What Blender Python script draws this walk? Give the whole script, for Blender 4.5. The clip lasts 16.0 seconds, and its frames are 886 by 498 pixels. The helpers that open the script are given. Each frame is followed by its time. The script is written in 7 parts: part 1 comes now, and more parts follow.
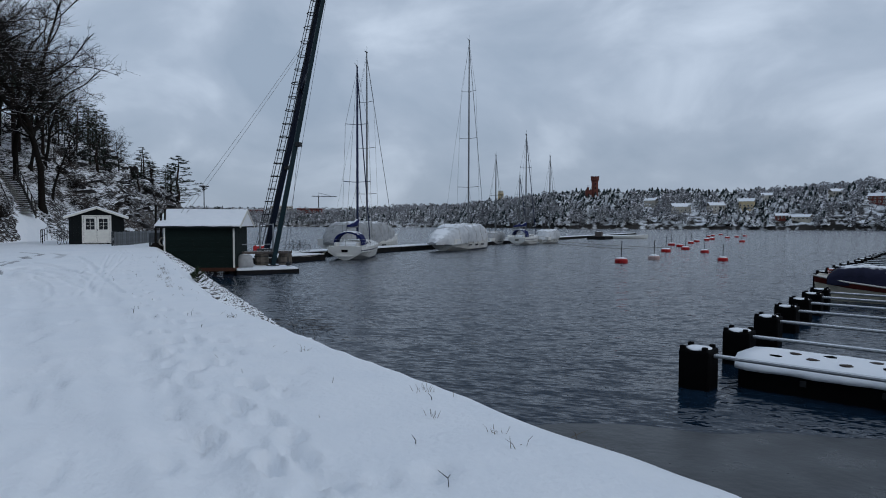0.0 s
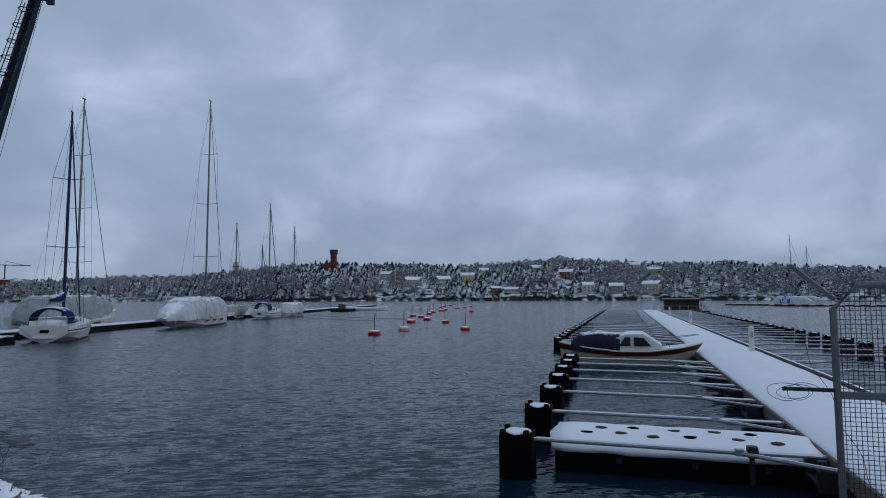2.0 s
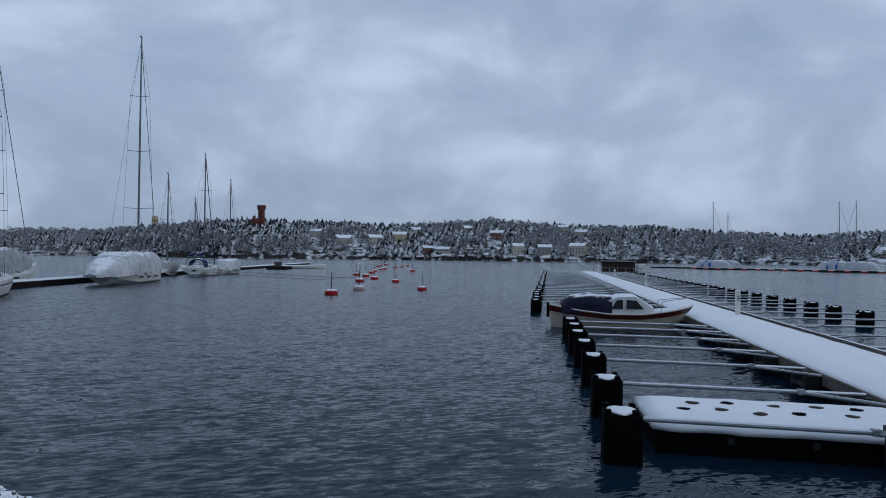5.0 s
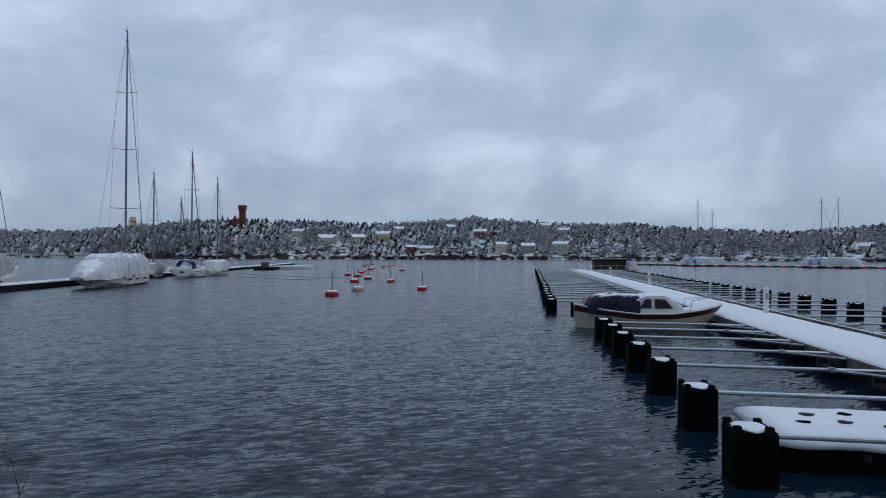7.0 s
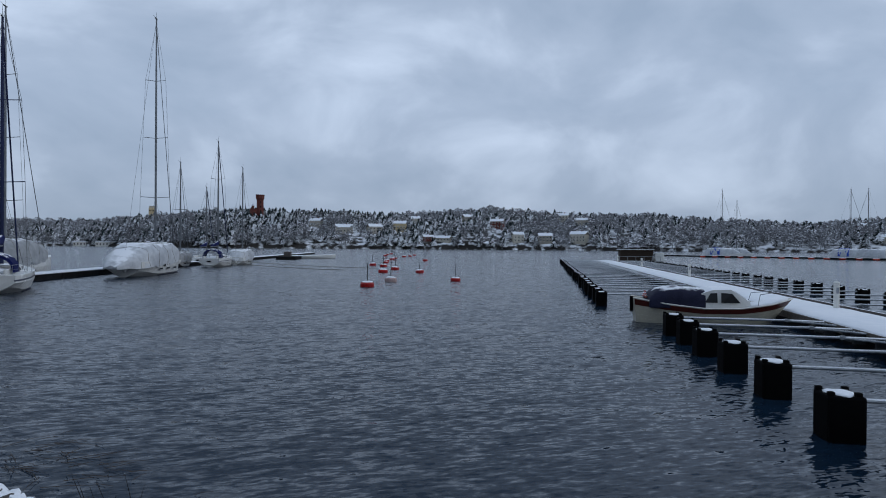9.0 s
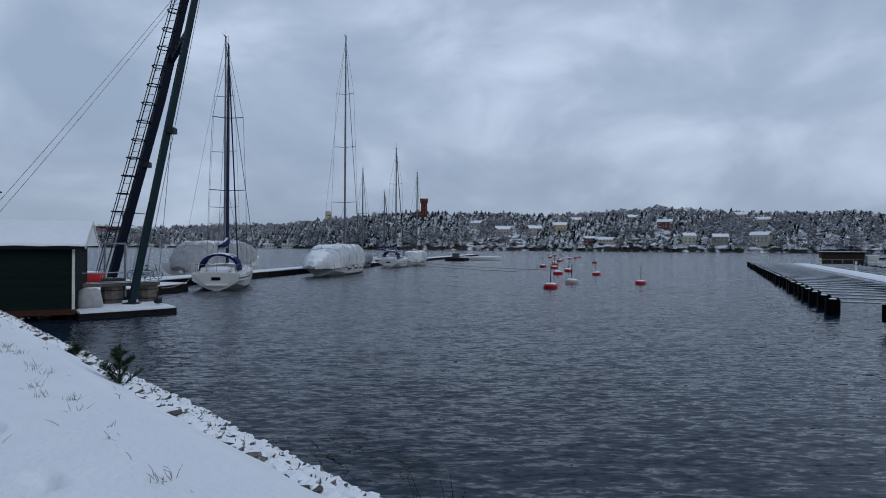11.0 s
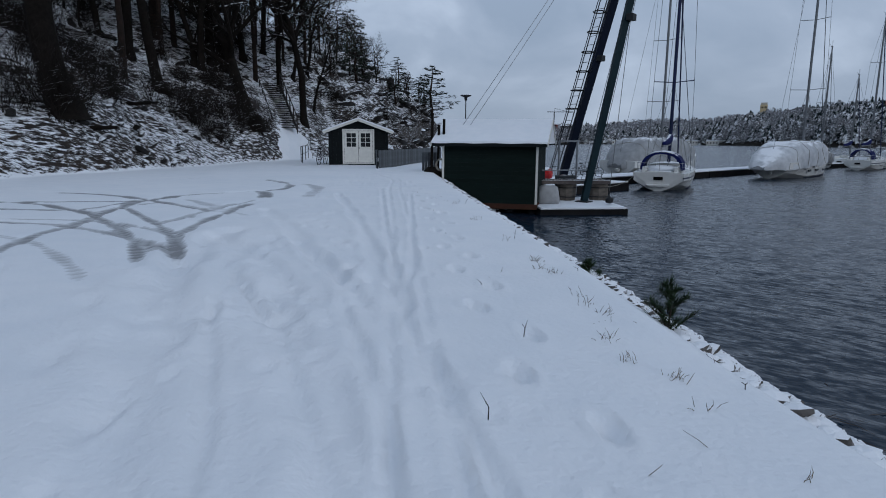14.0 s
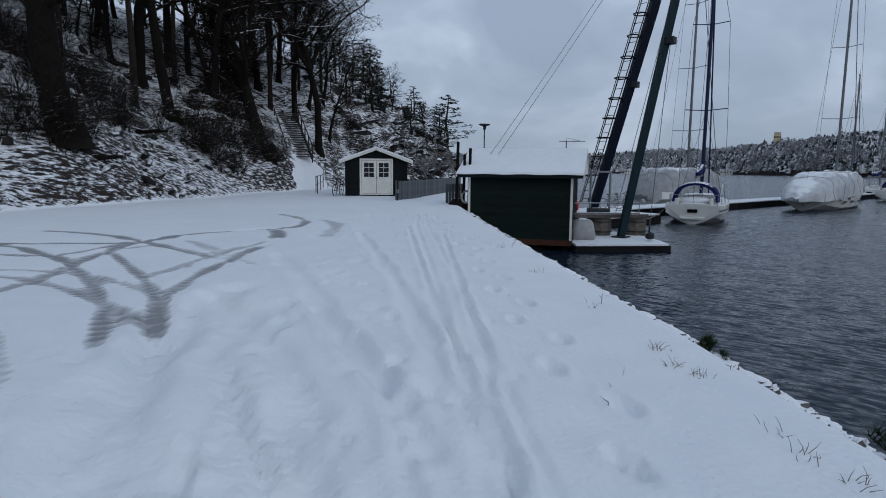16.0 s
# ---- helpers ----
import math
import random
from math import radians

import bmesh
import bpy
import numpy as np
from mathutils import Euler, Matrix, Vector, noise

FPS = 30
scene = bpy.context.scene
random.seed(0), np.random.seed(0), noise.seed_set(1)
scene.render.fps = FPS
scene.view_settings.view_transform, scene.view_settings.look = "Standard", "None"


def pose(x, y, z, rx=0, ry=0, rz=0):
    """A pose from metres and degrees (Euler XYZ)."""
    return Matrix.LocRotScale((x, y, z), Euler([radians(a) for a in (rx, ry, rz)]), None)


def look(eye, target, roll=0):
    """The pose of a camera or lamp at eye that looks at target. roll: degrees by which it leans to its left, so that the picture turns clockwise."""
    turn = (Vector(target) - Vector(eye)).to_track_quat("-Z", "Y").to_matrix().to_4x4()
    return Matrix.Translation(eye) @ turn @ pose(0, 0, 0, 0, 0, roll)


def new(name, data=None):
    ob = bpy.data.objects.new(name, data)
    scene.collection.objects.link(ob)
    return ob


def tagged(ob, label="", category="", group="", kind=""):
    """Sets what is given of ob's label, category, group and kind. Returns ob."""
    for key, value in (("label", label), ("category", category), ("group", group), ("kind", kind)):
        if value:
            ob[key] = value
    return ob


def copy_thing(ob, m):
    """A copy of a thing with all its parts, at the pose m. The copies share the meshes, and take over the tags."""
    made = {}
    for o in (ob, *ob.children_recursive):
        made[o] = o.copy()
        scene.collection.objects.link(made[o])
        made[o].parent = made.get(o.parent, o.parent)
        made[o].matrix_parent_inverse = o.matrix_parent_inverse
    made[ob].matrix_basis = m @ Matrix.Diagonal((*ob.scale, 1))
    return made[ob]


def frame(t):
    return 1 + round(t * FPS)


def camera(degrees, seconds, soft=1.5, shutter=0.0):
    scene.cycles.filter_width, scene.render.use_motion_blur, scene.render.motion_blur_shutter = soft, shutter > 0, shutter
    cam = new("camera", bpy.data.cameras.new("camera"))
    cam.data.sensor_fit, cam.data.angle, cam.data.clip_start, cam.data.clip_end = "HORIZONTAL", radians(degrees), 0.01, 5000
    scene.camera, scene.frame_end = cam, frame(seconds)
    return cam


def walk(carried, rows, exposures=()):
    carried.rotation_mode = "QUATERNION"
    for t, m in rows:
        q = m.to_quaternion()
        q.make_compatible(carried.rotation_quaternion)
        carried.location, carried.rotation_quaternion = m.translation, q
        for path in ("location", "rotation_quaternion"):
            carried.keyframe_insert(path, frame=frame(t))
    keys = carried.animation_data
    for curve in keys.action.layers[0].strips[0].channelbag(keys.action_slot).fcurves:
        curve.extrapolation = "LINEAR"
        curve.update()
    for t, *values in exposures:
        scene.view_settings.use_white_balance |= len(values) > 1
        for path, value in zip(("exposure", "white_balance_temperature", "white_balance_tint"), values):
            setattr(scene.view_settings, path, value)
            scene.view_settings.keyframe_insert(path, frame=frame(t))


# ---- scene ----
cam = camera(72.0, 16.0, soft=1.0)
PATH = [
    (0, (-3.082, 3.238, 3.057), (-3.659, 5.151, 2.978), 0.2),
    (0.5, (-3.414, 3.72, 2.991), (-3.64, 5.706, 2.947), -0.0),
    (1, (-3.753, 4.205, 3.031), (-3.756, 6.201, 3.165), -0.1),
    (1.5, (-4.088, 4.528, 3.04), (-3.919, 6.515, 3.196), -0.2),
    (2, (-4.4, 5.179, 3.037), (-4.142, 7.157, 3.196), -0.2),
    (2.5, (-4.74, 5.507, 3.039), (-4.476, 7.483, 3.198), -0.1),
    (3, (-5.09, 5.838, 3.037), (-4.821, 7.814, 3.189), 0.0),
    (3.5, (-5.431, 6.201, 3.018), (-5.114, 8.172, 3.142), -0.1),
    (4, (-5.771, 6.563, 3.055), (-5.343, 8.516, 3.116), 0.0),
    (4.2, (-5.956, 6.732, 3.049), (-5.513, 8.681, 3.087), 0.1),
    (6.3, (-7.513, 8.324, 3.005), (-6.959, 10.246, 3.028), 0.7),
    (6.5, (-7.637, 8.486, 3.025), (-7.086, 10.408, 3.051), 0.2),
    (7, (-7.968, 8.852, 3.019), (-7.424, 10.777, 3.043), 0.2),
    (7.5, (-8.277, 9.268, 3.002), (-7.736, 11.193, 3.034), 0.3),
    (8, (-8.543, 9.592, 3.01), (-8.008, 11.519, 3.021), 0.2),
    (8.2, (-8.697, 9.709, 3.023), (-8.161, 11.636, 3.026), 0.3),
    (10.3, (-10.412, 10.644, 3.07), (-10.191, 12.632, 3.056), 0.4),
    (10.5, (-10.613, 10.688, 3.059), (-10.463, 12.682, 3.052), 0.4),
    (11, (-11.077, 10.851, 2.998), (-11.09, 12.851, 2.991), 0.4),
    (11.5, (-11.566, 11.064, 3.013), (-11.859, 13.042, 2.953), 0.3),
    (12, (-12.0, 11.247, 3.015), (-12.623, 13.146, 2.939), 0.4),
    (12.5, (-12.275, 11.432, 3.003), (-13.177, 13.214, 2.896), 0.3),
    (13, (-12.614, 11.758, 2.969), (-13.711, 13.415, 2.743), 0.3),
    (13.5, (-12.927, 12.189, 2.976), (-14.089, 13.781, 2.635), 0.4),
    (14, (-13.257, 12.516, 3.029), (-14.47, 14.067, 2.679), 0.4),
    (14.5, (-13.648, 12.86, 3.05), (-14.868, 14.408, 2.714), 0.5),
    (15, (-14.101, 13.149, 3.07), (-15.344, 14.69, 2.78), 0.4),
    (15.5, (-14.499, 13.47, 3.067), (-15.747, 15.01, 2.802), 0.5),
    (16, (-14.963, 13.771, 3.098), (-16.215, 15.309, 2.839), 0.5),
]
# seconds, stops, kelvin, tint
EXPOSURES = [(0, -0.15, 6400, 10), (0.6, -0.22, 6150, 10), (1.5, -0.33, 5950, 11), (4.0, -0.28, 5900, 11), (7.0, -0.06, 6150, 11), (10.5, -0.12, 6150, 11), (12.5, -0.22, 6100, 11), (16.0, -0.16, 6300, 11)]
walk(cam, [(t, look(eye, target, roll)) for t, eye, target, roll in PATH], EXPOSURES)

# ---- world, sun ----
sky_world = bpy.data.worlds.new("overcast_sky")
scene.world = sky_world
sky_world.use_nodes = True
nt = sky_world.node_tree
nt.nodes.clear()
n_out = nt.nodes.new("ShaderNodeOutputWorld")
n_bg = nt.nodes.new("ShaderNodeBackground")
n_sky = nt.nodes.new("ShaderNodeTexSky")
n_sky.sky_type, n_sky.sun_disc = "NISHITA", False
n_sky.sun_elevation, n_sky.sun_rotation = radians(27), radians(110)
n_tc = nt.nodes.new("ShaderNodeTexCoord")
n_map = nt.nodes.new("ShaderNodeMapping")
n_map.inputs["Scale"].default_value = (1.0, 1.0, 1.7)
n_noise = nt.nodes.new("ShaderNodeTexNoise")
n_noise.inputs["Scale"].default_value, n_noise.inputs["Detail"].default_value = 4.2, 8.0
n_noise.inputs["Roughness"].default_value, n_noise.inputs["Distortion"].default_value = 0.5, 0.35
n_ramp = nt.nodes.new("ShaderNodeValToRGB")
cr = n_ramp.color_ramp
cr.elements[0].position, cr.elements[0].color = 0.33, (0.365, 0.455, 0.58, 1)
cr.elements[1].position, cr.elements[1].color = 0.72, (0.68, 0.785, 0.93, 1)
ce = cr.elements.new(0.50)
ce.color = (0.45, 0.54, 0.67, 1)
n_sep = nt.nodes.new("ShaderNodeSeparateXYZ")
n_hz = nt.nodes.new("ShaderNodeMapRange")
n_hz.inputs["From Min"].default_value, n_hz.inputs["From Max"].default_value = 0.0, 0.22
n_hz.inputs["To Min"].default_value, n_hz.inputs["To Max"].default_value = 0.80, 1.0
n_mul = nt.nodes.new("ShaderNodeVectorMath")
n_mul.operation = "SCALE"
n_mix = nt.nodes.new("ShaderNodeMix")
n_mix.data_type = "RGBA"
n_mix.inputs[0].default_value = 0.95
n_dim = nt.nodes.new("ShaderNodeVectorMath")
n_dim.operation = "SCALE"
n_dim.inputs["Scale"].default_value = 0.07
L = nt.links.new
L(n_tc.outputs["Generated"], n_map.inputs["Vector"])
L(n_map.outputs[0], n_noise.inputs["Vector"])
L(n_noise.outputs["Fac"], n_ramp.inputs[0])
L(n_tc.outputs["Generated"], n_sep.inputs[0])
L(n_sep.outputs["Z"], n_hz.inputs["Value"])
L(n_ramp.outputs[0], n_mul.inputs[0])
L(n_hz.outputs[0], n_mul.inputs["Scale"])
L(n_sky.outputs[0], n_dim.inputs[0])
L(n_dim.outputs[0], n_mix.inputs[6])
L(n_mul.outputs[0], n_mix.inputs[7])
L(n_mix.outputs[2], n_bg.inputs["Color"])
n_bg.inputs["Strength"].default_value = 1.0
L(n_bg.outputs[0], n_out.inputs[0])

sun = new("sun", bpy.data.lights.new("sun", "SUN"))
sun.data.energy, sun.data.angle, sun.data.color = 0.5, radians(28), (1.0, 0.97, 0.93)
sun.matrix_world = look((0, 0, 60), (-46, 16, 35))


# ---- materials ----
def mat(name, colour, rough=0.7, metal=0.0, colour2=None, scale=6.0, bump=0.0, bump_scale=None, snow=None, island=0.0, obrand=0.0, stretch=(1, 1, 1), patch=0.0, gloss=0.3):
    """A surface with grain at two scales; snow is the share of upward faces that lies under snow."""
    m = bpy.data.materials.new(name)
    m.use_nodes = True
    t = m.node_tree
    link = t.links.new
    b = t.nodes["Principled BSDF"]
    tc = t.nodes.new("ShaderNodeTexCoord")
    mp = t.nodes.new("ShaderNodeMapping")
    mp.inputs["Scale"].default_value = stretch
    link(tc.outputs["Object"], mp.inputs[0])
    fine = t.nodes.new("ShaderNodeTexNoise")
    fine.inputs["Scale"].default_value, fine.inputs["Detail"].default_value = scale, 6
    link(mp.outputs[0], fine.inputs["Vector"])
    broad = t.nodes.new("ShaderNodeTexNoise")
    broad.inputs["Scale"].default_value, broad.inputs["Detail"].default_value = scale * 0.17, 3
    link(mp.outputs[0], broad.inputs["Vector"])
    mean = t.nodes.new("ShaderNodeMath")
    mean.operation = "ADD"
    link(fine.outputs["Fac"], mean.inputs[0])
    link(broad.outputs["Fac"], mean.inputs[1])
    ramp = t.nodes.new("ShaderNodeMapRange")
    ramp.inputs["From Min"].default_value, ramp.inputs["From Max"].default_value = 0.75, 1.25
    link(mean.outputs[0], ramp.inputs["Value"])
    mix = t.nodes.new("ShaderNodeMix")
    mix.data_type = "RGBA"
    c2 = colour2 or tuple(v * 0.72 for v in colour)
    mix.inputs[6].default_value, mix.inputs[7].default_value = (*colour, 1), (*c2, 1)
    link(ramp.outputs[0], mix.inputs[0])
    out = mix.outputs[2]
    if island or obrand:
        src = t.nodes.new("ShaderNodeNewGeometry").outputs["Random Per Island"] if island else t.nodes.new("ShaderNodeObjectInfo").outputs["Random"]
        mr = t.nodes.new("ShaderNodeMapRange")
        k = island or obrand
        mr.inputs["To Min"].default_value, mr.inputs["To Max"].default_value = 1 - k, 1 + k
        link(src, mr.inputs["Value"])
        sc = t.nodes.new("ShaderNodeVectorMath")
        sc.operation = "SCALE"
        link(out, sc.inputs[0])
        link(mr.outputs[0], sc.inputs["Scale"])
        out = sc.outputs[0]
    rough_in = None
    if snow is not None:
        geo = t.nodes.new("ShaderNodeNewGeometry")
        sep = t.nodes.new("ShaderNodeSeparateXYZ")
        link(geo.outputs["Normal"], sep.inputs[0])
        drift = t.nodes.new("ShaderNodeTexNoise")
        drift.inputs["Scale"].default_value, drift.inputs["Detail"].default_value = patch or scale * 0.6, 6
        link(geo.outputs["Position"], drift.inputs["Vector"])
        dm = t.nodes.new("ShaderNodeMath")
        dm.operation = "MULTIPLY_ADD"
        dm.inputs[1].default_value = 0.9
        link(drift.outputs["Fac"], dm.inputs[0])
        link(sep.outputs["Z"], dm.inputs[2])
        sr = t.nodes.new("ShaderNodeMapRange")
        lo = 1.45 - snow
        sr.inputs["From Min"].default_value, sr.inputs["From Max"].default_value = lo - 0.06, lo + 0.10
        link(dm.outputs[0], sr.inputs["Value"])
        sm = t.nodes.new("ShaderNodeMix")
        sm.data_type = "RGBA"
        sm.inputs[7].default_value = (0.80, 0.82, 0.85, 1)
        link(out, sm.inputs[6])
        link(sr.outputs[0], sm.inputs[0])
        out = sm.outputs[2]
    link(out, b.inputs["Base Color"])
    rr = t.nodes.new("ShaderNodeMapRange")
    rr.inputs["To Min"].default_value, rr.inputs["To Max"].default_value = max(0.02, rough - 0.1), min(1, rough + 0.1)
    link(fine.outputs["Fac"], rr.inputs["Value"])
    link(rr.outputs[0], b.inputs["Roughness"])
    b.inputs["Metallic"].default_value = metal
    b.inputs["Specular IOR Level"].default_value = gloss
    if bump:
        bn = t.nodes.new("ShaderNodeTexNoise")
        bn.inputs["Scale"].default_value, bn.inputs["Detail"].default_value = bump_scale or scale * 2, 5
        link(mp.outputs[0], bn.inputs["Vector"])
        bu = t.nodes.new("ShaderNodeBump")
        bu.inputs["Strength"].default_value, bu.inputs["Distance"].default_value = bump, 0.03
        link(bn.outputs["Fac"], bu.inputs["Height"])
        link(bu.outputs[0], b.inputs["Normal"])
    return m


SNOW = (0.80, 0.82, 0.85)
M_SNOW = mat("snow", SNOW, 0.85, colour2=(0.74, 0.77, 0.81), scale=3, bump=0.25, bump_scale=22)
M_GREEN = mat("dark_green_boards", (0.005, 0.013, 0.011), 0.65, colour2=(0.003, 0.008, 0.007), scale=9, bump=0.3, gloss=0.12, obrand=0.15, stretch=(1, 6, 6))
M_BLACKGREEN = mat("black_green_boards", (0.006, 0.009, 0.010), 0.65, scale=9, bump=0.3, gloss=0.12, obrand=0.15)
M_WHITE = mat("white_paint", (0.72, 0.71, 0.66), 0.55, colour2=(0.60, 0.59, 0.55), scale=5, bump=0.05)
M_WOODGREY = mat("weathered_wood", (0.16, 0.14, 0.12), 0.85, colour2=(0.08, 0.07, 0.06), scale=8, bump=0.4, stretch=(1, 5, 5), obrand=0.2)
M_WOODSNOW = mat("snowy_wood", (0.13, 0.11, 0.10), 0.85, colour2=(0.06, 0.05, 0.05), scale=8, bump=0.4, snow=0.42)
M_CONCRETE = mat("wet_dark_concrete", (0.020, 0.019, 0.019), 0.9, colour2=(0.009, 0.009, 0.010), scale=3, bump=0.3, gloss=0.05)
M_BLACK = mat("black_plastic", (0.004, 0.004, 0.0045), 0.7, scale=5, bump=0.15, gloss=0.03)
M_GALV = mat("galvanised_steel", (0.36, 0.38, 0.40), 0.5, 0.6, colour2=(0.22, 0.24, 0.26), scale=14, bump=0.05)
M_GALVSNOW = mat("galvanised_steel_snow", (0.30, 0.32, 0.34), 0.5, 0.5, colour2=(0.20, 0.22, 0.24), scale=14, snow=0.30, patch=2.0)
M_CRANE = mat("dark_teal_paint", (0.006, 0.022, 0.030), 0.6, gloss=0.15, colour2=(0.005, 0.018, 0.024), scale=4, bump=0.05)
M_CRANEBLUE = mat("dark_blue_paint", (0.008, 0.013, 0.028), 0.6, gloss=0.15, scale=4)
M_STEELDARK = mat("dark_steel", (0.03, 0.032, 0.035), 0.55, 0.5, scale=10)
M_GEL = mat("white_gelcoat", (0.70, 0.70, 0.68), 0.25, colour2=(0.62, 0.62, 0.60), scale=2)
M_GELSNOW = mat("snowy_white_gelcoat", (0.66, 0.66, 0.64), 0.3, colour2=(0.58, 0.58, 0.56), scale=2, snow=0.5)
M_STRIPE = mat("navy_stripe", (0.01, 0.015, 0.05), 0.35)
M_NAVY = mat("navy_canvas", (0.010, 0.016, 0.090), 0.8, scale=10, bump=0.2, gloss=0.1, snow=0.12, patch=2.5)
M_TARP = mat("white_tarpaulin", (0.58, 0.60, 0.62), 0.5, colour2=(0.38, 0.40, 0.43), scale=1.6, bump=0.9, bump_scale=3.5, snow=0.16)
M_TARPG = mat("grey_tarpaulin", (0.34, 0.35, 0.36), 0.55, colour2=(0.22, 0.23, 0.24), scale=2.2, bump=0.5, bump_scale=5, snow=0.06)
M_ALU = mat("mast_aluminium", (0.20, 0.21, 0.22), 0.45, 0.7, scale=6)
M_WIRE = mat("steel_wire", (0.10, 0.11, 0.12), 0.5, 0.6)
M_RED = mat("red_plastic", (0.42, 0.012, 0.012), 0.4, colour2=(0.28, 0.01, 0.012), scale=4, snow=0.02)
M_ORANGE = mat("orange_plastic", (0.45, 0.04, 0.015), 0.45, snow=0.25)
M_MAHOG = mat("varnished_mahogany", (0.075, 0.012, 0.008), 0.3, colour2=(0.05, 0.012, 0.008), scale=7, stretch=(1, 6, 6))
M_CREAM = mat("cream_hull_paint", (0.50, 0.47, 0.38), 0.35, colour2=(0.36, 0.34, 0.28), scale=3)
M_GLASS = mat("dark_window_glass", (0.012, 0.014, 0.016), 0.06)
M_BLUE = mat("blue_tarpaulin", (0.02, 0.08, 0.45), 0.5, scale=3)
M_BRICK = mat("red_brick", (0.17, 0.050, 0.036), 0.9, colour2=(0.085, 0.03, 0.025), scale=1.2)
M_YELLOW = mat("yellow_plaster", (0.55, 0.44, 0.26), 0.8, scale=1)
M_PLASTER = mat("pale_plaster", (0.50, 0.46, 0.38), 0.8, scale=0.8, obrand=0.35)
M_FALU = mat("red_house_boards", (0.16, 0.04, 0.03), 0.8, scale=0.8)
M_BARK = mat("dark_bark", (0.015, 0.012, 0.010), 0.95, colour2=(0.007, 0.006, 0.005), scale=8, bump=1.0, gloss=0.1, snow=0.06, patch=3.0)
M_TWIG = mat("bare_twigs", (0.020, 0.016, 0.014), 0.9, colour2=(0.012, 0.010, 0.009), scale=8, gloss=0.1, snow=0.16, patch=3.0)
M_PINEBARK = mat("pine_bark", (0.032, 0.019, 0.014), 0.95, colour2=(0.014, 0.010, 0.008), scale=8, bump=0.8)
M_NEEDLE = mat("pine_needles", (0.018, 0.032, 0.020), 0.8, colour2=(0.010, 0.018, 0.013), scale=5, snow=0.02, patch=2.0, island=0.4)
M_SAPLING = mat("young_pine_needles", (0.030, 0.055, 0.022), 0.7, colour2=(0.018, 0.034, 0.016), scale=15, island=0.4, snow=-0.1, patch=12.0)
M_FARCON = mat("far_conifers", (0.034, 0.046, 0.046), 0.9, colour2=(0.022, 0.031, 0.031), scale=0.3, gloss=0.0, island=0.45, snow=0.40, patch=0.5)
M_FARBARE = mat("far_frosted_trees", (0.29, 0.295, 0.31), 0.95, colour2=(0.17, 0.17, 0.18), scale=0.2, gloss=0.0, island=0.5, snow=0.22, patch=0.5)
M_FARLAND = mat("far_shore_ground", (0.055, 0.050, 0.046), 0.95, colour2=(0.025, 0.024, 0.022), scale=0.10, gloss=0.0, snow=0.10, patch=0.16)
M_ROCK = mat("bank_stone", (0.14, 0.13, 0.125), 0.85, colour2=(0.05, 0.045, 0.04), scale=6, bump=0.5, obrand=0.35, snow=0.42, patch=5.0)
M_GRASS = mat("dry_grass", (0.16, 0.12, 0.07), 0.9, colour2=(0.08, 0.06, 0.04), scale=20, island=0.3)
M_RUST = mat("rusty_mesh", (0.06, 0.045, 0.038), 0.7, 0.3)
M_GATE = mat("grey_steel_tube", (0.14, 0.15, 0.16), 0.55, 0.4, scale=12)
M_ROPE = mat("rope", (0.30, 0.28, 0.24), 0.9, scale=30)
M_HUT = mat("brown_hut_boards", (0.045, 0.030, 0.020), 0.85, scale=5)

# water: long low ripples over dark water
M_WATER = bpy.data.materials.new("dark_rippled_water")
M_WATER.use_nodes = True
wt = M_WATER.node_tree
wb = wt.nodes["Principled BSDF"]
wb.inputs["Base Color"].default_value = (0.006, 0.016, 0.031, 1)
wb.inputs["Roughness"].default_value, wb.inputs["IOR"].default_value = 0.05, 1.33
wb.inputs["Specular IOR Level"].default_value = 0.5
wtc = wt.nodes.new("ShaderNodeTexCoord")
total = None
for sc, st, dist, detail, slope in ((0.7, (1, 2.6, 1), 0.6, 4.0, (0.16, 0.34, 0)), (2.9, (1, 3.0, 1), 0.6, 4.0, (0.38, 0.96, 0)), (7.5, (1, 2.4, 1), 0.5, 2.0, (0.20, 0.44, 0))):
    wm = wt.nodes.new("ShaderNodeMapping")
    wm.inputs["Scale"].default_value, wm.inputs["Rotation"].default_value = st, (0, 0, radians(12 if sc < 1 else -8))
    wn = wt.nodes.new("ShaderNodeTexNoise")
    wn.inputs["Scale"].default_value, wn.inputs["Detail"].default_value, wn.inputs["Distortion"].default_value = sc, detail, dist
    wt.links.new(wtc.outputs["Object"], wm.inputs[0])
    wt.links.new(wm.outputs[0], wn.inputs["Vector"])
    wc = wt.nodes.new("ShaderNodeVectorMath")
    wc.operation, wc.inputs[1].default_value = "SUBTRACT", (0.49, 0.552, 0.5)
    wt.links.new(wn.outputs["Color"], wc.inputs[0])
    ws = wt.nodes.new("ShaderNodeVectorMath")
    ws.operation, ws.inputs[1].default_value = "MULTIPLY_ADD", slope
    wt.links.new(wc.outputs[0], ws.inputs[0])
    if total is None:
        ws.inputs[2].default_value = (0, 0, 1)
    else:
        wt.links.new(total, ws.inputs[2])
    total = ws.outputs[0]
wv = wt.nodes.new("ShaderNodeVectorMath")
wv.operation = "NORMALIZE"
wt.links.new(total, wv.inputs[0])
wt.links.new(wv.outputs[0], wb.inputs["Normal"])


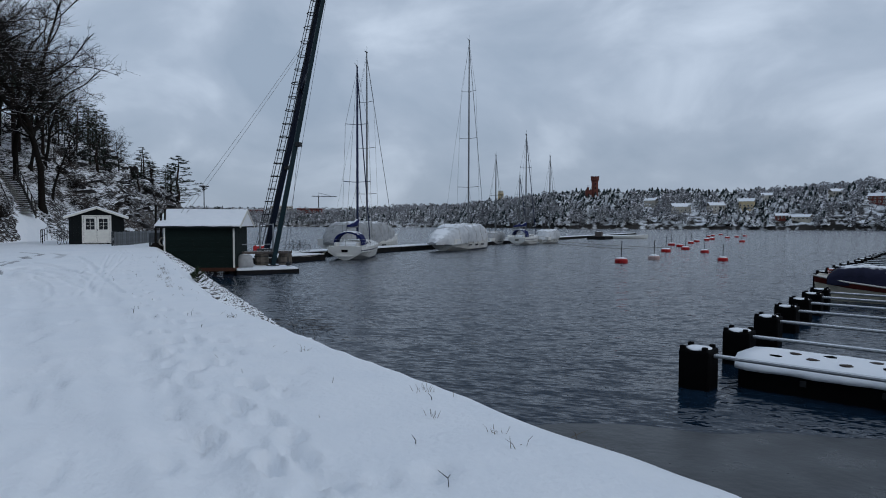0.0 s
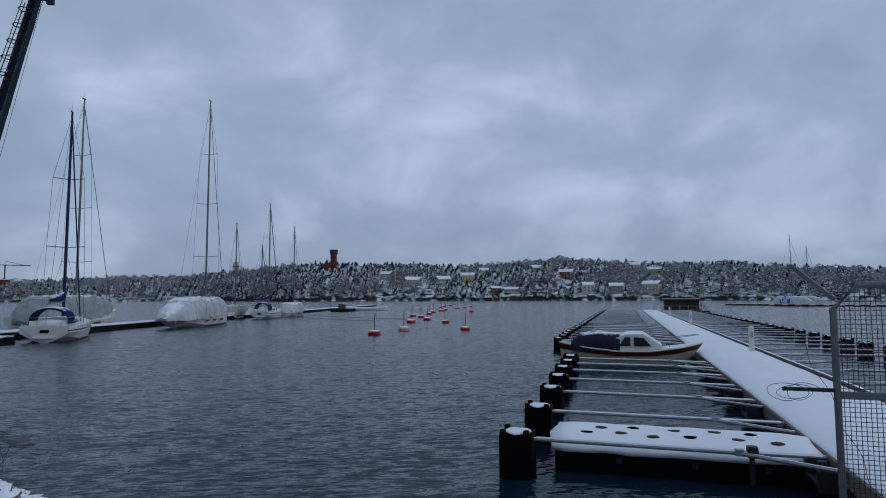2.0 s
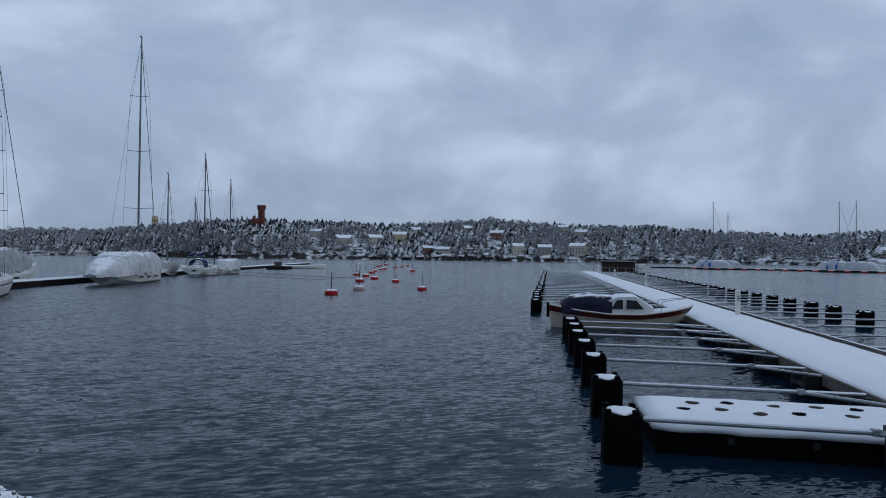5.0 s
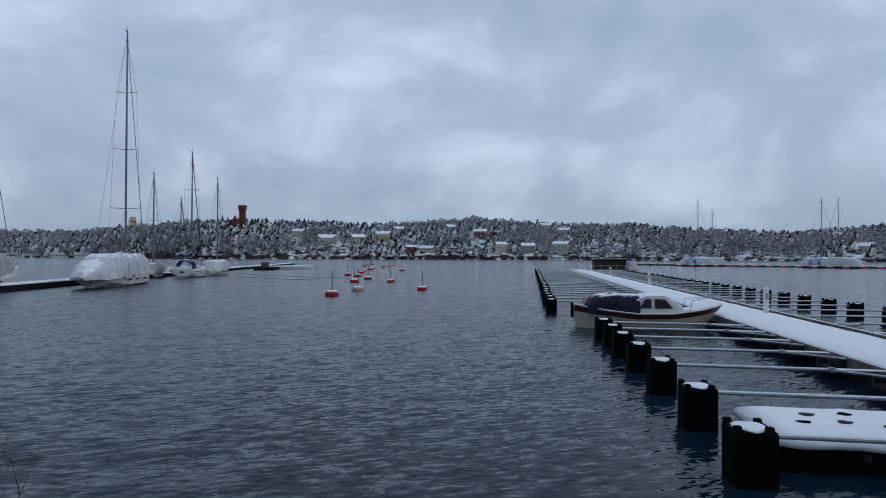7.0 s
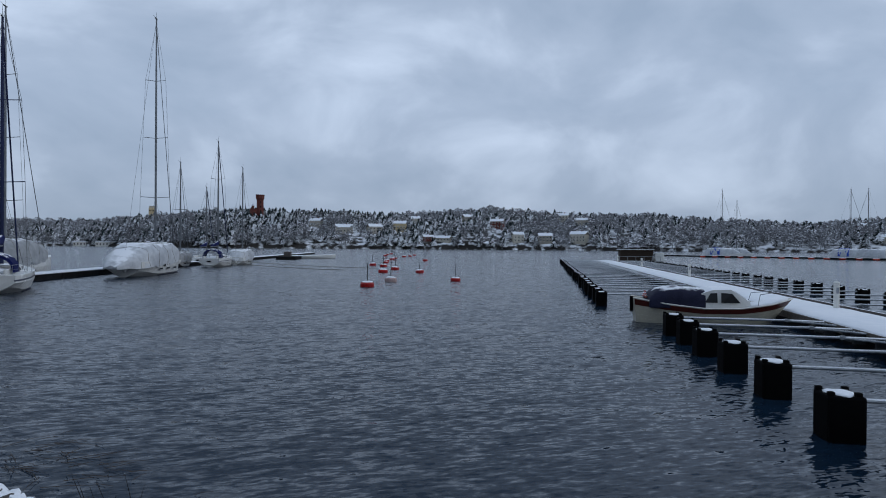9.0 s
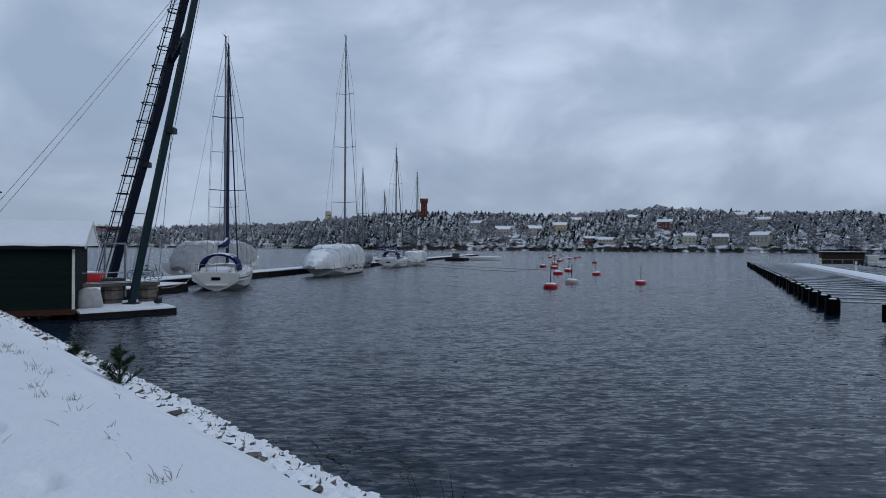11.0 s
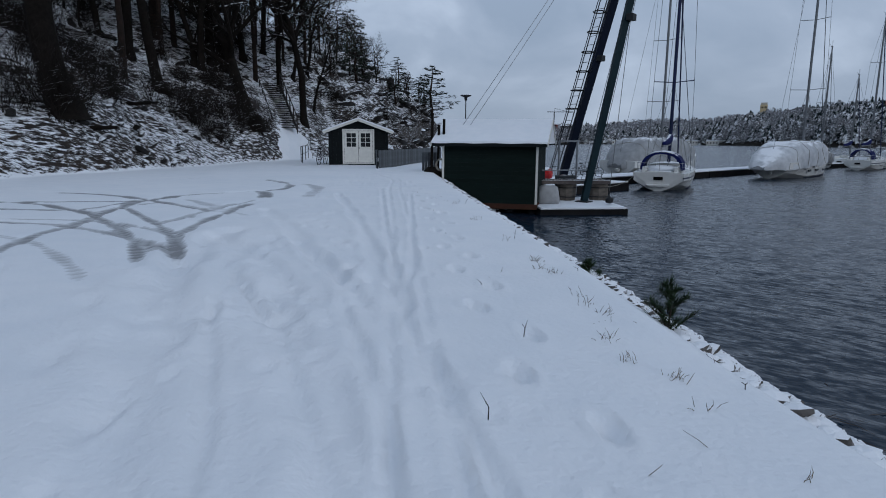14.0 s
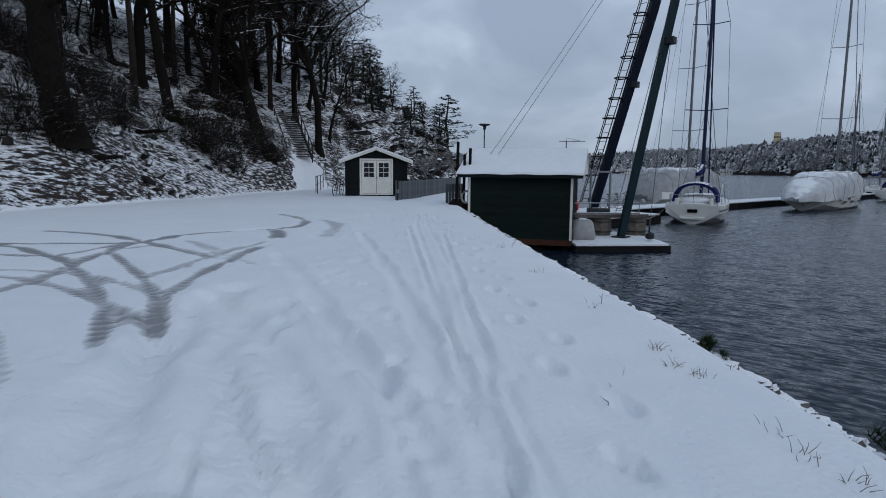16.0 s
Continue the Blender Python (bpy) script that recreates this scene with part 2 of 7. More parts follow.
# ---- building tools ----
class Shape:
    """Gathers vertices and faces of one mesh."""

    def __init__(self):
        self.v, self.f = [], []

    def add(self, vs, fs):
        k = len(self.v)
        self.v += [tuple(p) for p in vs]
        self.f += [tuple(i + k for i in q) for q in fs]
        return self

    def box(self, x0, x1, y0, y1, z0, z1, m=None):
        vs = [Vector((x, y, z)) for z in (z0, z1) for x, y in ((x0, y0), (x1, y0), (x1, y1), (x0, y1))]
        if m is not None:
            vs = [m @ p for p in vs]
        return self.add(vs, [(3, 2, 1, 0), (4, 5, 6, 7), (0, 1, 5, 4), (1, 2, 6, 5), (2, 3, 7, 6), (3, 0, 4, 7)])

    def beam(self, a, b, w, h):
        """A square bar from a to b."""
        a, b = Vector(a), Vector(b)
        d = b - a
        m = Matrix.Translation(a) @ d.to_track_quat("X", "Z").to_matrix().to_4x4()
        return self.box(0, d.length, -w / 2, w / 2, -h / 2, h / 2, m)

    def loft(self, rings, cap=True, closed=True):
        n = len(rings[0])
        vs = [p for r in rings for p in r]
        fs = []
        for i in range(len(rings) - 1):
            for j in range(n if closed else n - 1):
                a, b = i * n + j, i * n + (j + 1) % n
                fs.append((a, b, b + n, a + n))
        if cap:
            fs.append(tuple(range(n))[::-1])
            fs.append(tuple(range((len(rings) - 1) * n, len(rings) * n)))
        return self.add(vs, fs)

    def tube(self, pts, r, sides=6, cap=True):
        """A round bar through pts; r is one radius or one per point."""
        pts = [Vector(p) for p in pts]
        rs = [r] * len(pts) if not hasattr(r, "__len__") else r
        rings = []
        for i, p in enumerate(pts):
            d = (pts[min(i + 1, len(pts) - 1)] - pts[max(i - 1, 0)]).normalized()
            up = Vector((0, 0, 1)) if abs(d.z) < 0.9 else Vector((1, 0, 0))
            a = d.cross(up).normalized()
            b = a.cross(d)
            rings.append([p + rs[i] * (math.cos(2 * math.pi * k / sides) * a + math.sin(2 * math.pi * k / sides) * b) for k in range(sides)])
        return self.loft(rings, cap)

    def lathe(self, prof, sides=16, at=(0, 0, 0)):
        rings = [[(at[0] + r * math.cos(2 * math.pi * k / sides), at[1] + r * math.sin(2 * math.pi * k / sides), at[2] + z) for k in range(sides)] for r, z in prof]
        return self.loft(rings)

    def mesh(self, name, material, bevel=0.0, smooth=False, segments=2):
        me = bpy.data.meshes.new(name)
        me.from_pydata(self.v, [], self.f)
        if bevel:
            bm = bmesh.new()
            bm.from_mesh(me)
            edges = [e for e in bm.edges if len(e.link_faces) == 2 and e.calc_face_angle(0) > 0.6]
            bmesh.ops.bevel(bm, geom=edges, offset=bevel, segments=segments, affect="EDGES", profile=0.6)
            bm.to_mesh(me)
            bm.free()
        if smooth:
            me.shade_smooth()
        me.materials.append(material)
        return me


def thing(name, label, category, at=(0, 0, 0), turn=0.0, group="", kind=""):
    """An Empty at the base of a thing."""
    ob = new(name)
    ob.matrix_basis = pose(*at, 0, 0, turn)
    return tagged(ob, label, category, group, kind)


def part(name, shape, material, parent=None, label="", bevel=0.0, smooth=False):
    ob = new(name, shape.mesh(name, material, bevel, smooth))
    if parent is not None:
        ob.parent = parent
    return tagged(ob, label)


def single(name, shape, material, label, category, at=(0, 0, 0), turn=0.0, group="", kind="", bevel=0.0, smooth=False):
    ob = new(name, shape.mesh(name, material, bevel, smooth))
    ob.matrix_basis = pose(*at, 0, 0, turn)
    return tagged(ob, label, category, group, kind)


def lerp_table(x, table):
    return float(np.interp(x, [a for a, _ in table], [b for _, b in table]))


R2 = math.sqrt(0.5)


def shore(s, c):
    """Place on the plan from metres along the bank (s) and out towards the water (c)."""
    return ((c - s) * R2, (c + s) * R2)


# ---- ground, water, far shore ----
EDGE = [(-60, 3.3), (0, 3.1), (6.5, 2.80), (7.7, 2.66), (9.8, 2.32), (13, 1.90), (16.3, 1.60), (19, 1.52), (22.6, 1.56), (25.5, 1.68), (28, 1.72), (33, 1.78), (41.6, 1.92), (48, 2.4), (60, 6.5), (80, 10.5), (110, 16), (150, 21), (175, 20)]
TOE = [(-60, -14), (38, -13.0), (42, -12.0), (45, -10.7), (50, -9.6), (57, -8.5), (62.5, -6.3), (70, -2.8), (85, 3.6), (100, 8.2), (110, 11.2), (120, 12.8), (140, 15), (175, 16)]
HIGH = [(-60, 27), (45, 25), (60, 22), (80, 18.5), (95, 15.5), (110, 12), (118, 9.5), (126, 6), (140, 1.5), (155, -3), (175, -3)]


def hill(s, c):
    """Height of the rocky slope over the yard."""
    d = lerp_table(s, TOE) - c
    top = lerp_table(s, HIGH)
    if d <= 0:
        return 0.0
    x, y = shore(s, c)
    t = max(0.0, min(1.0, ((s - 66.6) * 6.2 + (c + 6.8) * -2.0) / 42.4))
    rough = min(1.0, d / 4) * min(1.0, math.hypot(s - 66.6 - 6.2 * t, c + 6.8 + 2.0 * t) / 3.5)
    steep = lerp_table(s, [(74, 0.92), (90, 1.7), (112, 2.5)])
    z = max(top, 0.3) * (1 - math.exp(-d * steep / max(top, 0.3))) if top > 0 else top * min(1, d / 6)
    z += rough * (1.5 * noise.noise((x / 7, y / 7, 0)) + 0.8 * abs(noise.noise((x / 2.6, y / 2.6, 3))) + 0.30 * noise.noise((x / 0.9, y / 0.9, 7)))
    z += rough * min(1.0, d / 6) * 0.26 * math.sin(z * 4.3 + 0.35 * (s + 0.6 * c) + 3 * noise.noise((x / 5, y / 5, 11))) * (0.6 + noise.noise((x / 6, y / 6, 13)))
    return z


def ground_z(s, c):
    e = lerp_table(s, EDGE)
    d = c - e
    x, y = shore(s, c)
    z = 1.69 + 0.03 * noise.noise((x / 2.2, y / 2.2, 1)) + 0.012 * noise.noise((x / 0.5, y / 0.5, 2))
    if s > 46:
        z -= 0.10 * min(1, (s - 46) / 6)
    if d > -0.5:
        k = d + 0.5
        z -= 0.06 * k * k if k < 0.6 else 0.0216 + (k - 0.6) * 0.635
    z += hill(s, c)
    return max(z, -1.2)


def steps(*runs):
    out = [runs[0][0]]
    for a, b, st in runs:
        n = max(1, round((b - a) / st))
        out += [a + (b - a) * (i + 1) / n for i in range(n)]
    return out


S_GRID = steps((-60, -6, 3), (-6, 3, 0.5), (3, 20, 0.10), (20, 37, 0.085), (37, 66, 0.28), (66, 100, 0.6), (100, 176, 2.0))
C_GRID = steps((-110, -50, 6), (-50, -26, 0.8), (-26, -14, 0.3), (-14, -7.5, 0.16), (-7.5, -1.9, 0.075), (-1.9, 1.3, 0.036), (1.3, 2.6, 0.075), (2.6, 7, 0.35), (7, 24, 1.2))
gs, gc = np.meshgrid(S_GRID, C_GRID, indexing="ij")
gz = np.array([[ground_z(s, c) for c in C_GRID] for s in S_GRID])
slush = np.zeros_like(gz)


def smooth_path(pts, n=7):
    """Points of a curve through pts."""
    pts = [np.array(p, float) for p in pts]
    pts = [2 * pts[0] - pts[1]] + pts + [2 * pts[-1] - pts[-2]]
    out = []
    for a, b, c, d in zip(pts, pts[1:], pts[2:], pts[3:]):
        for t in np.arange(n) / n:
            out.append(0.5 * (2 * b + (c - a) * t + (2 * a - 5 * b + 4 * c - d) * t * t + (3 * b - a - 3 * c + d) * t ** 3))
    return out + [pts[-2]]


def mark(pts, width, depth, bare):
    depth *= 1.25
    curve = smooth_path(pts)
    lo, hi = np.min(curve, 0) - 1, np.max(curve, 0) + 1
    i = slice(*np.searchsorted(S_GRID, (lo[0], hi[0])))
    j = slice(*np.searchsorted(C_GRID, (lo[1], hi[1])))
    s_, c_ = gs[i, j], gc[i, j]
    best, side = np.full(s_.shape, 9.0), np.zeros(s_.shape)
    run_ = 0.0
    for a, b in zip(curve, curve[1:]):
        d = b - a
        ln = max(1e-6, float(d @ d))
        t = np.clip(((s_ - a[0]) * d[0] + (c_ - a[1]) * d[1]) / ln, 0, 1)
        dist = np.hypot(s_ - a[0] - t * d[0], c_ - a[1] - t * d[1])
        near = dist < best
        best = np.where(near, dist, best)
        side = np.where(near, run_ + t * math.sqrt(ln), side)
        run_ += math.sqrt(ln)
    best = best + width * 0.22 * np.sin(s_ * 2.7 + 3 * c_) * np.sin(s_ * 1.3 - 4.1 * c_ + width * 40)
    loose = 0.25 if bare > 0.4 else 1.0
    wob = 1 + loose * (0.30 * np.sin(side * 2.1 + width * 50) + 0.25 * np.sin(side * 5.3 + 1))
    inside = np.exp(-((best / (width * wob)) ** 4))
    tread = 1 + 0.35 * np.sin(side * 2 * math.pi / 0.19)
    inside = np.where(best < 0, 1.0, inside)
    ridge_ = np.exp(-(((best - width * 1.45) / (width * 0.45 + 0.02)) ** 2))
    gz[i, j] += -depth * inside * tread * wob + 0.35 * depth * ridge_
    fade = np.clip(side / 0.55, 0, 1) * np.clip((run_ - side) / 0.6, 0, 1)
    slush[i, j] = np.maximum(slush[i, j], bare * inside * fade * (0.62 + 0.30 * tread))


# wheel marks: points (s, c), half width, depth, share of bare wet ground
mark([(24.91, -3.05), (25.69, -3.26), (26.78, -3.7), (28.31, -4.5), (29.96, -5.61), (31.18, -6.73), (31.92, -7.64), (32.79, -10.27)], 0.129, 0.022, 0.95)
mark([(25.44, -2.74), (26.59, -3.09), (27.91, -3.65), (29.25, -4.35), (31.05, -5.46)], 0.12, 0.022, 0.95)
mark([(25.43, -2.71), (26.83, -3.13), (27.89, -3.25), (29.14, -3.26), (30.62, -3.16), (32.03, -2.9)], 0.132, 0.02, 0.9)
mark([(25.66, -2.84), (26.61, -3.49), (27.53, -4.27), (28.26, -5.06), (28.67, -5.77), (28.97, -7.43)], 0.142, 0.02, 0.9)
mark([(29.28, -2.38), (29.95, -3.01), (31.55, -3.96), (33.07, -4.92)], 0.182, 0.015, 0.65)
mark([(25.48, -4.84), (26.57, -5.12), (27.79, -5.26), (28.83, -5.22), (30.24, -5.37), (32.1, -5.35), (33.07, -4.78)], 0.142, 0.015, 0.9)
mark([(31.83, -9.56), (32.12, -7.76), (32.09, -6.55), (32.11, -5.48), (33.8, -4.86), (34.84, -3.62)], 0.152, 0.015, 0.95)
mark([(34.52, -4.02), (35.26, -2.97), (36.7, -2.81), (38.57, -3.33), (39.96, -4.37)], 0.172, 0.015, 0.9)
mark([(34.75, -8.7), (34.13, -7.53), (33.23, -6.24), (32.21, -5.27), (31.0, -4.15), (29.85, -3.19)], 0.162, 0.015, 0.9)
mark([(32.87, -2.05), (34.82, -1.91), (36.7, -2.14), (37.82, -2.85)], 0.263, 0.015, 0.75)
mark([(32.59, -2.93), (34.05, -3.08), (35.09, -3.47)], 0.223, 0.015, 0.95)
mark([(29.17, -7.58), (29.18, -6.07), (29.13, -5.55), (28.7, -4.68), (27.97, -3.92), (27.28, -3.39)], 0.132, 0.015, 0.85)
mark([(29.54, -5.29), (31.04, -5.29), (31.58, -4.8), (30.73, -3.74), (32.04, -3.22)], 0.132, 0.015, 0.75)
mark([(28.13, -4.26), (28.58, -3.94), (29.35, -3.74), (30.72, -3.51), (32.59, -2.93)], 0.121, 0.015, 0.8)
mark([(26.82, -3.02), (26.29, -2.63), (25.88, -2.3)], 0.132, 0.015, 0.5)
mark([(26.36, -2.29), (26.4, -2.08)], 0.162, 0.012, 0.45)
mark([(31.36, -9.21), (30.77, -6.98), (30.53, -6.07), (31.37, -5.65), (32.95, -5.21)], 0.132, 0.012, 0.8)
mark([(38.15, -7.44), (40.53, -6.41), (39.96, -4.58), (39.4, -3.03), (36.49, -1.45)], 0.182, 0.012, 0.5)
mark([(24.22, -1.83), (23.87, -1.68), (23.27, -1.46), (22.87, -1.32)], 0.07, 0.048, 0)
mark([(26.62, -1.53), (24.99, -1.01), (23.96, -0.74), (23.2, -0.59)], 0.1, 0.0352, 0)
mark([(35.45, -0.17), (27.92, -0.26), (24.94, -0.25), (23.7, -0.24), (22.78, -0.26)], 0.042, 0.034, 0)
mark([(33.79, 0.53), (27.04, 0.1), (24.92, -0.04), (23.91, -0.16), (23.32, -0.18), (22.9, -0.22)], 0.040, 0.034, 0)
mark([(23.02, -2.34), (23.6, -2.47), (24.34, -2.56), (25.62, -2.62), (27.6, -2.56)], 0.22, 0.0352, 0.1)
mark([(27.21, -2.77), (25.93, -2.05), (24.46, -1.47), (23.5, -1.26), (22.85, -1.15)], 0.13, 0.0352, 0.05)
mark([(30.55, -2.56), (28.0, -1.8), (25.63, -1.22), (24.21, -0.8)], 0.12, 0.032, 0.05)
mark([(33.82, -1.31), (29.04, -0.75), (25.58, -0.48), (23.93, -0.47)], 0.09, 0.032, 0)
mark([(25.41, -2.66), (24.08, -2.33), (23.33, -2.08), (22.92, -1.89)], 0.16, 0.032, 0.05)
mark([(6, 0.05), (8.6, -0.05), (10.2, -0.5), (14, -1.0), (18.7, -1.35), (24, -2.4), (26, -2.8)], 0.2, 0.0276, 0.1)
mark([(6, 1.0), (8.2, 0.45), (12.5, 0.25), (18.1, -0.2), (22, -1.0), (25.2, -2.3)], 0.18, 0.0291, 0.08)
mark([(5, -1.2), (10, -1.7), (16, -2.3), (22, -3.6), (25, -4.6), (27, -6.2)], 0.18, 0.0241, 0.05)
mark([(18, -0.55), (22, -0.4), (24.4, -0.3), (27.8, -0.15), (35.5, 0.05), (39.4, 0.25), (44, -0.4)], 0.04, 0.0196, 0)
mark([(28.2, -6.6), (26.90, -5.13), (26.33, -4.61), (25.41, -3.96), (24.64, -3.45), (23.83, -3.11)], 0.13, 0.012, 0.7)
mark([(24.5, -1.9), (22.98, -1.75), (20.97, -1.3), (19.8, -1.16), (18.0, -1.0)], 0.05, 0.026, 0)
mark([(24.5, -0.85), (23.03, -0.73), (21.26, -0.49), (20.16, -0.42), (18.5, -0.35)], 0.05, 0.026, 0)
mark([(24.0, -0.35), (22.28, -0.23), (21.31, -0.11), (20.22, -0.01), (19.56, 0.06), (18.0, 0.2)], 0.05, 0.028, 0)
mark([(22.89, -1.25), (20.42, -0.70), (19.5, -0.5)], 0.05, 0.022, 0)
mark([(18, -0.22), (22, -0.12), (24.4, -0.02), (27.8, 0.12), (35.5, 0.33), (39.4, 0.5), (44, 0.0)], 0.032, 0.0168, 0)


def print_mark(s, c, long, wide, deep, turn):
    i = slice(*np.searchsorted(S_GRID, (s - 0.6, s + 0.6)))
    j = slice(*np.searchsorted(C_GRID, (c - 0.6, c + 0.6)))
    a, b = gs[i, j] - s, gc[i, j] - c
    deep *= 1.4
    a, b = a * math.cos(turn) + b * math.sin(turn), b * math.cos(turn) - a * math.sin(turn)
    q = (a / long) ** 2 + (b / wide) ** 2
    lump = 1 + 0.6 * np.sin(a * 31 + s * 9) * np.sin(b * 37 + c * 7)
    gz[i, j] += -deep * lump * np.exp(-(q ** 1.5)) + 0.3 * deep * np.exp(-((np.sqrt(q) - 1.5) / 0.35) ** 2)


for i in range(48):
    print_mark(5 + 0.72 * i, 0.62 + 0.13 * (-1) ** i + 0.15 * math.sin(i / 5), 0.15, 0.065, 0.045, random.uniform(-0.35, 0.05))
for i in range(34):
    print_mark(random.uniform(5, 15), random.uniform(0.3, 1.7), random.uniform(0.09, 0.16), random.uniform(0.06, 0.10), random.uniform(0.02, 0.05), random.uniform(0, 3))
for i in range(46):
    print_mark(random.uniform(7.2, 12.5), random.gauss(0.8, 0.28), random.uniform(0.10, 0.17), random.uniform(0.05, 0.08), random.uniform(0.02, 0.045), random.uniform(-0.5, 0.5))
for i in range(520):
    print_mark(random.uniform(19, 44), random.triangular(-3.6, 0.6, -1.3), random.uniform(0.05, 0.14), random.uniform(0.035, 0.07), random.uniform(0.006, 0.02), random.uniform(0, 3))
for i in range(120):
    print_mark(random.uniform(4, 30), random.uniform(-4.5, -0.2), random.uniform(0.10, 0.35), random.uniform(0.05, 0.12), random.uniform(0.01, 0.03), random.uniform(-0.4, 0.4))
gv = [(*shore(s, c), z) for s, c, z in zip(gs.ravel().tolist(), gc.ravel().tolist(), gz.ravel().tolist())]
slush = slush.ravel().tolist()
nc = len(C_GRID)
gf = [(i * nc + j, i * nc + j + 1, (i + 1) * nc + j + 1, (i + 1) * nc + j) for i in range(len(S_GRID) - 1) for j in range(nc - 1)]
gme = bpy.data.meshes.new("ground")
gme.from_pydata(gv, [], gf)
gme.shade_smooth()
gme.attributes.new("slush", "FLOAT", "POINT").data.foreach_set("value", slush)

M_YARD = mat("trodden_snow", SNOW, 0.85, colour2=(0.75, 0.78, 0.82), scale=2.2, bump=0.45, bump_scale=19)
yt = M_YARD.node_tree
yb = yt.nodes["Principled BSDF"]
ya = yt.nodes.new("ShaderNodeAttribute")
ya.attribute_name = "slush"
yn = yt.nodes.new("ShaderNodeTexNoise")
yn.inputs["Scale"].default_value, yn.inputs["Detail"].default_value, yn.inputs["Roughness"].default_value = 30, 8, 0.7
ym = yt.nodes.new("ShaderNodeMath")
ym.operation = "MULTIPLY_ADD"
ym.inputs[1].default_value = 1.1
yt.links.new(yn.outputs["Fac"], ym.inputs[0])
yt.links.new(ya.outputs["Fac"], ym.inputs[2])
yr = yt.nodes.new("ShaderNodeMapRange")
yr.inputs["From Min"].default_value, yr.inputs["From Max"].default_value = 0.98, 1.36
yt.links.new(ym.outputs[0], yr.inputs["Value"])
yx = yt.nodes.new("ShaderNodeMix")
yx.data_type = "RGBA"
yx.inputs[7].default_value = (0.26, 0.265, 0.275, 1)
old = yb.inputs["Base Color"].links[0].from_socket
yt.links.new(old, yx.inputs[6])
yt.links.new(yr.outputs[0], yx.inputs[0])
yt.links.new(yx.outputs[2], yb.inputs["Base Color"])
M_HILL = mat("snowy_rock_and_leaf_litter", (0.034, 0.024, 0.018), 0.95, colour2=(0.014, 0.012, 0.012), scale=2.5, bump=1.0, bump_scale=5, snow=0.30, patch=3.6)
for n_ in M_HILL.node_tree.nodes:
    if n_.bl_idname == "ShaderNodeTexNoise" and abs(n_.inputs["Scale"].default_value - 3.6) < 0.01:
        n_.inputs["Detail"].default_value, n_.inputs["Roughness"].default_value = 9, 0.70
        weigh = n_.outputs["Fac"].links[0].to_node
        weigh.inputs[1].default_value = 2.4
        limit = weigh.outputs[0].links[0].to_node
        limit.inputs["From Min"].default_value += 0.75
        limit.inputs["From Max"].default_value += 0.83
        strata = M_HILL.node_tree.nodes.new("ShaderNodeMapping")
        strata.inputs["Scale"].default_value = (1.7, 0.45, 2.2)
        M_HILL.node_tree.links.new(n_.inputs["Vector"].links[0].from_socket, strata.inputs[0])
        M_HILL.node_tree.links.new(strata.outputs[0], n_.inputs["Vector"])
        break
wild = np.array([[max(0.0, min(1.0, (te - c + 0.25) / 0.7), min(1.0, (c - ed - 0.6) / 0.6)) for c in C_GRID] for te, ed in ((lerp_table(q, TOE), lerp_table(q, EDGE) + lerp_table(q, [(12.5, 1.5), (16, 0)])) for q in S_GRID)])
for i, q in enumerate(S_GRID):
    for j, c in enumerate(C_GRID):
        off = abs(c + 4.4 + 0.175 * (q - 57)) + 0.5 * noise.noise((q / 0.9, c / 0.9, 4))
        if 55 < q < 68.2 and off < 1.25:
            wild[i, j] *= max(0.0, off / 1.25 - 0.55)
gme.attributes.new("wild", "FLOAT", "POINT").data.foreach_set("value", wild.ravel().tolist())
ht = M_HILL.node_tree
hs = ht.nodes["Principled BSDF"].inputs["Base Color"].links[0].from_node
ha, hi_, hm = ht.nodes.new("ShaderNodeAttribute"), ht.nodes.new("ShaderNodeMath"), ht.nodes.new("ShaderNodeMath")
hg = ht.nodes.new("ShaderNodeNewGeometry")
hn, hq = ht.nodes.new("ShaderNodeTexNoise"), ht.nodes.new("ShaderNodeMath")
hn.inputs["Scale"].default_value, hn.inputs["Detail"].default_value = 2.4, 8
ha.attribute_name, hi_.operation, hm.operation, hq.operation = "wild", "MULTIPLY_ADD", "MAXIMUM", "ADD"
hi_.inputs[1].default_value = -1.5
hq.inputs[1].default_value = 0.25
hk = ht.nodes.new("ShaderNodeMath")
hk.operation, hk.use_clamp = "MULTIPLY", True
hk.inputs[1].default_value = 9.0
ht.links.new(hg.outputs["Position"], hn.inputs["Vector"])
ht.links.new(hn.outputs["Fac"], hq.inputs[0])
ht.links.new(ha.outputs["Fac"], hi_.inputs[0])
ht.links.new(hq.outputs[0], hi_.inputs[2])
ht.links.new(hs.inputs[0].links[0].from_socket, hm.inputs[0])
ht.links.new(hi_.outputs[0], hk.inputs[0])
ht.links.new(hk.outputs[0], hm.inputs[1])
ht.links.new(hm.outputs[0], hs.inputs[0])
gme.materials.append(M_YARD)
gme.materials.append(M_HILL)
top = np.maximum(np.maximum(wild[:-1, :-1], wild[1:, :-1]), np.maximum(wild[:-1, 1:], wild[1:, 1:]))
gme.polygons.foreach_set("material_index", (top > 0.02).astype(int).ravel().tolist())
tagged(new("ground", gme), "snow-covered gravel yard, bank and rocky wooded slope", "ground", kind="structure")

water = Shape().add([(-2500, -300, 0), (2500, -300, 0), (2500, 2600, 0), (-2500, 2600, 0)], [(0, 1, 2, 3)])
single("water", water, M_WATER, "dark grey rippled water of the bay", "water", kind="structure")

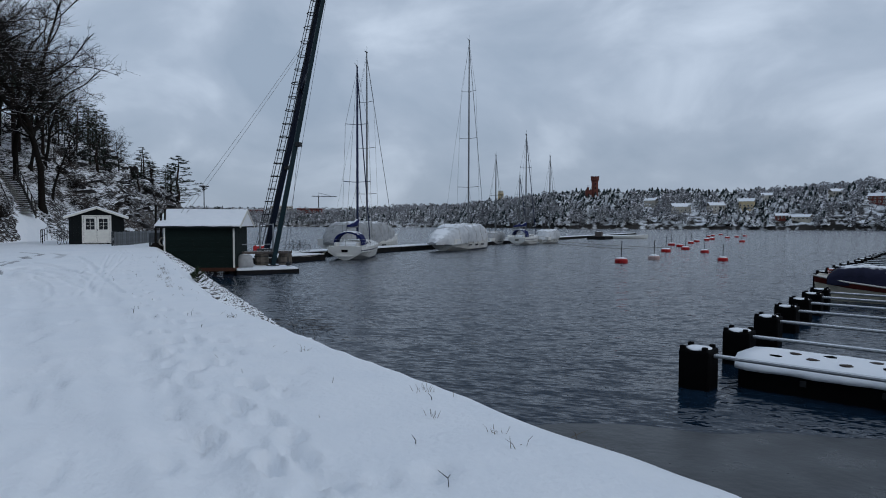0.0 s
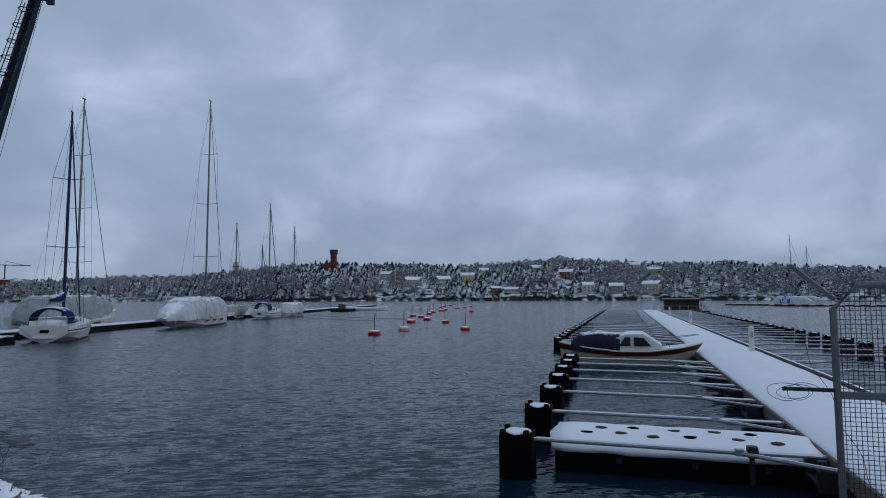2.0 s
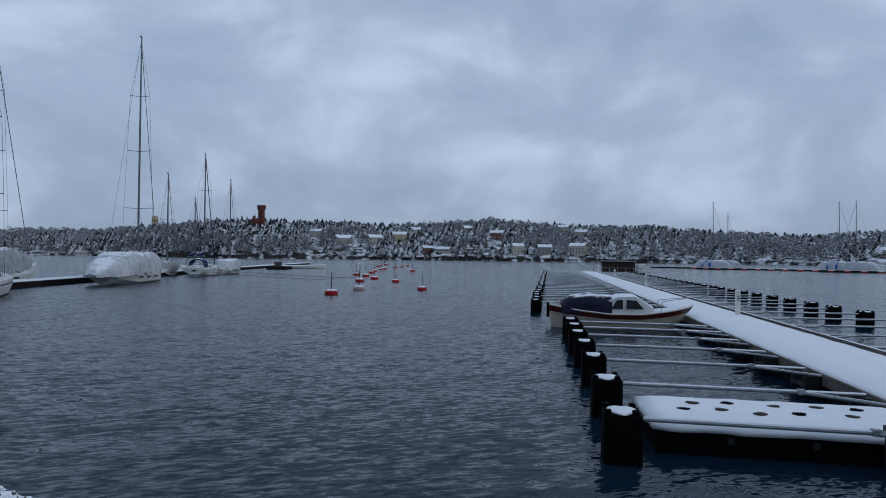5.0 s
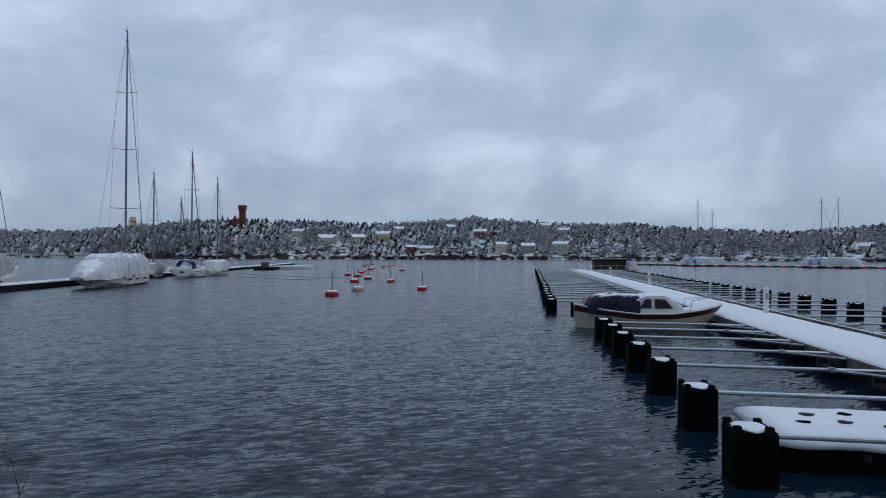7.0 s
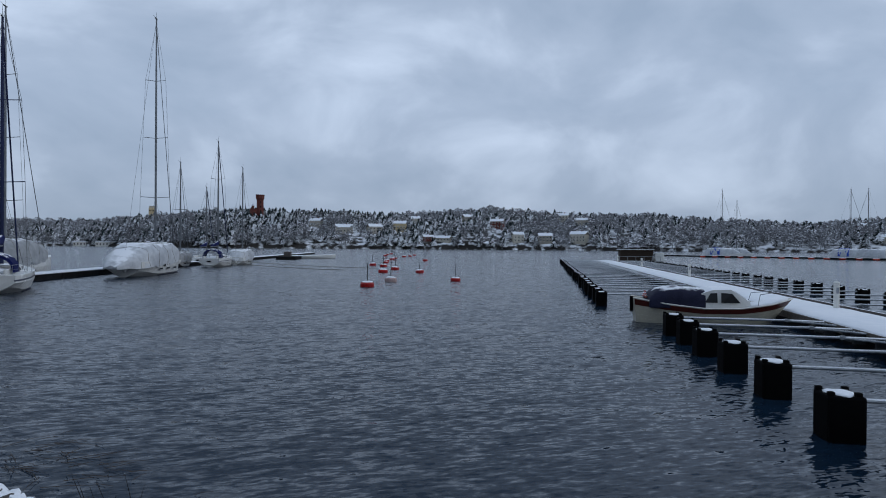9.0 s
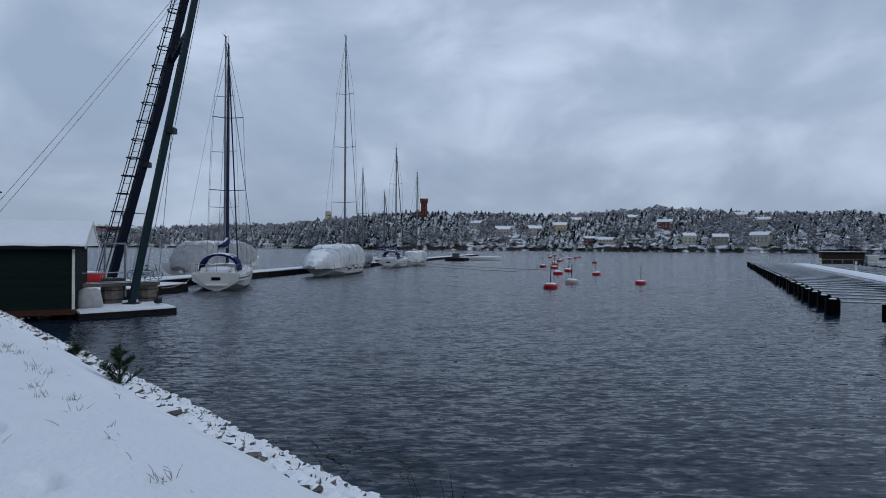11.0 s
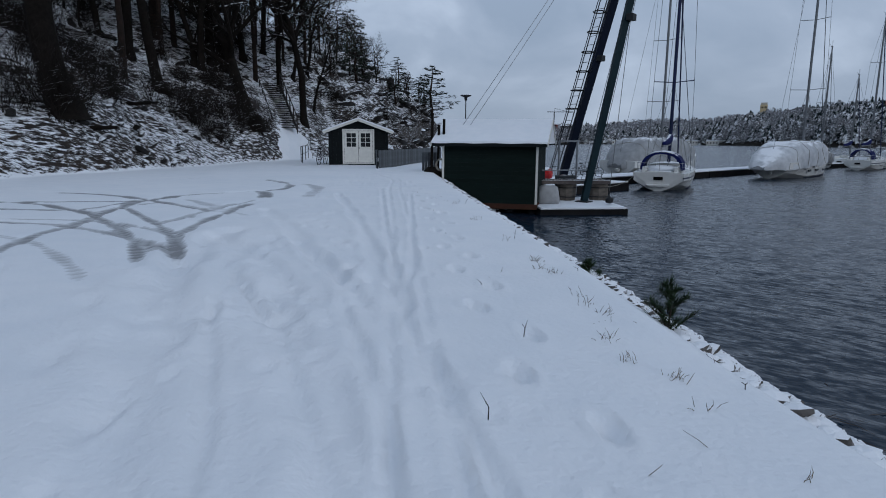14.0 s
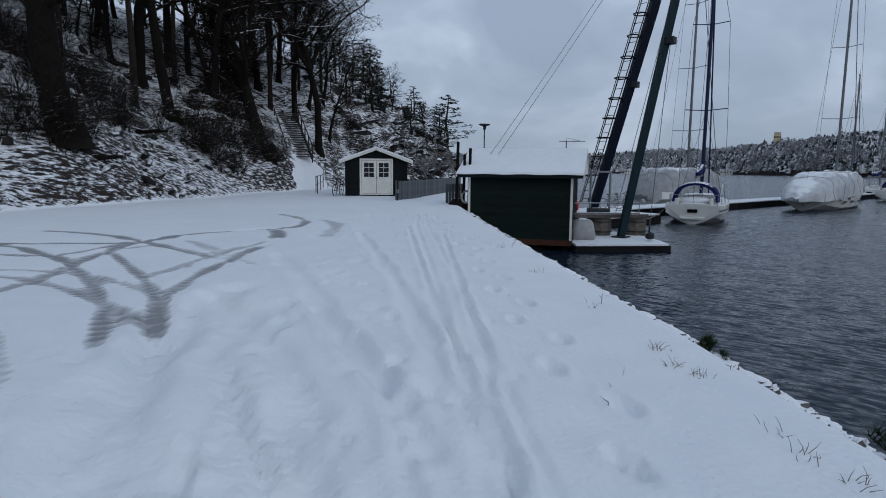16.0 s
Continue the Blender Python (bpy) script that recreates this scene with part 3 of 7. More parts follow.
FAR_HIGH = [(20, 24), (37.8, 21), (44, 17), (47.5, 18), (55, 25), (67.5, 31), (71.5, 34), (81, 28), (92, 31), (99, 27), (104, 24), (111, 20), (116, 15), (150, 16)]
FAR_R = [(20, 560), (96, 560), (100, 640), (106, 760), (150, 800)]


def far_place(bearing, r):
    return -8 + r * math.cos(radians(bearing)), 9 + r * math.sin(radians(bearing))


def far_z(bearing, r):
    r0 = lerp_table(bearing, FAR_R)
    k = max(0.0, min(1.0, (r - r0) / 120))
    x, y = far_place(bearing, r)
    z = lerp_table(bearing, FAR_HIGH) * (1 - (1 - k) ** 2) * (1 + 0.12 * noise.noise((x / 60, y / 60, 0)))
    return z + 2.2 * min(1, k * 8) * noise.noise((x / 18, y / 18, 5)) + (0.8 if r > r0 else -1.5)


BS = [20 + i * 0.35 for i in range(372)]
KS = [-4, 0, 3, 7, 12, 18, 26, 36, 48, 62, 80, 100, 125, 160, 220, 320]
fl = Shape()
fl.add([(*far_place(b, lerp_table(b, FAR_R) + k), far_z(b, lerp_table(b, FAR_R) + k)) for b in BS for k in KS],
       [(i * len(KS) + j + len(KS), i * len(KS) + j + len(KS) + 1, i * len(KS) + j + 1, i * len(KS) + j) for i in range(len(BS) - 1) for j in range(len(KS) - 1)])
single("far_shore_ground", fl, M_FARLAND, "distant snowy rocky hillside shore across the bay", "ground", kind="structure", smooth=True)


def far_spot(bearing, rise):
    """The place on the far hillside that stands at that tangent over the water."""
    r = lerp_table(bearing, FAR_R) + 4
    while r < 1100 and far_z(bearing, r) < rise * r:
        r += 3
    return (*far_place(bearing, r), far_z(bearing, r) - 0.5)


VILLAS = ((87.5, 0.036, 11, 8, 5, M_PLASTER), (85.0, 0.026, 16, 10, 5, M_PLASTER), (82.2, 0.026, 13, 9, 6, M_PLASTER), (79.8, 0.028, 12, 9, 8, M_YELLOW), (78.4, 0.042, 10, 8, 5, M_PLASTER), (77.2, 0.015, 9, 6, 3, M_FALU), (75.8, 0.014, 16, 7, 3, M_PLASTER), (70.7, 0.036, 13, 8, 6, M_FALU), (68.8, 0.012, 10, 8, 7, M_PLASTER), (66.3, 0.011, 12, 8, 6, M_PLASTER), (63.2, 0.012, 15, 9, 7, M_PLASTER), (64.7, 0.046, 12, 8, 6, M_PLASTER), (63.0, 0.040, 14, 8, 5, M_PLASTER), (58.4, 0.043, 18, 9, 6, M_PLASTER), (54.2, 0.036, 14, 8, 6, M_PLASTER), (60.4, 0.046, 11, 8, 5, M_PLASTER), (55.2, 0.044, 12, 8, 5, M_YELLOW), (45.0, 0.032, 13, 9, 6, M_PLASTER), (41.3, 0.027, 16, 9, 6, M_FALU), (39.5, 0.013, 12, 8, 5, M_PLASTER), (48.0, 0.034, 12, 8, 5, M_PLASTER), (73.4, 0.044, 12, 8, 6, M_PLASTER), (67.0, 0.048, 14, 8, 5, M_PLASTER), (52.0, 0.040, 13, 8, 5, M_PLASTER))
CLEAR = [(math.atan2(q[1] - 9, q[0] + 8), math.hypot(q[0] + 8, q[1] - 9), 0.75 * v[2]) for v, q in ((v, far_spot(v[0], v[1])) for v in VILLAS)]


def far_conifer(rng):
    """Jagged tiers of drooping boughs round a stem."""
    vs, fs = [], []
    h, w = 1.0, 0.23
    for k in range(7):
        z = 0.12 + 0.82 * k / 7
        r = w * (1 - k / 7.6)
        for a in range(6):
            t = a * math.pi / 3 + rng.uniform(-0.4, 0.4) + k
            rr, dz = r * rng.uniform(0.6, 1.25), rng.uniform(0.04, 0.09)
            n = len(vs)
            vs += [(0, 0, z + 0.14), (rr * math.cos(t - 0.45), rr * math.sin(t - 0.45), z - dz), (rr * 1.1 * math.cos(t + 0.45), rr * 1.1 * math.sin(t + 0.45), z)]
            fs.append((n, n + 1, n + 2))
    n = len(vs)
    vs += [(0.02, 0, 0), (-0.02, 0.02, 0), (0, -0.02, 0), (0, 0, 1.0)]
    fs += [(n, n + 1, n + 3), (n + 1, n + 2, n + 3), (n + 2, n, n + 3)]
    return np.array(vs), np.array(fs)


def far_bare(rng):
    """An airy crown of twig sprays on a thin stem."""
    vs, fs = [], []
    for k in range(120):
        t, u = rng.uniform(0, 2 * math.pi), rng.uniform(0, 1)
        z = 0.30 + 0.68 * u
        r = 0.36 * math.sin(math.pi * min(1, 0.18 + 0.8 * u)) * math.sqrt(rng.uniform(0.05, 1))
        c = np.array((r * math.cos(t), r * math.sin(t), z))
        n = len(vs)
        for _ in range(3):
            vs.append(tuple(c + np.array((rng.uniform(-0.065, 0.065), rng.uniform(-0.065, 0.065), rng.uniform(-0.06, 0.08)))))
        fs.append((n, n + 1, n + 2))
    n = len(vs)
    vs += [(0.02, 0, 0), (-0.02, 0.02, 0), (0, -0.02, 0), (0, 0, 0.7)]
    fs += [(n, n + 1, n + 3), (n + 1, n + 2, n + 3), (n + 2, n, n + 3)]
    return np.array(vs), np.array(fs)


rng = random.Random(4)
con, bare = [far_conifer(rng) for _ in range(5)], [far_bare(rng) for _ in range(6)]
wood = {"c": ([], [], 0), "b": ([], [], 0)}
for _ in range(7600):
    b = rng.uniform(24, 132)
    r0 = lerp_table(b, FAR_R)
    k = 2 + 190 * rng.random() ** 1.3
    x, y = far_place(b, r0 + k)
    dense = noise.noise((x / 70, y / 70, 2)) + (0.33 if 80 < b < 98 else -0.15 if b < 66 or b >= 98 else 0.0)
    if k < 22 and noise.noise((x / 16, y / 16, 9)) < -0.05 and b < 92:
        continue
    if any(-26 < r0 + k - rv < 6 and abs(radians(b) - bv) * rv < half * (0.8 if r0 + k > rv - 10 else 0.4) for bv, rv, half in CLEAR):
        continue
    key = "c" if rng.random() < 0.36 + 0.9 * dense else "b"
    vs, fs = rng.choice(con if key == "c" else bare)
    h = rng.uniform(5, 13.5) if key == "c" else rng.uniform(6, 12)
    w = h * (rng.uniform(1.2, 1.9) if key == "c" else rng.uniform(1.2, 1.7))
    a = rng.uniform(0, 6.28)
    m = np.array(((w * math.cos(a), -w * math.sin(a), 0), (w * math.sin(a), w * math.cos(a), 0), (0, 0, h)))
    va, fa, n = wood[key]
    va.append(vs @ m.T + np.array((x, y, far_z(b, r0 + k) - 0.3)))
    fa.append(fs + n)
    wood[key] = (va, fa, n + len(vs))
for key, nm, mt, lb in (("c", "far_conifer_wood", M_FARCON, "distant dark snow-dusted conifer wood on the far hillside"), ("b", "far_bare_wood", M_FARBARE, "distant frosted leafless wood on the far hillside")):
    va, fa, n = wood[key]
    me = bpy.data.meshes.new(nm)
    me.from_pydata(np.concatenate(va).tolist(), [], np.concatenate(fa).tolist())
    me.materials.append(mt)
    tagged(new(nm, me), lb, "trees", kind="stuff")


# ---- finger pontoon with its booms ----
P_AT, P_TURN = (-2.1, 15.55), -24.0


def dock(v, u, z=0.0):
    """Place from metres across (v) and along (u) the pontoon."""
    a = radians(P_TURN)
    return P_AT[0] + v * math.cos(a) - u * math.sin(a), P_AT[1] + v * math.sin(a) + u * math.cos(a), z


pontoon = thing("floating_pontoon", "long floating walkway of dark concrete under smooth white snow", "pontoon", (*P_AT, 0), P_TURN)
seg = 0
for u0 in steps((-2.6, 111, 12.6))[:-1]:
    u1 = u0 + 12.55
    part("concrete_float", Shape().box(5.2, 7.85, u0, u1, -0.35, 0.44), M_CONCRETE, pontoon, bevel=0.03)
    part("deck_edge", Shape().box(5.08, 5.2, u0, u1, 0.30, 0.56), M_WOODGREY, pontoon, bevel=0.012)
    part("deck_edge", Shape().box(7.85, 7.97, u0, u1, 0.30, 0.56), M_WOODGREY, pontoon, bevel=0.012)
sn = Shape()
rows_u = steps((-2.6, 111, 0.8))
sn.loft([[(v, u, z + (0.02 * noise.noise((v * 2, u * 1.3, 0)) if z > 0.5 else 0)) for v, z in ((5.14, 0.46), (5.13, 0.57), (5.2, 0.62), (6, 0.645), (6.9, 0.645), (7.7, 0.62), (7.78, 0.56), (7.76, 0.46))] for u in rows_u])
part("snow", sn, M_SNOW, pontoon, "smooth fresh snow", smooth=True)
part("kerb_rail", Shape().box(7.80, 7.90, -2.4, 110.8, 0.56, 0.70), M_WOODSNOW, pontoon, bevel=0.01)


def finger(reach, post_v, left=True):
    """A mooring boom: black float at its outer end, a galvanised tube and braces to the walkway."""
    g = thing("mooring_boom", "galvanised mooring boom with a black snow-topped float", "mooring boom", group="mooring booms of the pontoon")
    d = 1 if left else -1
    f = Shape().box(0, d * 0.56, -0.30, 0.30, -0.45, 0.74) if left else Shape().box(d * 0.56, 0, -0.30, 0.30, -0.45, 0.74)
    fl_ = part("float", f, M_BLACK, g, bevel=0.05)
    for ax, ay in ((0.06, -0.22), (0.06, 0.22), (0.46, -0.22), (0.46, 0.22)):
        part("lug", Shape().box(d * ax - 0.05, d * ax + 0.05, ay - 0.05, ay + 0.05, 0.72, 0.80), M_BLACK, fl_, bevel=0.02)
    part("snow_cap", Shape().loft([[(d * 0.28 + k * w * math.cos(t) * 0.19, k * 0.24 * math.sin(t) * (1 + 0.2 * math.sin(3 * t)), z) for t in [i * math.pi / 6 for i in range(12)]] for k, w, z in ((1.12, 1.15, 0.735), (1.0, 1.05, 0.757), (0.6, 0.8, 0.764))]), M_SNOW, fl_, "white snow", smooth=True)
    e = d * reach
    part("tube", Shape().tube([(d * 0.5, 0, 0.62), (e - d * 1.2, 0, 0.60)], 0.034, 8), M_GALVSNOW, g)
    for k in (-1, 1):
        part("brace", Shape().tube([(e - d * 1.3, k * 0.03, 0.60), (e - d * 0.02, k * 0.42, 0.52)], 0.035, 6), M_GALVSNOW, g)
    part("clamp", Shape().box(min(e - d * 1.38, e - d * 1.25), max(e - d * 1.38, e - d * 1.25), -0.055, 0.055, 0.56, 0.66), M_GALV, g, bevel=0.01)
    lo_, hi2 = sorted((e - d * 0.34, e))
    part("hinge_bracket", Shape().box(lo_, hi2, -0.40, -0.28, 0.18, 0.50).box(lo_, hi2, 0.28, 0.40, 0.18, 0.50).box(lo_, hi2 - 0.1, -0.28, 0.28, 0.22, 0.30).box(lo_ + 0.1, hi2 - 0.12, -0.06, 0.06, 0.30, 0.56), M_STEELDARK, g, "dark steel hinge bracket", bevel=0.02)
    part("tube_snow", Shape().tube([(d * 0.6, 0, 0.65), (e - d * 1.2, 0, 0.63)], 0.017, 5), M_SNOW, g)
    part("brace_snow", Shape().tube([(e - d * 1.2, 0, 0.62), (e - d * 0.1, 0.30, 0.56)], 0.03, 5), M_SNOW, g)
    return g


short_f = finger(5.08, 0)
short_f.matrix_basis = pose(*dock(0, 0.25), 0, 0, P_TURN)
for u, v in ((2.9, 0.0), (5.7, -0.04), (8.2, -0.10), (10.5, -0.17), (12.6, -0.25), (14.5, -0.32)):
    copy_thing(short_f, pose(*dock(v + random.uniform(-0.03, 0.03), u), 0, 0, P_TURN + random.uniform(-1, 1)) @ Matrix.Diagonal(((5.08 - v) / 5.08, 1, 1, 1)))
long_f = finger(6.9, 0)
long_f.matrix_basis = pose(*dock(-1.82, 24.9), 0, 0, P_TURN)
for i in range(1, 33):
    copy_thing(long_f, pose(*dock(-1.82 + random.uniform(-0.08, 0.08), 24.9 + 2.65 * i), 0, 0, P_TURN + random.uniform(-1, 1)))
right_f = finger(5.8, 0, left=False)
right_f.matrix_basis = pose(*dock(13.75, 4.0), 0, 0, P_TURN)
for i in range(1, 36):
    copy_thing(right_f, pose(*dock(13.75 + random.uniform(-0.08, 0.08), 4.0 + 2.95 * i), 0, 0, P_TURN + random.uniform(-1, 1)))

for u in (19.7, 46.0, 72.0, 98.0):
    g = thing("dock_pedestal", "pale grey electricity pedestal on the snowy walkway", "pedestal", dock(7.45, u, 0.62), P_TURN, "pedestals on the pontoon")
    part("post", Shape().lathe([(0.11, 0), (0.11, 0.95), (0.10, 1.0)], 14), M_WHITE, g, smooth=False)
    part("cap", Shape().lathe([(0.125, 1.0), (0.125, 1.05), (0.05, 1.10)], 14), M_WHITE, g)
    part("socket_plate", Shape().box(-0.05, 0.05, -0.125, -0.10, 0.6, 0.85), M_GALV, g)


# ---- boathouse over the water ----
B_TURN = math.degrees(math.atan2(2.04, 4.58))
house = thing("boathouse", "dark green boarded boathouse with a snow-covered gable roof over the water", "boathouse", (-29.55, 33.32, 0), B_TURN)
BW, BD, BE, BR, BB = 4.0, 4.1, 2.96, 3.92, 0.42
part("wall_core", Shape().box(0.04, BW - 0.04, 0.04, BD - 0.04, BB, BE), M_GREEN, house)
for i in range(15):
    z = BB + i * 0.17
    part("board", Shape().add([(0, -0.015, z), (BW, -0.015, z), (BW, 0.03, z), (0, 0.03, z), (0, 0.005, z + 0.168), (BW, 0.005, z + 0.168), (BW, 0.03, z + 0.168), (0, 0.03, z + 0.168)], [(3, 2, 1, 0), (4, 5, 6, 7), (0, 1, 5, 4), (1, 2, 6, 5), (2, 3, 7, 6), (3, 0, 4, 7)]), M_GREEN, house)
for i in range(15):
    z = BB + i * 0.17
    part("board", Shape().box(BW - 0.03, BW + 0.012 - 0.004 * (i % 2), 0, BD, z, z + 0.165), M_GREEN, house)
    part("board", Shape().box(-0.012, 0.03, 0.03, BD, z, z + 0.165), M_GREEN, house)
for x in (0, BW):
    part("corner_trim", Shape().box(x - 0.045, x + 0.045, -0.035, 0.08, BB - 0.05, BE), M_WHITE, house, "white painted corner board", bevel=0.008)
    part("gable", Shape().add([(x - 0.03, 0, BE), (x - 0.03, BD, BE), (x - 0.03, BD / 2, BR - 0.08), (x + 0.03, 0, BE), (x + 0.03, BD, BE), (x + 0.03, BD / 2, BR - 0.08)], [(0, 1, 2), (5, 4, 3), (0, 2, 5, 3), (1, 4, 5, 2), (0, 3, 4, 1)]), M_GREEN, house)
roof = part("roof", Shape().loft([[(x, -0.32, BE - 0.10), (x, -0.32, BE - 0.02), (x, BD / 2, BR + 0.02), (x, BD + 0.32, BE - 0.02), (x, BD + 0.32, BE - 0.10), (x, BD / 2, BR - 0.08)] for x in (-0.42, BW + 0.42)]), M_BLACKGREEN, house)
part("snow", Shape().loft([[(x, -0.36, BE - 0.03 + k), (x, -0.34, BE + 0.05 + k * 0.5), (x, 0.6, BE + 0.445 + 0.008 * math.sin(3 * x)), (x, BD / 2 - 0.1, BR + 0.055), (x, BD / 2, BR + 0.085), (x, BD / 2 + 0.1, BR + 0.055), (x, BD + 0.33, BE + 0.05), (x, BD + 0.33, BE - 0.02)] for x, k in [(-0.44 + (BW + 0.88) * i / 16, 0.012 * math.sin(5 * i)) for i in range(17)]]), M_SNOW, roof, "white snow", smooth=False)
for x in (-0.45, BW + 0.45):
    part("barge_board", Shape().beam((x, -0.34, BE - 0.07), (x, BD / 2, BR - 0.01), 0.04, 0.16).beam((x, BD / 2, BR - 0.01), (x, BD + 0.34, BE - 0.07), 0.04, 0.16), M_WHITE, roof)
part("eave_board", Shape().box(-0.42, BW + 0.42, -0.35, -0.32, BE - 0.16, BE - 0.03), M_BLACKGREEN, roof)
part("sill_beam", Shape().box(-0.05, BW + 0.05, -0.05, BD, BB - 0.22, BB), mat("rust_brown_timber", (0.06, 0.022, 0.012), 0.85, scale=6), house, bevel=0.01)
for x in (0.2, BW / 2, BW - 0.2):
    for y in (0.3, BD - 0.3):
        part("pile", Shape().tube([(x, y, -0.9), (x, y, BB - 0.2)], 0.14, 10), M_CONCRETE, house)

# ---- garden shed ----
shed = thing("shed", "black-green wooden shed with white double doors and snowy roof", "shed", (-39.46, 37.93, 1.52), 45.4)
SW, SD, SE, SR = 3.45, 2.6, 2.05, 2.68
part("wall", Shape().loft([[(-SW / 2, y, 0), (SW / 2, y, 0), (SW / 2, y, SE), (0, y, SR - 0.06), (-SW / 2, y, SE)] for y in (0, SD)]), M_BLACKGREEN, shed)
for i in range(23):
    x = -SW / 2 + 0.075 + i * 0.15
    top = SE + (SR - 0.08 - SE) * (1 - abs(x) / (SW / 2))
    if -0.98 < x < 0.98:
        part("panel_board", Shape().box(x - 0.07, x + 0.07, -0.022, 0.0, 2.18, top), M_BLACKGREEN, shed)
    else:
        part("panel_board", Shape().box(x - 0.07, x + 0.07, -0.022, 0.0, 0.02, top), M_BLACKGREEN, shed)
sroof = part("roof", Shape().loft([[(-SW / 2 - 0.3, y, SE - 0.16), (-SW / 2 - 0.3, y, SE - 0.08), (0, y, SR + 0.03), (SW / 2 + 0.3, y, SE - 0.08), (SW / 2 + 0.3, y, SE - 0.16), (0, y, SR - 0.06)] for y in (-0.28, SD + 0.2)]), M_BLACKGREEN, shed)
part("snow", Shape().loft([[(-SW / 2 - 0.33, y, SE - 0.09), (-SW / 2 - 0.3, y, SE + 0.02), (-0.9, y, SR - 0.20), (0, y, SR + 0.11), (0.9, y, SR - 0.20), (SW / 2 + 0.3, y, SE + 0.02), (SW / 2 + 0.33, y, SE - 0.09), (0, y, SR + 0.04)] for y in (-0.3, SD + 0.22)]), M_SNOW, sroof, "white snow")
part("barge_board", Shape().beam((-SW / 2 - 0.3, -0.3, SE - 0.13), (0, -0.3, SR - 0.02), 0.03, 0.13).beam((0, -0.3, SR - 0.02), (SW / 2 + 0.3, -0.3, SE - 0.13), 0.03, 0.13), M_WHITE, sroof, "pale painted barge board")
frame_ = part("door_frame", Shape().box(-0.92, -0.82, -0.06, 0, 0.14, 2.14).box(0.82, 0.92, -0.06, 0, 0.14, 2.14).box(-0.82, 0.82, -0.06, 0, 2.04, 2.14).box(-0.82, 0.82, -0.06, 0, 0.14, 0.20), M_WHITE, shed, "white painted door frame")
for k in (-1, 1):
    x0, x1 = (-0.81, -0.01) if k < 0 else (0.01, 0.81)
    leaf = part("door", Shape().box(x0, x1, -0.045, -0.005, 0.21, 1.12).box(x0, x0 + 0.13, -0.045, -0.005, 1.12, 2.03).box(x1 - 0.13, x1, -0.045, -0.005, 1.12, 2.03).box(x0 + 0.13, x1 - 0.13, -0.045, -0.005, 1.90, 2.03), M_WHITE, shed, "white door leaf with six panes")
    part("pane", Shape().box(x0 + 0.13, x1 - 0.13, -0.025, -0.015, 1.12, 1.90), M_GLASS, leaf, "dark window glass")
    part("glazing_bar", Shape().box((x0 + x1) / 2 - 0.012, (x0 + x1) / 2 + 0.012, -0.04, -0.026, 1.12, 1.90).box(x0 + 0.13, (x0 + x1) / 2 - 0.012, -0.04, -0.026, 1.37, 1.395).box((x0 + x1) / 2 + 0.012, x1 - 0.13, -0.04, -0.026, 1.37, 1.395).box(x0 + 0.13, (x0 + x1) / 2 - 0.012, -0.04, -0.026, 1.63, 1.655).box((x0 + x1) / 2 + 0.012, x1 - 0.13, -0.04, -0.026, 1.63, 1.655), M_WHITE, leaf)
part("door_handle", Shape().box(0.02, 0.05, -0.08, -0.045, 1.0, 1.14), M_STEELDARK, shed)


# ---- sheerlegs crane on its float ----
crane_float = thing("crane_float", "low floating platform with a white snow-covered deck beside the boathouse", "float", (-26.5, 36.0, 0), 45)
part("hull", Shape().box(-0.2, 3.6, -1.5, 3.2, -0.3, 0.24), M_CONCRETE, crane_float, bevel=0.02)
part("snow", Shape().loft([[(x, y, z + 0.01 * noise.noise((x, y, 0))) for x in (-0.15, 1, 2.0, 2.8, 3.55)] + [(3.55, y, 0.23), (-0.15, y, 0.23)] for y, z in [(-1.45, 0.31), (-0.5, 0.34), (1, 0.35), (3.15, 0.31)]]), M_SNOW, crane_float, "smooth snow", smooth=False)
FF, FB, FT = Vector((-25.2, 38.1, 0.38)), Vector((-28.9, 42.8, 0.5)), Vector((-22.75, 41.3, 20.3))
crane = thing("mast_crane", "tall dark teal two-legged mast crane with a caged ladder", "crane", (0, 0, 0))


def along(a, b, k):
    return a + (b - a) * k


part("front_leg", Shape().tube([FF, along(FF, FT, 0.5), FT], [0.19, 0.20, 0.15], 4), M_CRANE, crane)
part("back_leg", Shape().tube([FB, along(FB, FT, 0.5), FT + Vector((-0.3, 0, 0.2))], [0.26, 0.27, 0.18], 4), M_CRANEBLUE, crane, "dark blue steel leg")
part("base_plate", Shape().box(-25.5, -24.9, 37.8, 38.4, 0.32, 0.40), M_STEELDARK, crane, bevel=0.02)
part("cross_tie", Shape().beam(along(FF, FT, 0.645), along(FB, FT, 0.60), 0.22, 0.28), M_CRANEBLUE, crane)
part("head", Shape().box(-0.5, 0.5, -0.25, 0.25, -0.25, 0.3, Matrix.Translation(FT)).box(0.35, 0.75, -0.1, 0.1, -0.55, -0.1, Matrix.Translation(FT)), M_STEELDARK, crane, bevel=0.04)
for nm, k in (("lug", 0.40), ("lug", 0.335)):
    base = FF if k == 0.40 else FB
    p = along(base, FT, k)
    part(nm, Shape().box(-0.16, 0.16, -0.2, 0.2, -0.14, 0.14, Matrix.Translation(p + Vector((0.22, 0, 0)))), M_STEELDARK, crane, bevel=0.02)
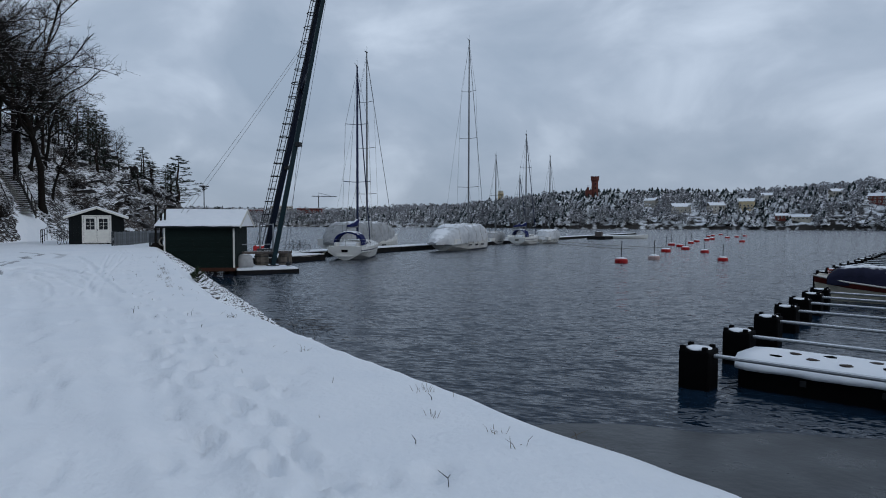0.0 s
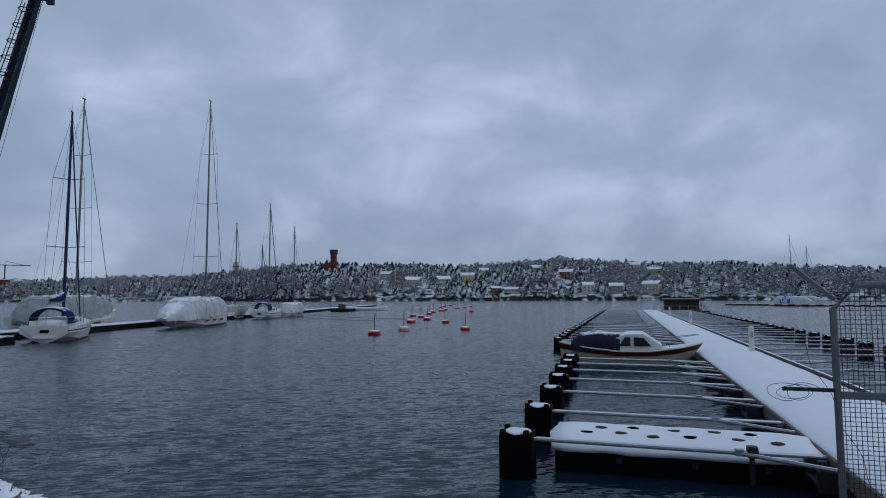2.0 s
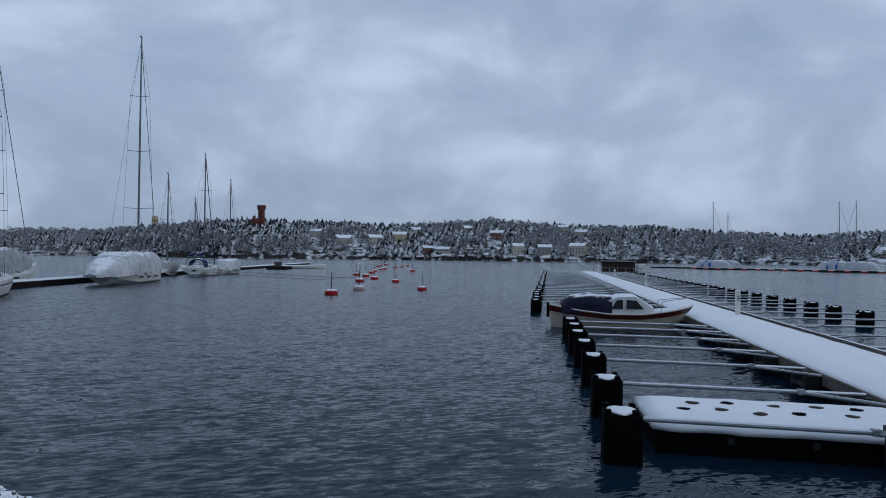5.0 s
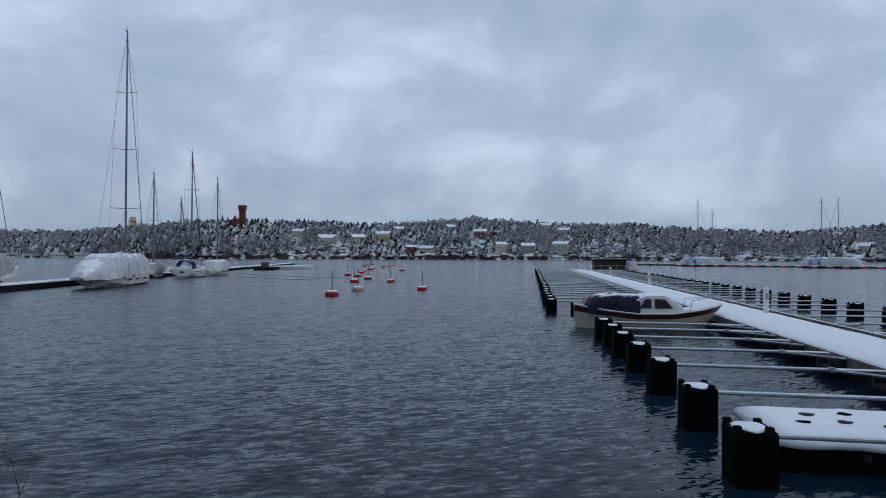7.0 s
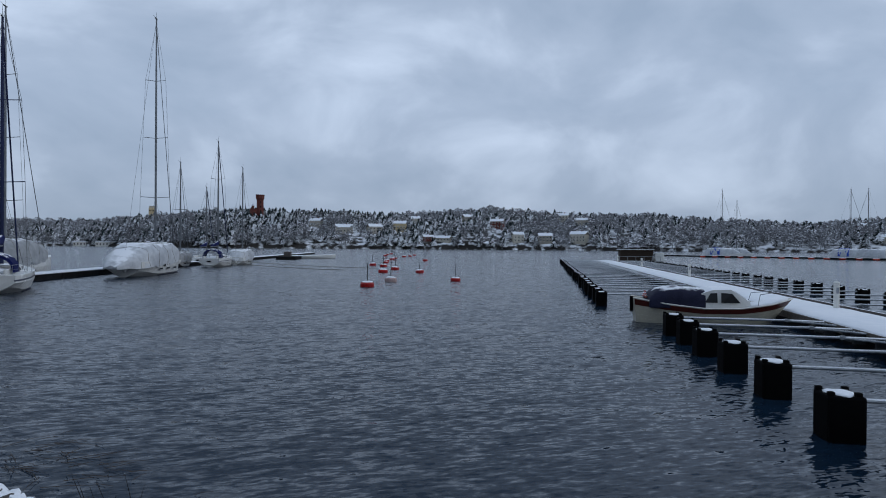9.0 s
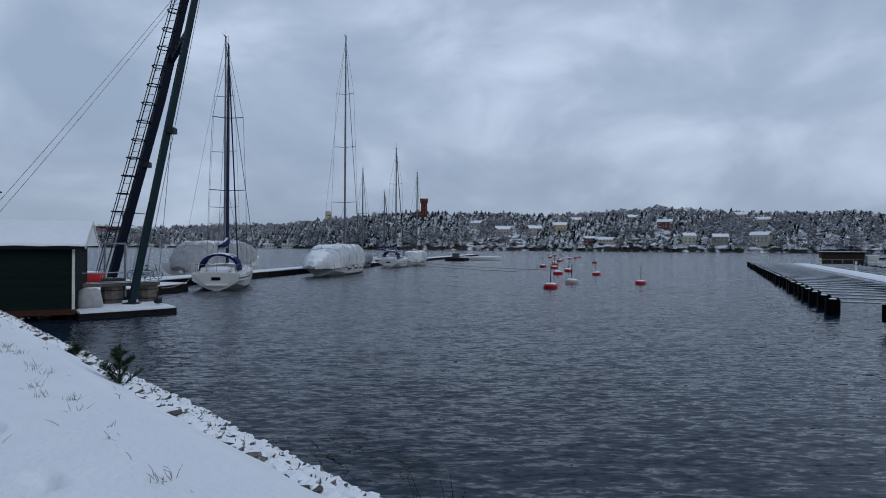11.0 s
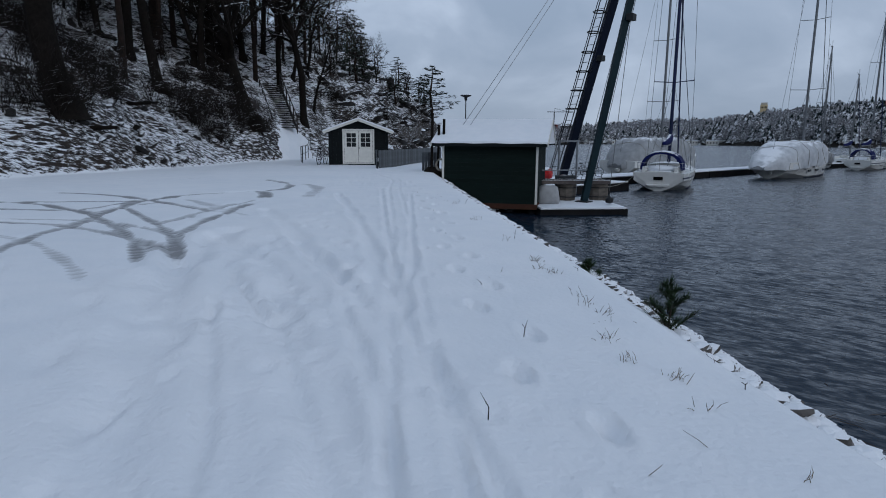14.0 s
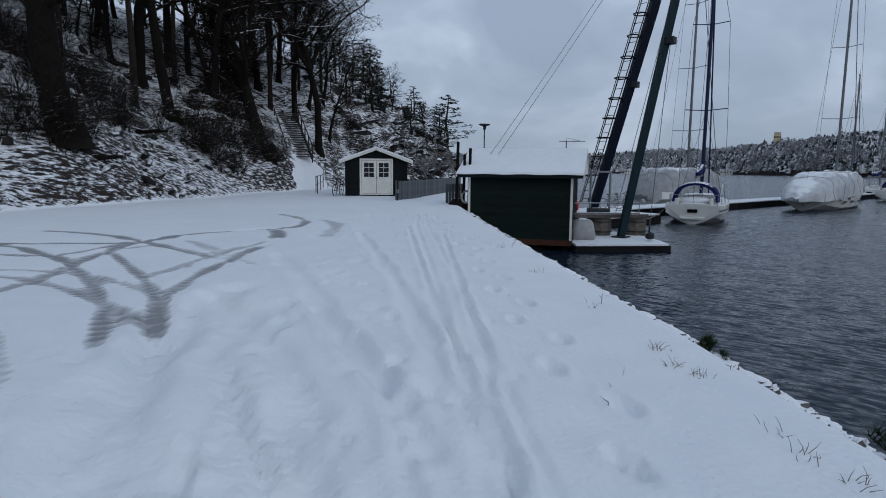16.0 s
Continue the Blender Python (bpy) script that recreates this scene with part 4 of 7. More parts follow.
lad = part("ladder", Shape().tube([along(FB, FT, 0.05) + Vector((-0.24, -0.35, 0)), along(FB, FT, 0.97) + Vector((-0.12, -0.3, 0))], 0.028, 5).tube([along(FB, FT, 0.05) + Vector((-0.64, -0.25, 0)), along(FB, FT, 0.97) + Vector((-0.52, -0.2, 0))], 0.028, 5).tube([along(FB, FT, 0.05) + Vector((-0.48, -0.75, 0)), along(FB, FT, 0.97) + Vector((-0.38, -0.7, 0))], 0.022, 5), M_STEELDARK, crane, "dark steel ladder rails")
for i in range(19):
    p = along(FB, FT, 0.12 + 0.046 * i) + Vector((-0.44 + 0.006 * i, -0.35, 0))
    part("cage_hoop", Shape().tube([p + Vector((0.29 * math.cos(t), 0.34 * math.sin(t), 0)) for t in [j * math.pi / 5 for j in range(11)]], 0.030, 5), M_STEELDARK, lad)
for i in range(44):
    p = along(FB, FT, 0.06 + 0.0205 * i)
    part("rung", Shape().tube([p + Vector((-0.23, -0.34, 0)), p + Vector((-0.62, -0.24, 0))], 0.014, 4), M_STEELDARK, lad)
for a, b in ((along(FB, FT, 0.76) + Vector((-0.5, -0.3, 0)), (-29.62, 34.80, 3.70)), (along(FB, FT, 0.775) + Vector((-0.1, -0.3, 0)), (-29.30, 34.92, 3.70))):
    b = Vector(b)
    part("stay_cable", Shape().tube([along(a, b, k) - Vector((0, 0, 0.12 * 4 * k * (1 - k))) for k in [i / 14 for i in range(15)]], 0.014, 5), M_GALV, crane)
for k, q in ((0.995, (-25.9, 40.6, 1.1)), (0.985, (-26.4, 40.2, 1.1)), (0.40, (-23.9, 37.8, 0.9))):
    part("hoist_rope", Shape().tube([along(FF, FT, k) + Vector((0.2, 0, 0)), q], 0.014, 4), M_WIRE, crane)
part("winch_frame", Shape().box(-28.0, -27.92, 40.8, 40.88, 0.4, 3.1).box(-27.2, -27.12, 41.2, 41.28, 0.4, 3.1).beam((-27.96, 40.84, 3.05), (-27.16, 41.24, 3.05), 0.08, 0.08), M_GALV, crane)
part("winch_drum", Shape().tube([(-27.8, 40.2, 1.05), (-26.9, 40.7, 1.05)], 0.32, 14), M_STEELDARK, crane)
part("winch_guard", Shape().box(-27.75, -27.25, 40.6, 40.85, 1.1, 1.36), M_ORANGE, crane, "orange winch guard", bevel=0.03)
part("hook", Shape().tube([(-23.9, 37.8, 0.95), (-23.9, 37.8, 0.7), (-23.8, 37.75, 0.55), (-23.7, 37.8, 0.65)], 0.035, 6), M_STEELDARK, crane)
part("hook_weight", Shape().lathe([(0.08, 0), (0.17, 0.05), (0.17, 0.2), (0.06, 0.28)], 12, (-23.85, 37.75, 0.4)), M_STEELDARK, crane)
for x, y in ((-27.3, 37.5), (-25.2, 39.6), (-26.3, 38.5)):
    g = thing("wooden_tub", "weathered grey timber crib box on the crane float", "crib", (x, y, 0.33), 45, "timber cribs on the crane float")
    part("shell", Shape().lathe([(0.42, 0), (0.46, 0.25), (0.46, 0.62), (0.42, 0.78)], 10), M_WOODGREY, g)
    part("hoop", Shape().lathe([(0.475, 0.16), (0.475, 0.20)], 10), M_STEELDARK, g)
    part("hoop", Shape().lathe([(0.475, 0.58), (0.475, 0.62)], 10), M_STEELDARK, g)
part_beam = thing("timber_frame", "grey timber beams with snow lying across the cribs", "timber frame", (-26.3, 38.5, 1.12), 45)
part("beam", Shape().box(-1.9, 1.9, -0.55, -0.35, 0, 0.16), M_WOODSNOW, part_beam, bevel=0.01)
part("beam", Shape().box(-1.9, 1.9, 0.35, 0.55, 0, 0.16), M_WOODSNOW, part_beam, bevel=0.01)
part("rail", Shape().tube([(-1.7, -0.45, 0.16), (-1.7, -0.45, 0.62), (1.5, -0.45, 0.62), (1.5, -0.45, 0.16)], 0.028, 6), M_GALV, part_beam)
bag = Shape()
bag.loft([[(0.48 * k * math.copysign(abs(math.cos(t)) ** 0.6, math.cos(t)) * (1 + 0.08 * noise.noise((t, z * 3, 1))), 0.36 * k * math.copysign(abs(math.sin(t)) ** 0.6, math.sin(t)), z) for t in [j * math.pi / 8 for j in range(16)]] for k, z in ((1.0, 0), (1.06, 0.2), (0.98, 0.5), (0.86, 0.72), (0.55, 0.82), (0.1, 0.85))])
single("covered_bale", bag, mat("dull_grey_tarpaulin", (0.38, 0.385, 0.39), 0.6, scale=4, bump=0.6, bump_scale=6, snow=0.05), "grey tarpaulin-covered bale on the crane float", "bale", (-26.15, 36.45, 0.33), 40, smooth=True)
red = thing("red_drum", "red plastic drum with snow on top on the jetty", "drum", (-33.0, 48.5, 0.58), 20)
part("body", Shape().tube([(-0.55, 0, 0.36), (-0.4, 0, 0.36), (0.4, 0, 0.36), (0.55, 0, 0.36)], [0.28, 0.36, 0.36, 0.28], 16), M_RED, red)
part("snow", Shape().loft([[(x, 0.26 * k * math.cos(t), 0.55 + 0.17 * k * max(0, math.sin(t)) + 0.05 * k) for t in [j * math.pi / 5 for j in range(10)]] for x, k in ((-0.5, 0.3), (-0.3, 1), (0.3, 1), (0.5, 0.3))]), M_SNOW, red)

# ---- long jetty of the sailing boats ----
J0, JD = Vector((-32.4, 46.0, 0)), Vector((0.18, 0.984, 0))
J_TURN = math.degrees(math.atan2(-0.18, 0.984))
jetty = thing("boat_jetty", "long floating jetty with dark sides and snow on the deck", "jetty", J0, J_TURN)
for i in range(15):
    y = i * 12
    part("float", Shape().box(-2.5, 0, y, y + 11.9, -0.3, 0.5), M_CONCRETE, jetty, bevel=0.03)
    part("deck_snow", Shape().box(-2.46, -0.04, y + 0.05, y + 11.85, 0.5, 0.58), M_SNOW, jetty, bevel=0.03)
stage = thing("landing_stage", "wide snowy landing stage where the bicycles stand", "landing stage", (-30.9, 43.6, 0), J_TURN)
part("float", Shape().box(-2.6, 1.5, 0, 7.6, -0.3, 0.46), M_CONCRETE, stage, bevel=0.03)
part("snow", Shape().box(-2.55, 1.45, 0.05, 7.55, 0.46, 0.55), M_SNOW, stage, bevel=0.04)


def bicycle(at, turn, label):
    g = thing("bicycle", label, "bicycle", at, turn, "bicycles on the landing stage")
    for x in (-0.52, 0.52):
        w = part("wheel", Shape().tube([(x + 0.33 * math.cos(t), 0, 0.34 + 0.33 * math.sin(t)) for t in [j * math.pi / 10 for j in range(21)]], 0.022, 6), M_BLACK, g)
        part("hub", Shape().tube([(x, -0.05, 0.34), (x, 0.05, 0.34)], 0.03, 8), M_STEELDARK, w)
        sp = Shape()
        for j in range(8):
            sp.tube([(x, 0, 0.34), (x + 0.32 * math.cos(j * math.pi / 4), 0, 0.34 + 0.32 * math.sin(j * math.pi / 4))], 0.004, 3)
        part("spokes", sp, M_WIRE, w)
    part("frame", Shape().tube([(-0.52, 0, 0.34), (-0.05, 0, 0.32), (0.38, 0, 0.82), (-0.18, 0, 0.80), (-0.52, 0, 0.34)], 0.02, 6).tube([(-0.05, 0, 0.32), (-0.2, 0, 0.92)], 0.018, 6), M_STEELDARK, g)
    part("fork", Shape().tube([(0.52, 0, 0.34), (0.36, 0, 1.0)], 0.018, 6), M_STEELDARK, g)
    part("handlebar", Shape().tube([(0.25, -0.28, 1.02), (0.36, 0, 1.02), (0.25, 0.28, 1.02)], 0.016, 6), M_STEELDARK, g)
    part("saddle", Shape().box(-0.32, -0.08, -0.07, 0.07, 0.92, 0.99), M_BLACK, g, bevel=0.03)
    return g


bicycle((-32.1, 52.6, 0.58), 15, "dark bicycle parked on the snowy jetty deck")
bicycle((-31.9, 53.5, 0.58), 5, "dark bicycle with a rack parked on the snowy jetty")


# ---- yachts ----
def hull_rings(l, b, h, n=16, stern=0.86, depth=0.45, rake=0.0):
    rings = []
    for i in range(n + 1):
        t = i / n
        w = b / 2 * max(0.012, lerp_table(t, [(0, stern), (0.15, stern + 0.12), (0.38, 1.0), (0.6, 0.93), (0.78, 0.68), (0.9, 0.38), (0.97, 0.14), (1, 0.0)]))
        z = h * (1 + 0.30 * t * t)
        d = depth * lerp_table(t, [(0, 0.15), (0.3, 1), (0.8, 0.8), (1, -0.6)])
        y = l * t
        y += 0.45 * h * t ** 7
        u = max(0.0, 1 - 3.5 * t)
        a1, z1, a2, z2 = 0.84 - 0.08 * u, z * (0.12 + 0.30 * u), 0.45 - 0.07 * u, -d * 0.7 * (1 - u) + z * 0.12 * u
        row = [(-w, y + rake * z, z), (-w * 0.98, y + rake * z * 0.6, z * 0.6), (-w * a1, y, z1), (-w * a2, y, z2), (0, y, -d), (w * a2, y, z2), (w * a1, y, z1), (w * 0.98, y + rake * z * 0.6, z * 0.6), (w, y + rake * z, z), (w * 0.5, y + rake * z, z + 0.07), (0, y + rake * z, z + 0.10), (-w * 0.5, y + rake * z, z + 0.07)]
        rings.append(row)
    return rings


def rig(g, my, mh, deck, spreads, l, b, material=None, fore_r=0.03):
    """Mast with spreaders, shrouds, stays and boom."""
    mast = part("mast", Shape().tube([(0, my, deck), (0, my, mh * 0.6), (0, my, mh)], [0.115, 0.11, 0.07], 8), material or M_ALU, g)
    part("masthead", Shape().box(-0.04, 0.04, my - 0.35, my + 0.2, mh, mh + 0.08).tube([(0, my, mh + 0.05), (0, my, mh + 0.75)], 0.012, 4).tube([(-0.2, my - 0.3, mh + 0.3), (0, my - 0.3, mh + 0.08)], 0.012, 4), M_STEELDARK, mast)
    zs = [deck + (mh - deck) * k for k in spreads]
    for k, z in enumerate(zs):
        w = b * 0.36 * (1 - 0.16 * k)
        part("spreader", Shape().tube([(-w, my - 0.15, z + 0.08), (0, my, z), (w, my - 0.15, z + 0.08)], 0.03, 5), material or M_ALU, mast)
    for sx in (-1, 1):
        pts = [(sx * b * 0.40, my - 0.15, 1.1)] + [(sx * b * 0.36 * (1 - 0.16 * k), my - 0.15, z + 0.08) for k, z in enumerate(zs)] + [(0, my, mh * 0.985)]
        part("shroud", Shape().tube(pts, 0.013, 4), M_WIRE, g)
        part("lower_shroud", Shape().tube([(sx * b * 0.38, my - 0.4, 1.1), (0, my, zs[0])], 0.011, 4), M_WIRE, g)
    part("forestay", Shape().tube([(0, l * 0.985, 1.4), (0, my + 0.1, mh * 0.96)], fore_r, 6), M_NAVYROLL if fore_r > 0.04 else M_WIRE, g)
    part("backstay", Shape().tube([(0, 0.1, 1.2), (0, my, mh)], 0.013, 4), M_WIRE, g)
    return mast


M_NAVYROLL = mat("navy_sail_strip", (0.012, 0.02, 0.07), 0.7)


def rails(g, l, b, h):
    for sx in (-1, 1):
        ps = [(sx * b / 2 * lerp_table(t, [(0, 0.74), (0.38, 0.95), (0.6, 0.88), (0.78, 0.64), (0.9, 0.36), (0.97, 0.14)]), l * t, h * (1 + 0.30 * t * t) + 0.05) for t in (0.02, 0.14, 0.28, 0.42, 0.56, 0.70, 0.84, 0.96)]
        for x, y, z in ps:
            part("stanchion", Shape().tube([(x, y, z - 0.06), (x, y, z + 0.6)], 0.014, 5), M_GALV, g)
        part("guard_wire", Shape().tube([(x, y, z + 0.58) for x, y, z in ps], 0.009, 4).tube([(x, y, z + 0.3) for x, y, z in ps], 0.007, 4), M_GALV, g)


def open_yacht(at, turn, l, b, h, mh, my, label, hood=True, spreads=(0.34, 0.67)):
    g = thing("sailing_yacht", label, "sailing yacht", at, turn, "sailing yachts at the jetty")
    body = part("hull", Shape().loft(hull_rings(l, b, h, rake=-0.10)), M_GEL, g, smooth=False)
    for sx in (-1, 1):
        part("stripe", Shape().loft([[(sx * (p[8][0] * 0.985 + 0.012), p[8][1], p[8][2] * k) for k in (0.70, 0.78)] + [(sx * (p[8][0] * 0.96), p[8][1], p[8][2] * k) for k in (0.78, 0.70)] for p in hull_rings(l, b, h, rake=-0.10)[:-1]]), M_STRIPE, body, "dark blue stripe")
    part("boot_top", Shape().loft([[(x * 1.004, y, z) for x, y, z in ((-p[6][0], p[6][1], 0.02), (-p[6][0] * 0.9, p[6][1], -0.1), (p[6][0] * 0.9, p[6][1], -0.1), (p[6][0], p[6][1], 0.02))] for p in hull_rings(l, b, h)[5:-1]]), M_STRIPE, body)
    part("coachroof", Shape().loft([[(-w, y, h * 1.02), (-w * 0.9, y, z), (0, y, z + 0.08), (w * 0.9, y, z), (w, y, h * 1.02)] for y, w, z in ((l * 0.30, b * 0.32, h * 1.05 + 0.42), (l * 0.5, b * 0.30, h * 1.1 + 0.42), (l * 0.68, b * 0.22, h * 1.12 + 0.3), (l * 0.76, b * 0.14, h * 1.14 + 0.1))]), M_GELSNOW, g)
    for sx in (-1, 1):
        part("window", Shape().loft([[(sx * w * 0.985, y, h * 1.06 + 0.12), (sx * w * 0.93, y, h * 1.06 + 0.32), (sx * w * 0.9, y, h * 1.06 + 0.30), (sx * w * 0.9, y, h * 1.06 + 0.12)] for y, w in ((l * 0.34, b * 0.325), (l * 0.60, b * 0.268))]), M_GLASS, g)
    part("cockpit_well", Shape().box(-b * 0.20, b * 0.20, 0.05, l * 0.27, h * 0.7, h + 0.115), M_GELSNOW, g, bevel=0.03)
    for sx in (-1, 1):
        part("coaming", Shape().box(sx * b * 0.27 - 0.10, sx * b * 0.27 + 0.10, 0.3, l * 0.30, h, h + 0.38), M_GELSNOW, g, bevel=0.06)
    part("swim_step", Shape().loft([[(-b * 0.20, y, z), (b * 0.20, y, z), (b * 0.16, y, z - 0.10), (-b * 0.16, y, z - 0.10)] for y, z in ((-0.22, 0.40), (0.05, 0.44))]), M_GEL, g)
    part("stern_hatch", Shape().box(-0.28, 0.28, -0.14, -0.08, h * 0.62, h * 0.80), M_BLACK, g, bevel=0.02)
    part("steering_wheel", Shape().tube([(0.42 * math.cos(t), 1.1, h + 0.65 + 0.42 * math.sin(t)) for t in [j * math.pi / 10 for j in range(21)]], 0.018, 5), M_GALV, g)
    part("pushpit", Shape().tube([(-b * 0.39, 1.2, h + 0.62), (-b * 0.37, 0.0, h + 0.62), (-b * 0.12, -0.05, h + 0.62)], 0.016, 5).tube([(b * 0.39, 1.2, h + 0.62), (b * 0.37, 0.0, h + 0.62), (b * 0.12, -0.05, h + 0.62)], 0.016, 5), M_GALV, g)
    rails(g, l, b, h)
    if hood:
        hd = Shape()
        rings = []
        for y, k in ((l * 0.10, 0.92), (l * 0.15, 1.0), (l * 0.25, 0.98)):
            rings.append([(b * 0.37 * math.cos(t) * (0.94 + 0.06 * k), y, h + 0.15 + 1.25 * k * max(0, math.sin(t)) ** 0.75) for t in [j * math.pi / 10 for j in range(11)]])
        inner = [[(x * 0.90, y, max(h + 0.15, z - 0.14)) for x, y, z in r] for r in rings]
        hd.loft([rings[0], inner[0]], cap=False, closed=False)
        hd.loft(rings, cap=False, closed=False)
        hd.loft([r[::-1] for r in inner], cap=False, closed=False)
        part("sprayhood", hd, M_NAVY, g, "navy blue canvas sprayhood dusted with snow", smooth=True)
        part("snow_drift", Shape().loft([[(b * 0.3 * k * math.cos(t), l * 0.14 + 0.55 * k * math.sin(t), z) for t in [j * math.pi / 6 for j in range(12)]] for k, z in ((1, h + 0.11), (0.85, h + 0.36), (0.5, h + 0.46))]), M_SNOW, g, "white snow", smooth=True)
    rig(g, my, mh, h + 0.4, spreads, l, b, M_NAVYROLL if l > 9.8 else None, fore_r=0.055)
    bm_ = part("boom", Shape().tube([(0, my - 0.1, h + 1.75), (0, my - l * 0.36, h + 1.65)], 0.08, 8), M_ALU, g)
    part("sail_cover", Shape().loft([[(r * math.cos(t), y, h + 1.86 + z + 1.4 * r * math.sin(t)) for t in [j * math.pi / 5 for j in range(10)]] for y, r, z in ((my + 0.12, 0.15, 0.45), (my - 0.3, 0.22, 0.25), (my - l * 0.14, 0.17, 0.08), (my - l * 0.26, 0.13, 0.0), (my - l * 0.35, 0.07, -0.05))]), M_NAVY, bm_, "navy sail cover", smooth=True)
    return g


def covered_yacht(at, turn, l, b, h, mh, my, top, label, material, spreads=(0.25, 0.5, 0.74), tail=1.6):
    g = thing("covered_yacht", label, "sailing yacht", at, turn, "sailing yachts at the jetty")
    hull_ = part("hull", Shape().loft(hull_rings(l, b, h, stern=0.80)), M_GEL, g)
    part("boot_top", Shape().loft([[(x * 1.004, y, z) for x, y, z in ((-p[6][0], p[6][1], 0.04), (-p[6][0] * 0.9, p[6][1], -0.1), (p[6][0] * 0.9, p[6][1], -0.1), (p[6][0], p[6][1], 0.04))] for p in hull_rings(l, b, h)[5:-1]]), M_STRIPE, hull_)
    rg = np.random.RandomState(int(l * 10))
    rings = []
    for i in range(29):
        t = i / 28
        y = -tail * max(0, 1 - t * 9) + l * 0.985 * t
        w = b / 2 * max(0.06, lerp_table(t, [(0, 0.30), (0.05, 0.70), (0.15, 0.95), (0.38, 1.05), (0.6, 0.98), (0.78, 0.72), (0.9, 0.42), (1, 0.05)]))
        ridge = lerp_table(t, [(0, top * 0.34), (0.05, top * 0.72), (0.15, top), (0.6, top * 1.03), (0.85, top * 0.88), (1, h * 1.4)])
        if i % 4 == 2:
            ridge -= 0.10
        skirt = h * lerp_table(t, [(0, 0.55), (0.2, 0.65), (0.5, 0.80), (1, 1.2)]) + 0.10 * math.sin(i * 1.7)
        row = []
        for j in range(13):
            a = math.pi * j / 12
            x = w * 1.02 * math.copysign(abs(math.cos(a)) ** 0.55, math.cos(a))
            z = skirt + (ridge - skirt) * math.sin(a) ** 0.62
            k = 0.10 * noise.noise((x * 1.1, y * 0.8, z * 1.2)) + 0.07 * noise.noise((x * 3, y * 2.4, z * 3)) + (0.05 if (i + j) % 3 == 0 else -0.03)
            row.append((x * (1 + k * 0.8), y + k, z + k * 1.2))
        rings.append(row)
    tarp = Shape()
    tarp.loft(rings, cap=False, closed=False)
    tarp.loft([[(x * 0.985, y, z - 0.03) for x, y, z in r][::-1] for r in rings], cap=False, closed=False)
    tarp.add(rings[0], [tuple(range(13))])
    part("tarpaulin", tarp, material, g, "creased tarpaulin with snow on top", smooth=True)
    for i in range(3, 27, 4):
        part("tie_rope", Shape().tube([(x * 1.012, y, z + 0.015) for x, y, z in rings[i]], 0.013, 4), M_ROPE, g)
    for sx in (-1, 1):
        for k in (0.28, 0.42, 0.56):
            part("porthole", Shape().box(sx * b * 0.49 - 0.03, sx * b * 0.49 + 0.03, l * k - 0.35, l * k + 0.35, h * 0.42, h * 0.54), M_GLASS, g, bevel=0.01)
    part("stern_fender", Shape().lathe([(0.02, -0.25), (0.2, -0.1), (0.22, 0.1), (0.05, 0.25)], 12, (0.2, -0.15, h * 0.45)), M_GEL, g)
    rig(g, my, mh, h + 0.3, spreads, l, b)
    return g


open_yacht((-26.3, 51.0, 0), 11.0, 10.0, 3.55, 1.12, 17.6, 4.5, "white sailing yacht with navy sprayhood and bare snowy deck")
covered_yacht((-23.75, 71.3, 0), -9.5, 13.4, 4.1, 1.40, 26.3, 7.6, 3.15, "large white yacht shrouded in white snow-covered tarpaulin", M_TARP, tail=2.6)
covered_yacht((-34.2, 63.6, 0), -11.0, 13.2, 4.4, 1.4, 23.4, 7.0, 3.35, "big sailing yacht wrapped in grey and white tarpaulin", M_TARPG, spreads=(0.23, 0.48, 0.73), tail=0.3)
open_yacht((-19.3, 96.5, 0), -10, 9.3, 3.1, 1.1, 17.4, 4.0, "white sailing yacht with folded canvas on its deck", hood=True)
covered_yacht((-16.8, 105.6, 0), -10, 9.0, 3.1, 1.1, 15.0, 4.6, 2.3, "small white yacht under a pale cover", M_TARP, spreads=(0.5,), tail=0.2)
covered_yacht((-24.2, 96.5, 0), -10, 7.5, 2.7, 1.0, 14.3, 4.0, 2.0, "small sailing boat under a grey cover", M_TARPG, spreads=(0.5,), tail=0.2)
open_yacht((-22.0, 106.5, 0), -10, 8.5, 2.9, 1.0, 11.8, 4.0, "distant white sailing boat behind the jetty", hood=False)
rb = thing("rowing_boat", "low pale open boat moored beyond the jetty end", "boat", (-8.6, 150, 0), -80)
part("hull", Shape().loft(hull_rings(10, 2.4, 0.7)), M_GELSNOW, rb)
wb2 = thing("work_float", "small dark float with gear at the jetty end", "float", (-9.5, 140, 0), J_TURN)
part("hull", Shape().box(-2, 2, 0, 8, -0.2, 0.6), M_CONCRETE, wb2, bevel=0.05)
part("winch_box", Shape().box(-1, 0.4, 3, 4.6, 0.6, 1.7), M_WOODSNOW, wb2, bevel=0.08)
line = thing("mooring_line", "two long mooring ropes running out over the water", "rope", (0, 0, 0))
part("rope", Shape().tube([along(Vector((-17.5, 102, 0.8)), Vector((2.5, 92, 0.03)), k) - Vector((0, 0, 0.7 * 4 * k * (1 - k) * 0.25)) for k in [i / 10 for i in range(11)]], 0.03, 4), M_ROPE, line)
part("rope", Shape().tube([along(Vector((-19.5, 101, 0.7)), Vector((-2.5, 86, 0.03)), k) - Vector((0, 0, 0.7 * 4 * k * (1 - k) * 0.25)) for k in [i / 10 for i in range(11)]], 0.03, 4), M_ROPE, line)
ml = thing("stern_rope", "slack rope from the white yacht to the landing stage", "rope", (0, 0, 0))
part("rope", Shape().tube([along(Vector((-28.4, 53.0, 1.0)), Vector((-27.2, 45.2, 0.56)), k) - Vector((0, 0, 0.5 * 4 * k * (1 - k) * 0.5)) for k in [i / 10 for i in range(11)]], 0.02, 4), M_ROPE, ml)


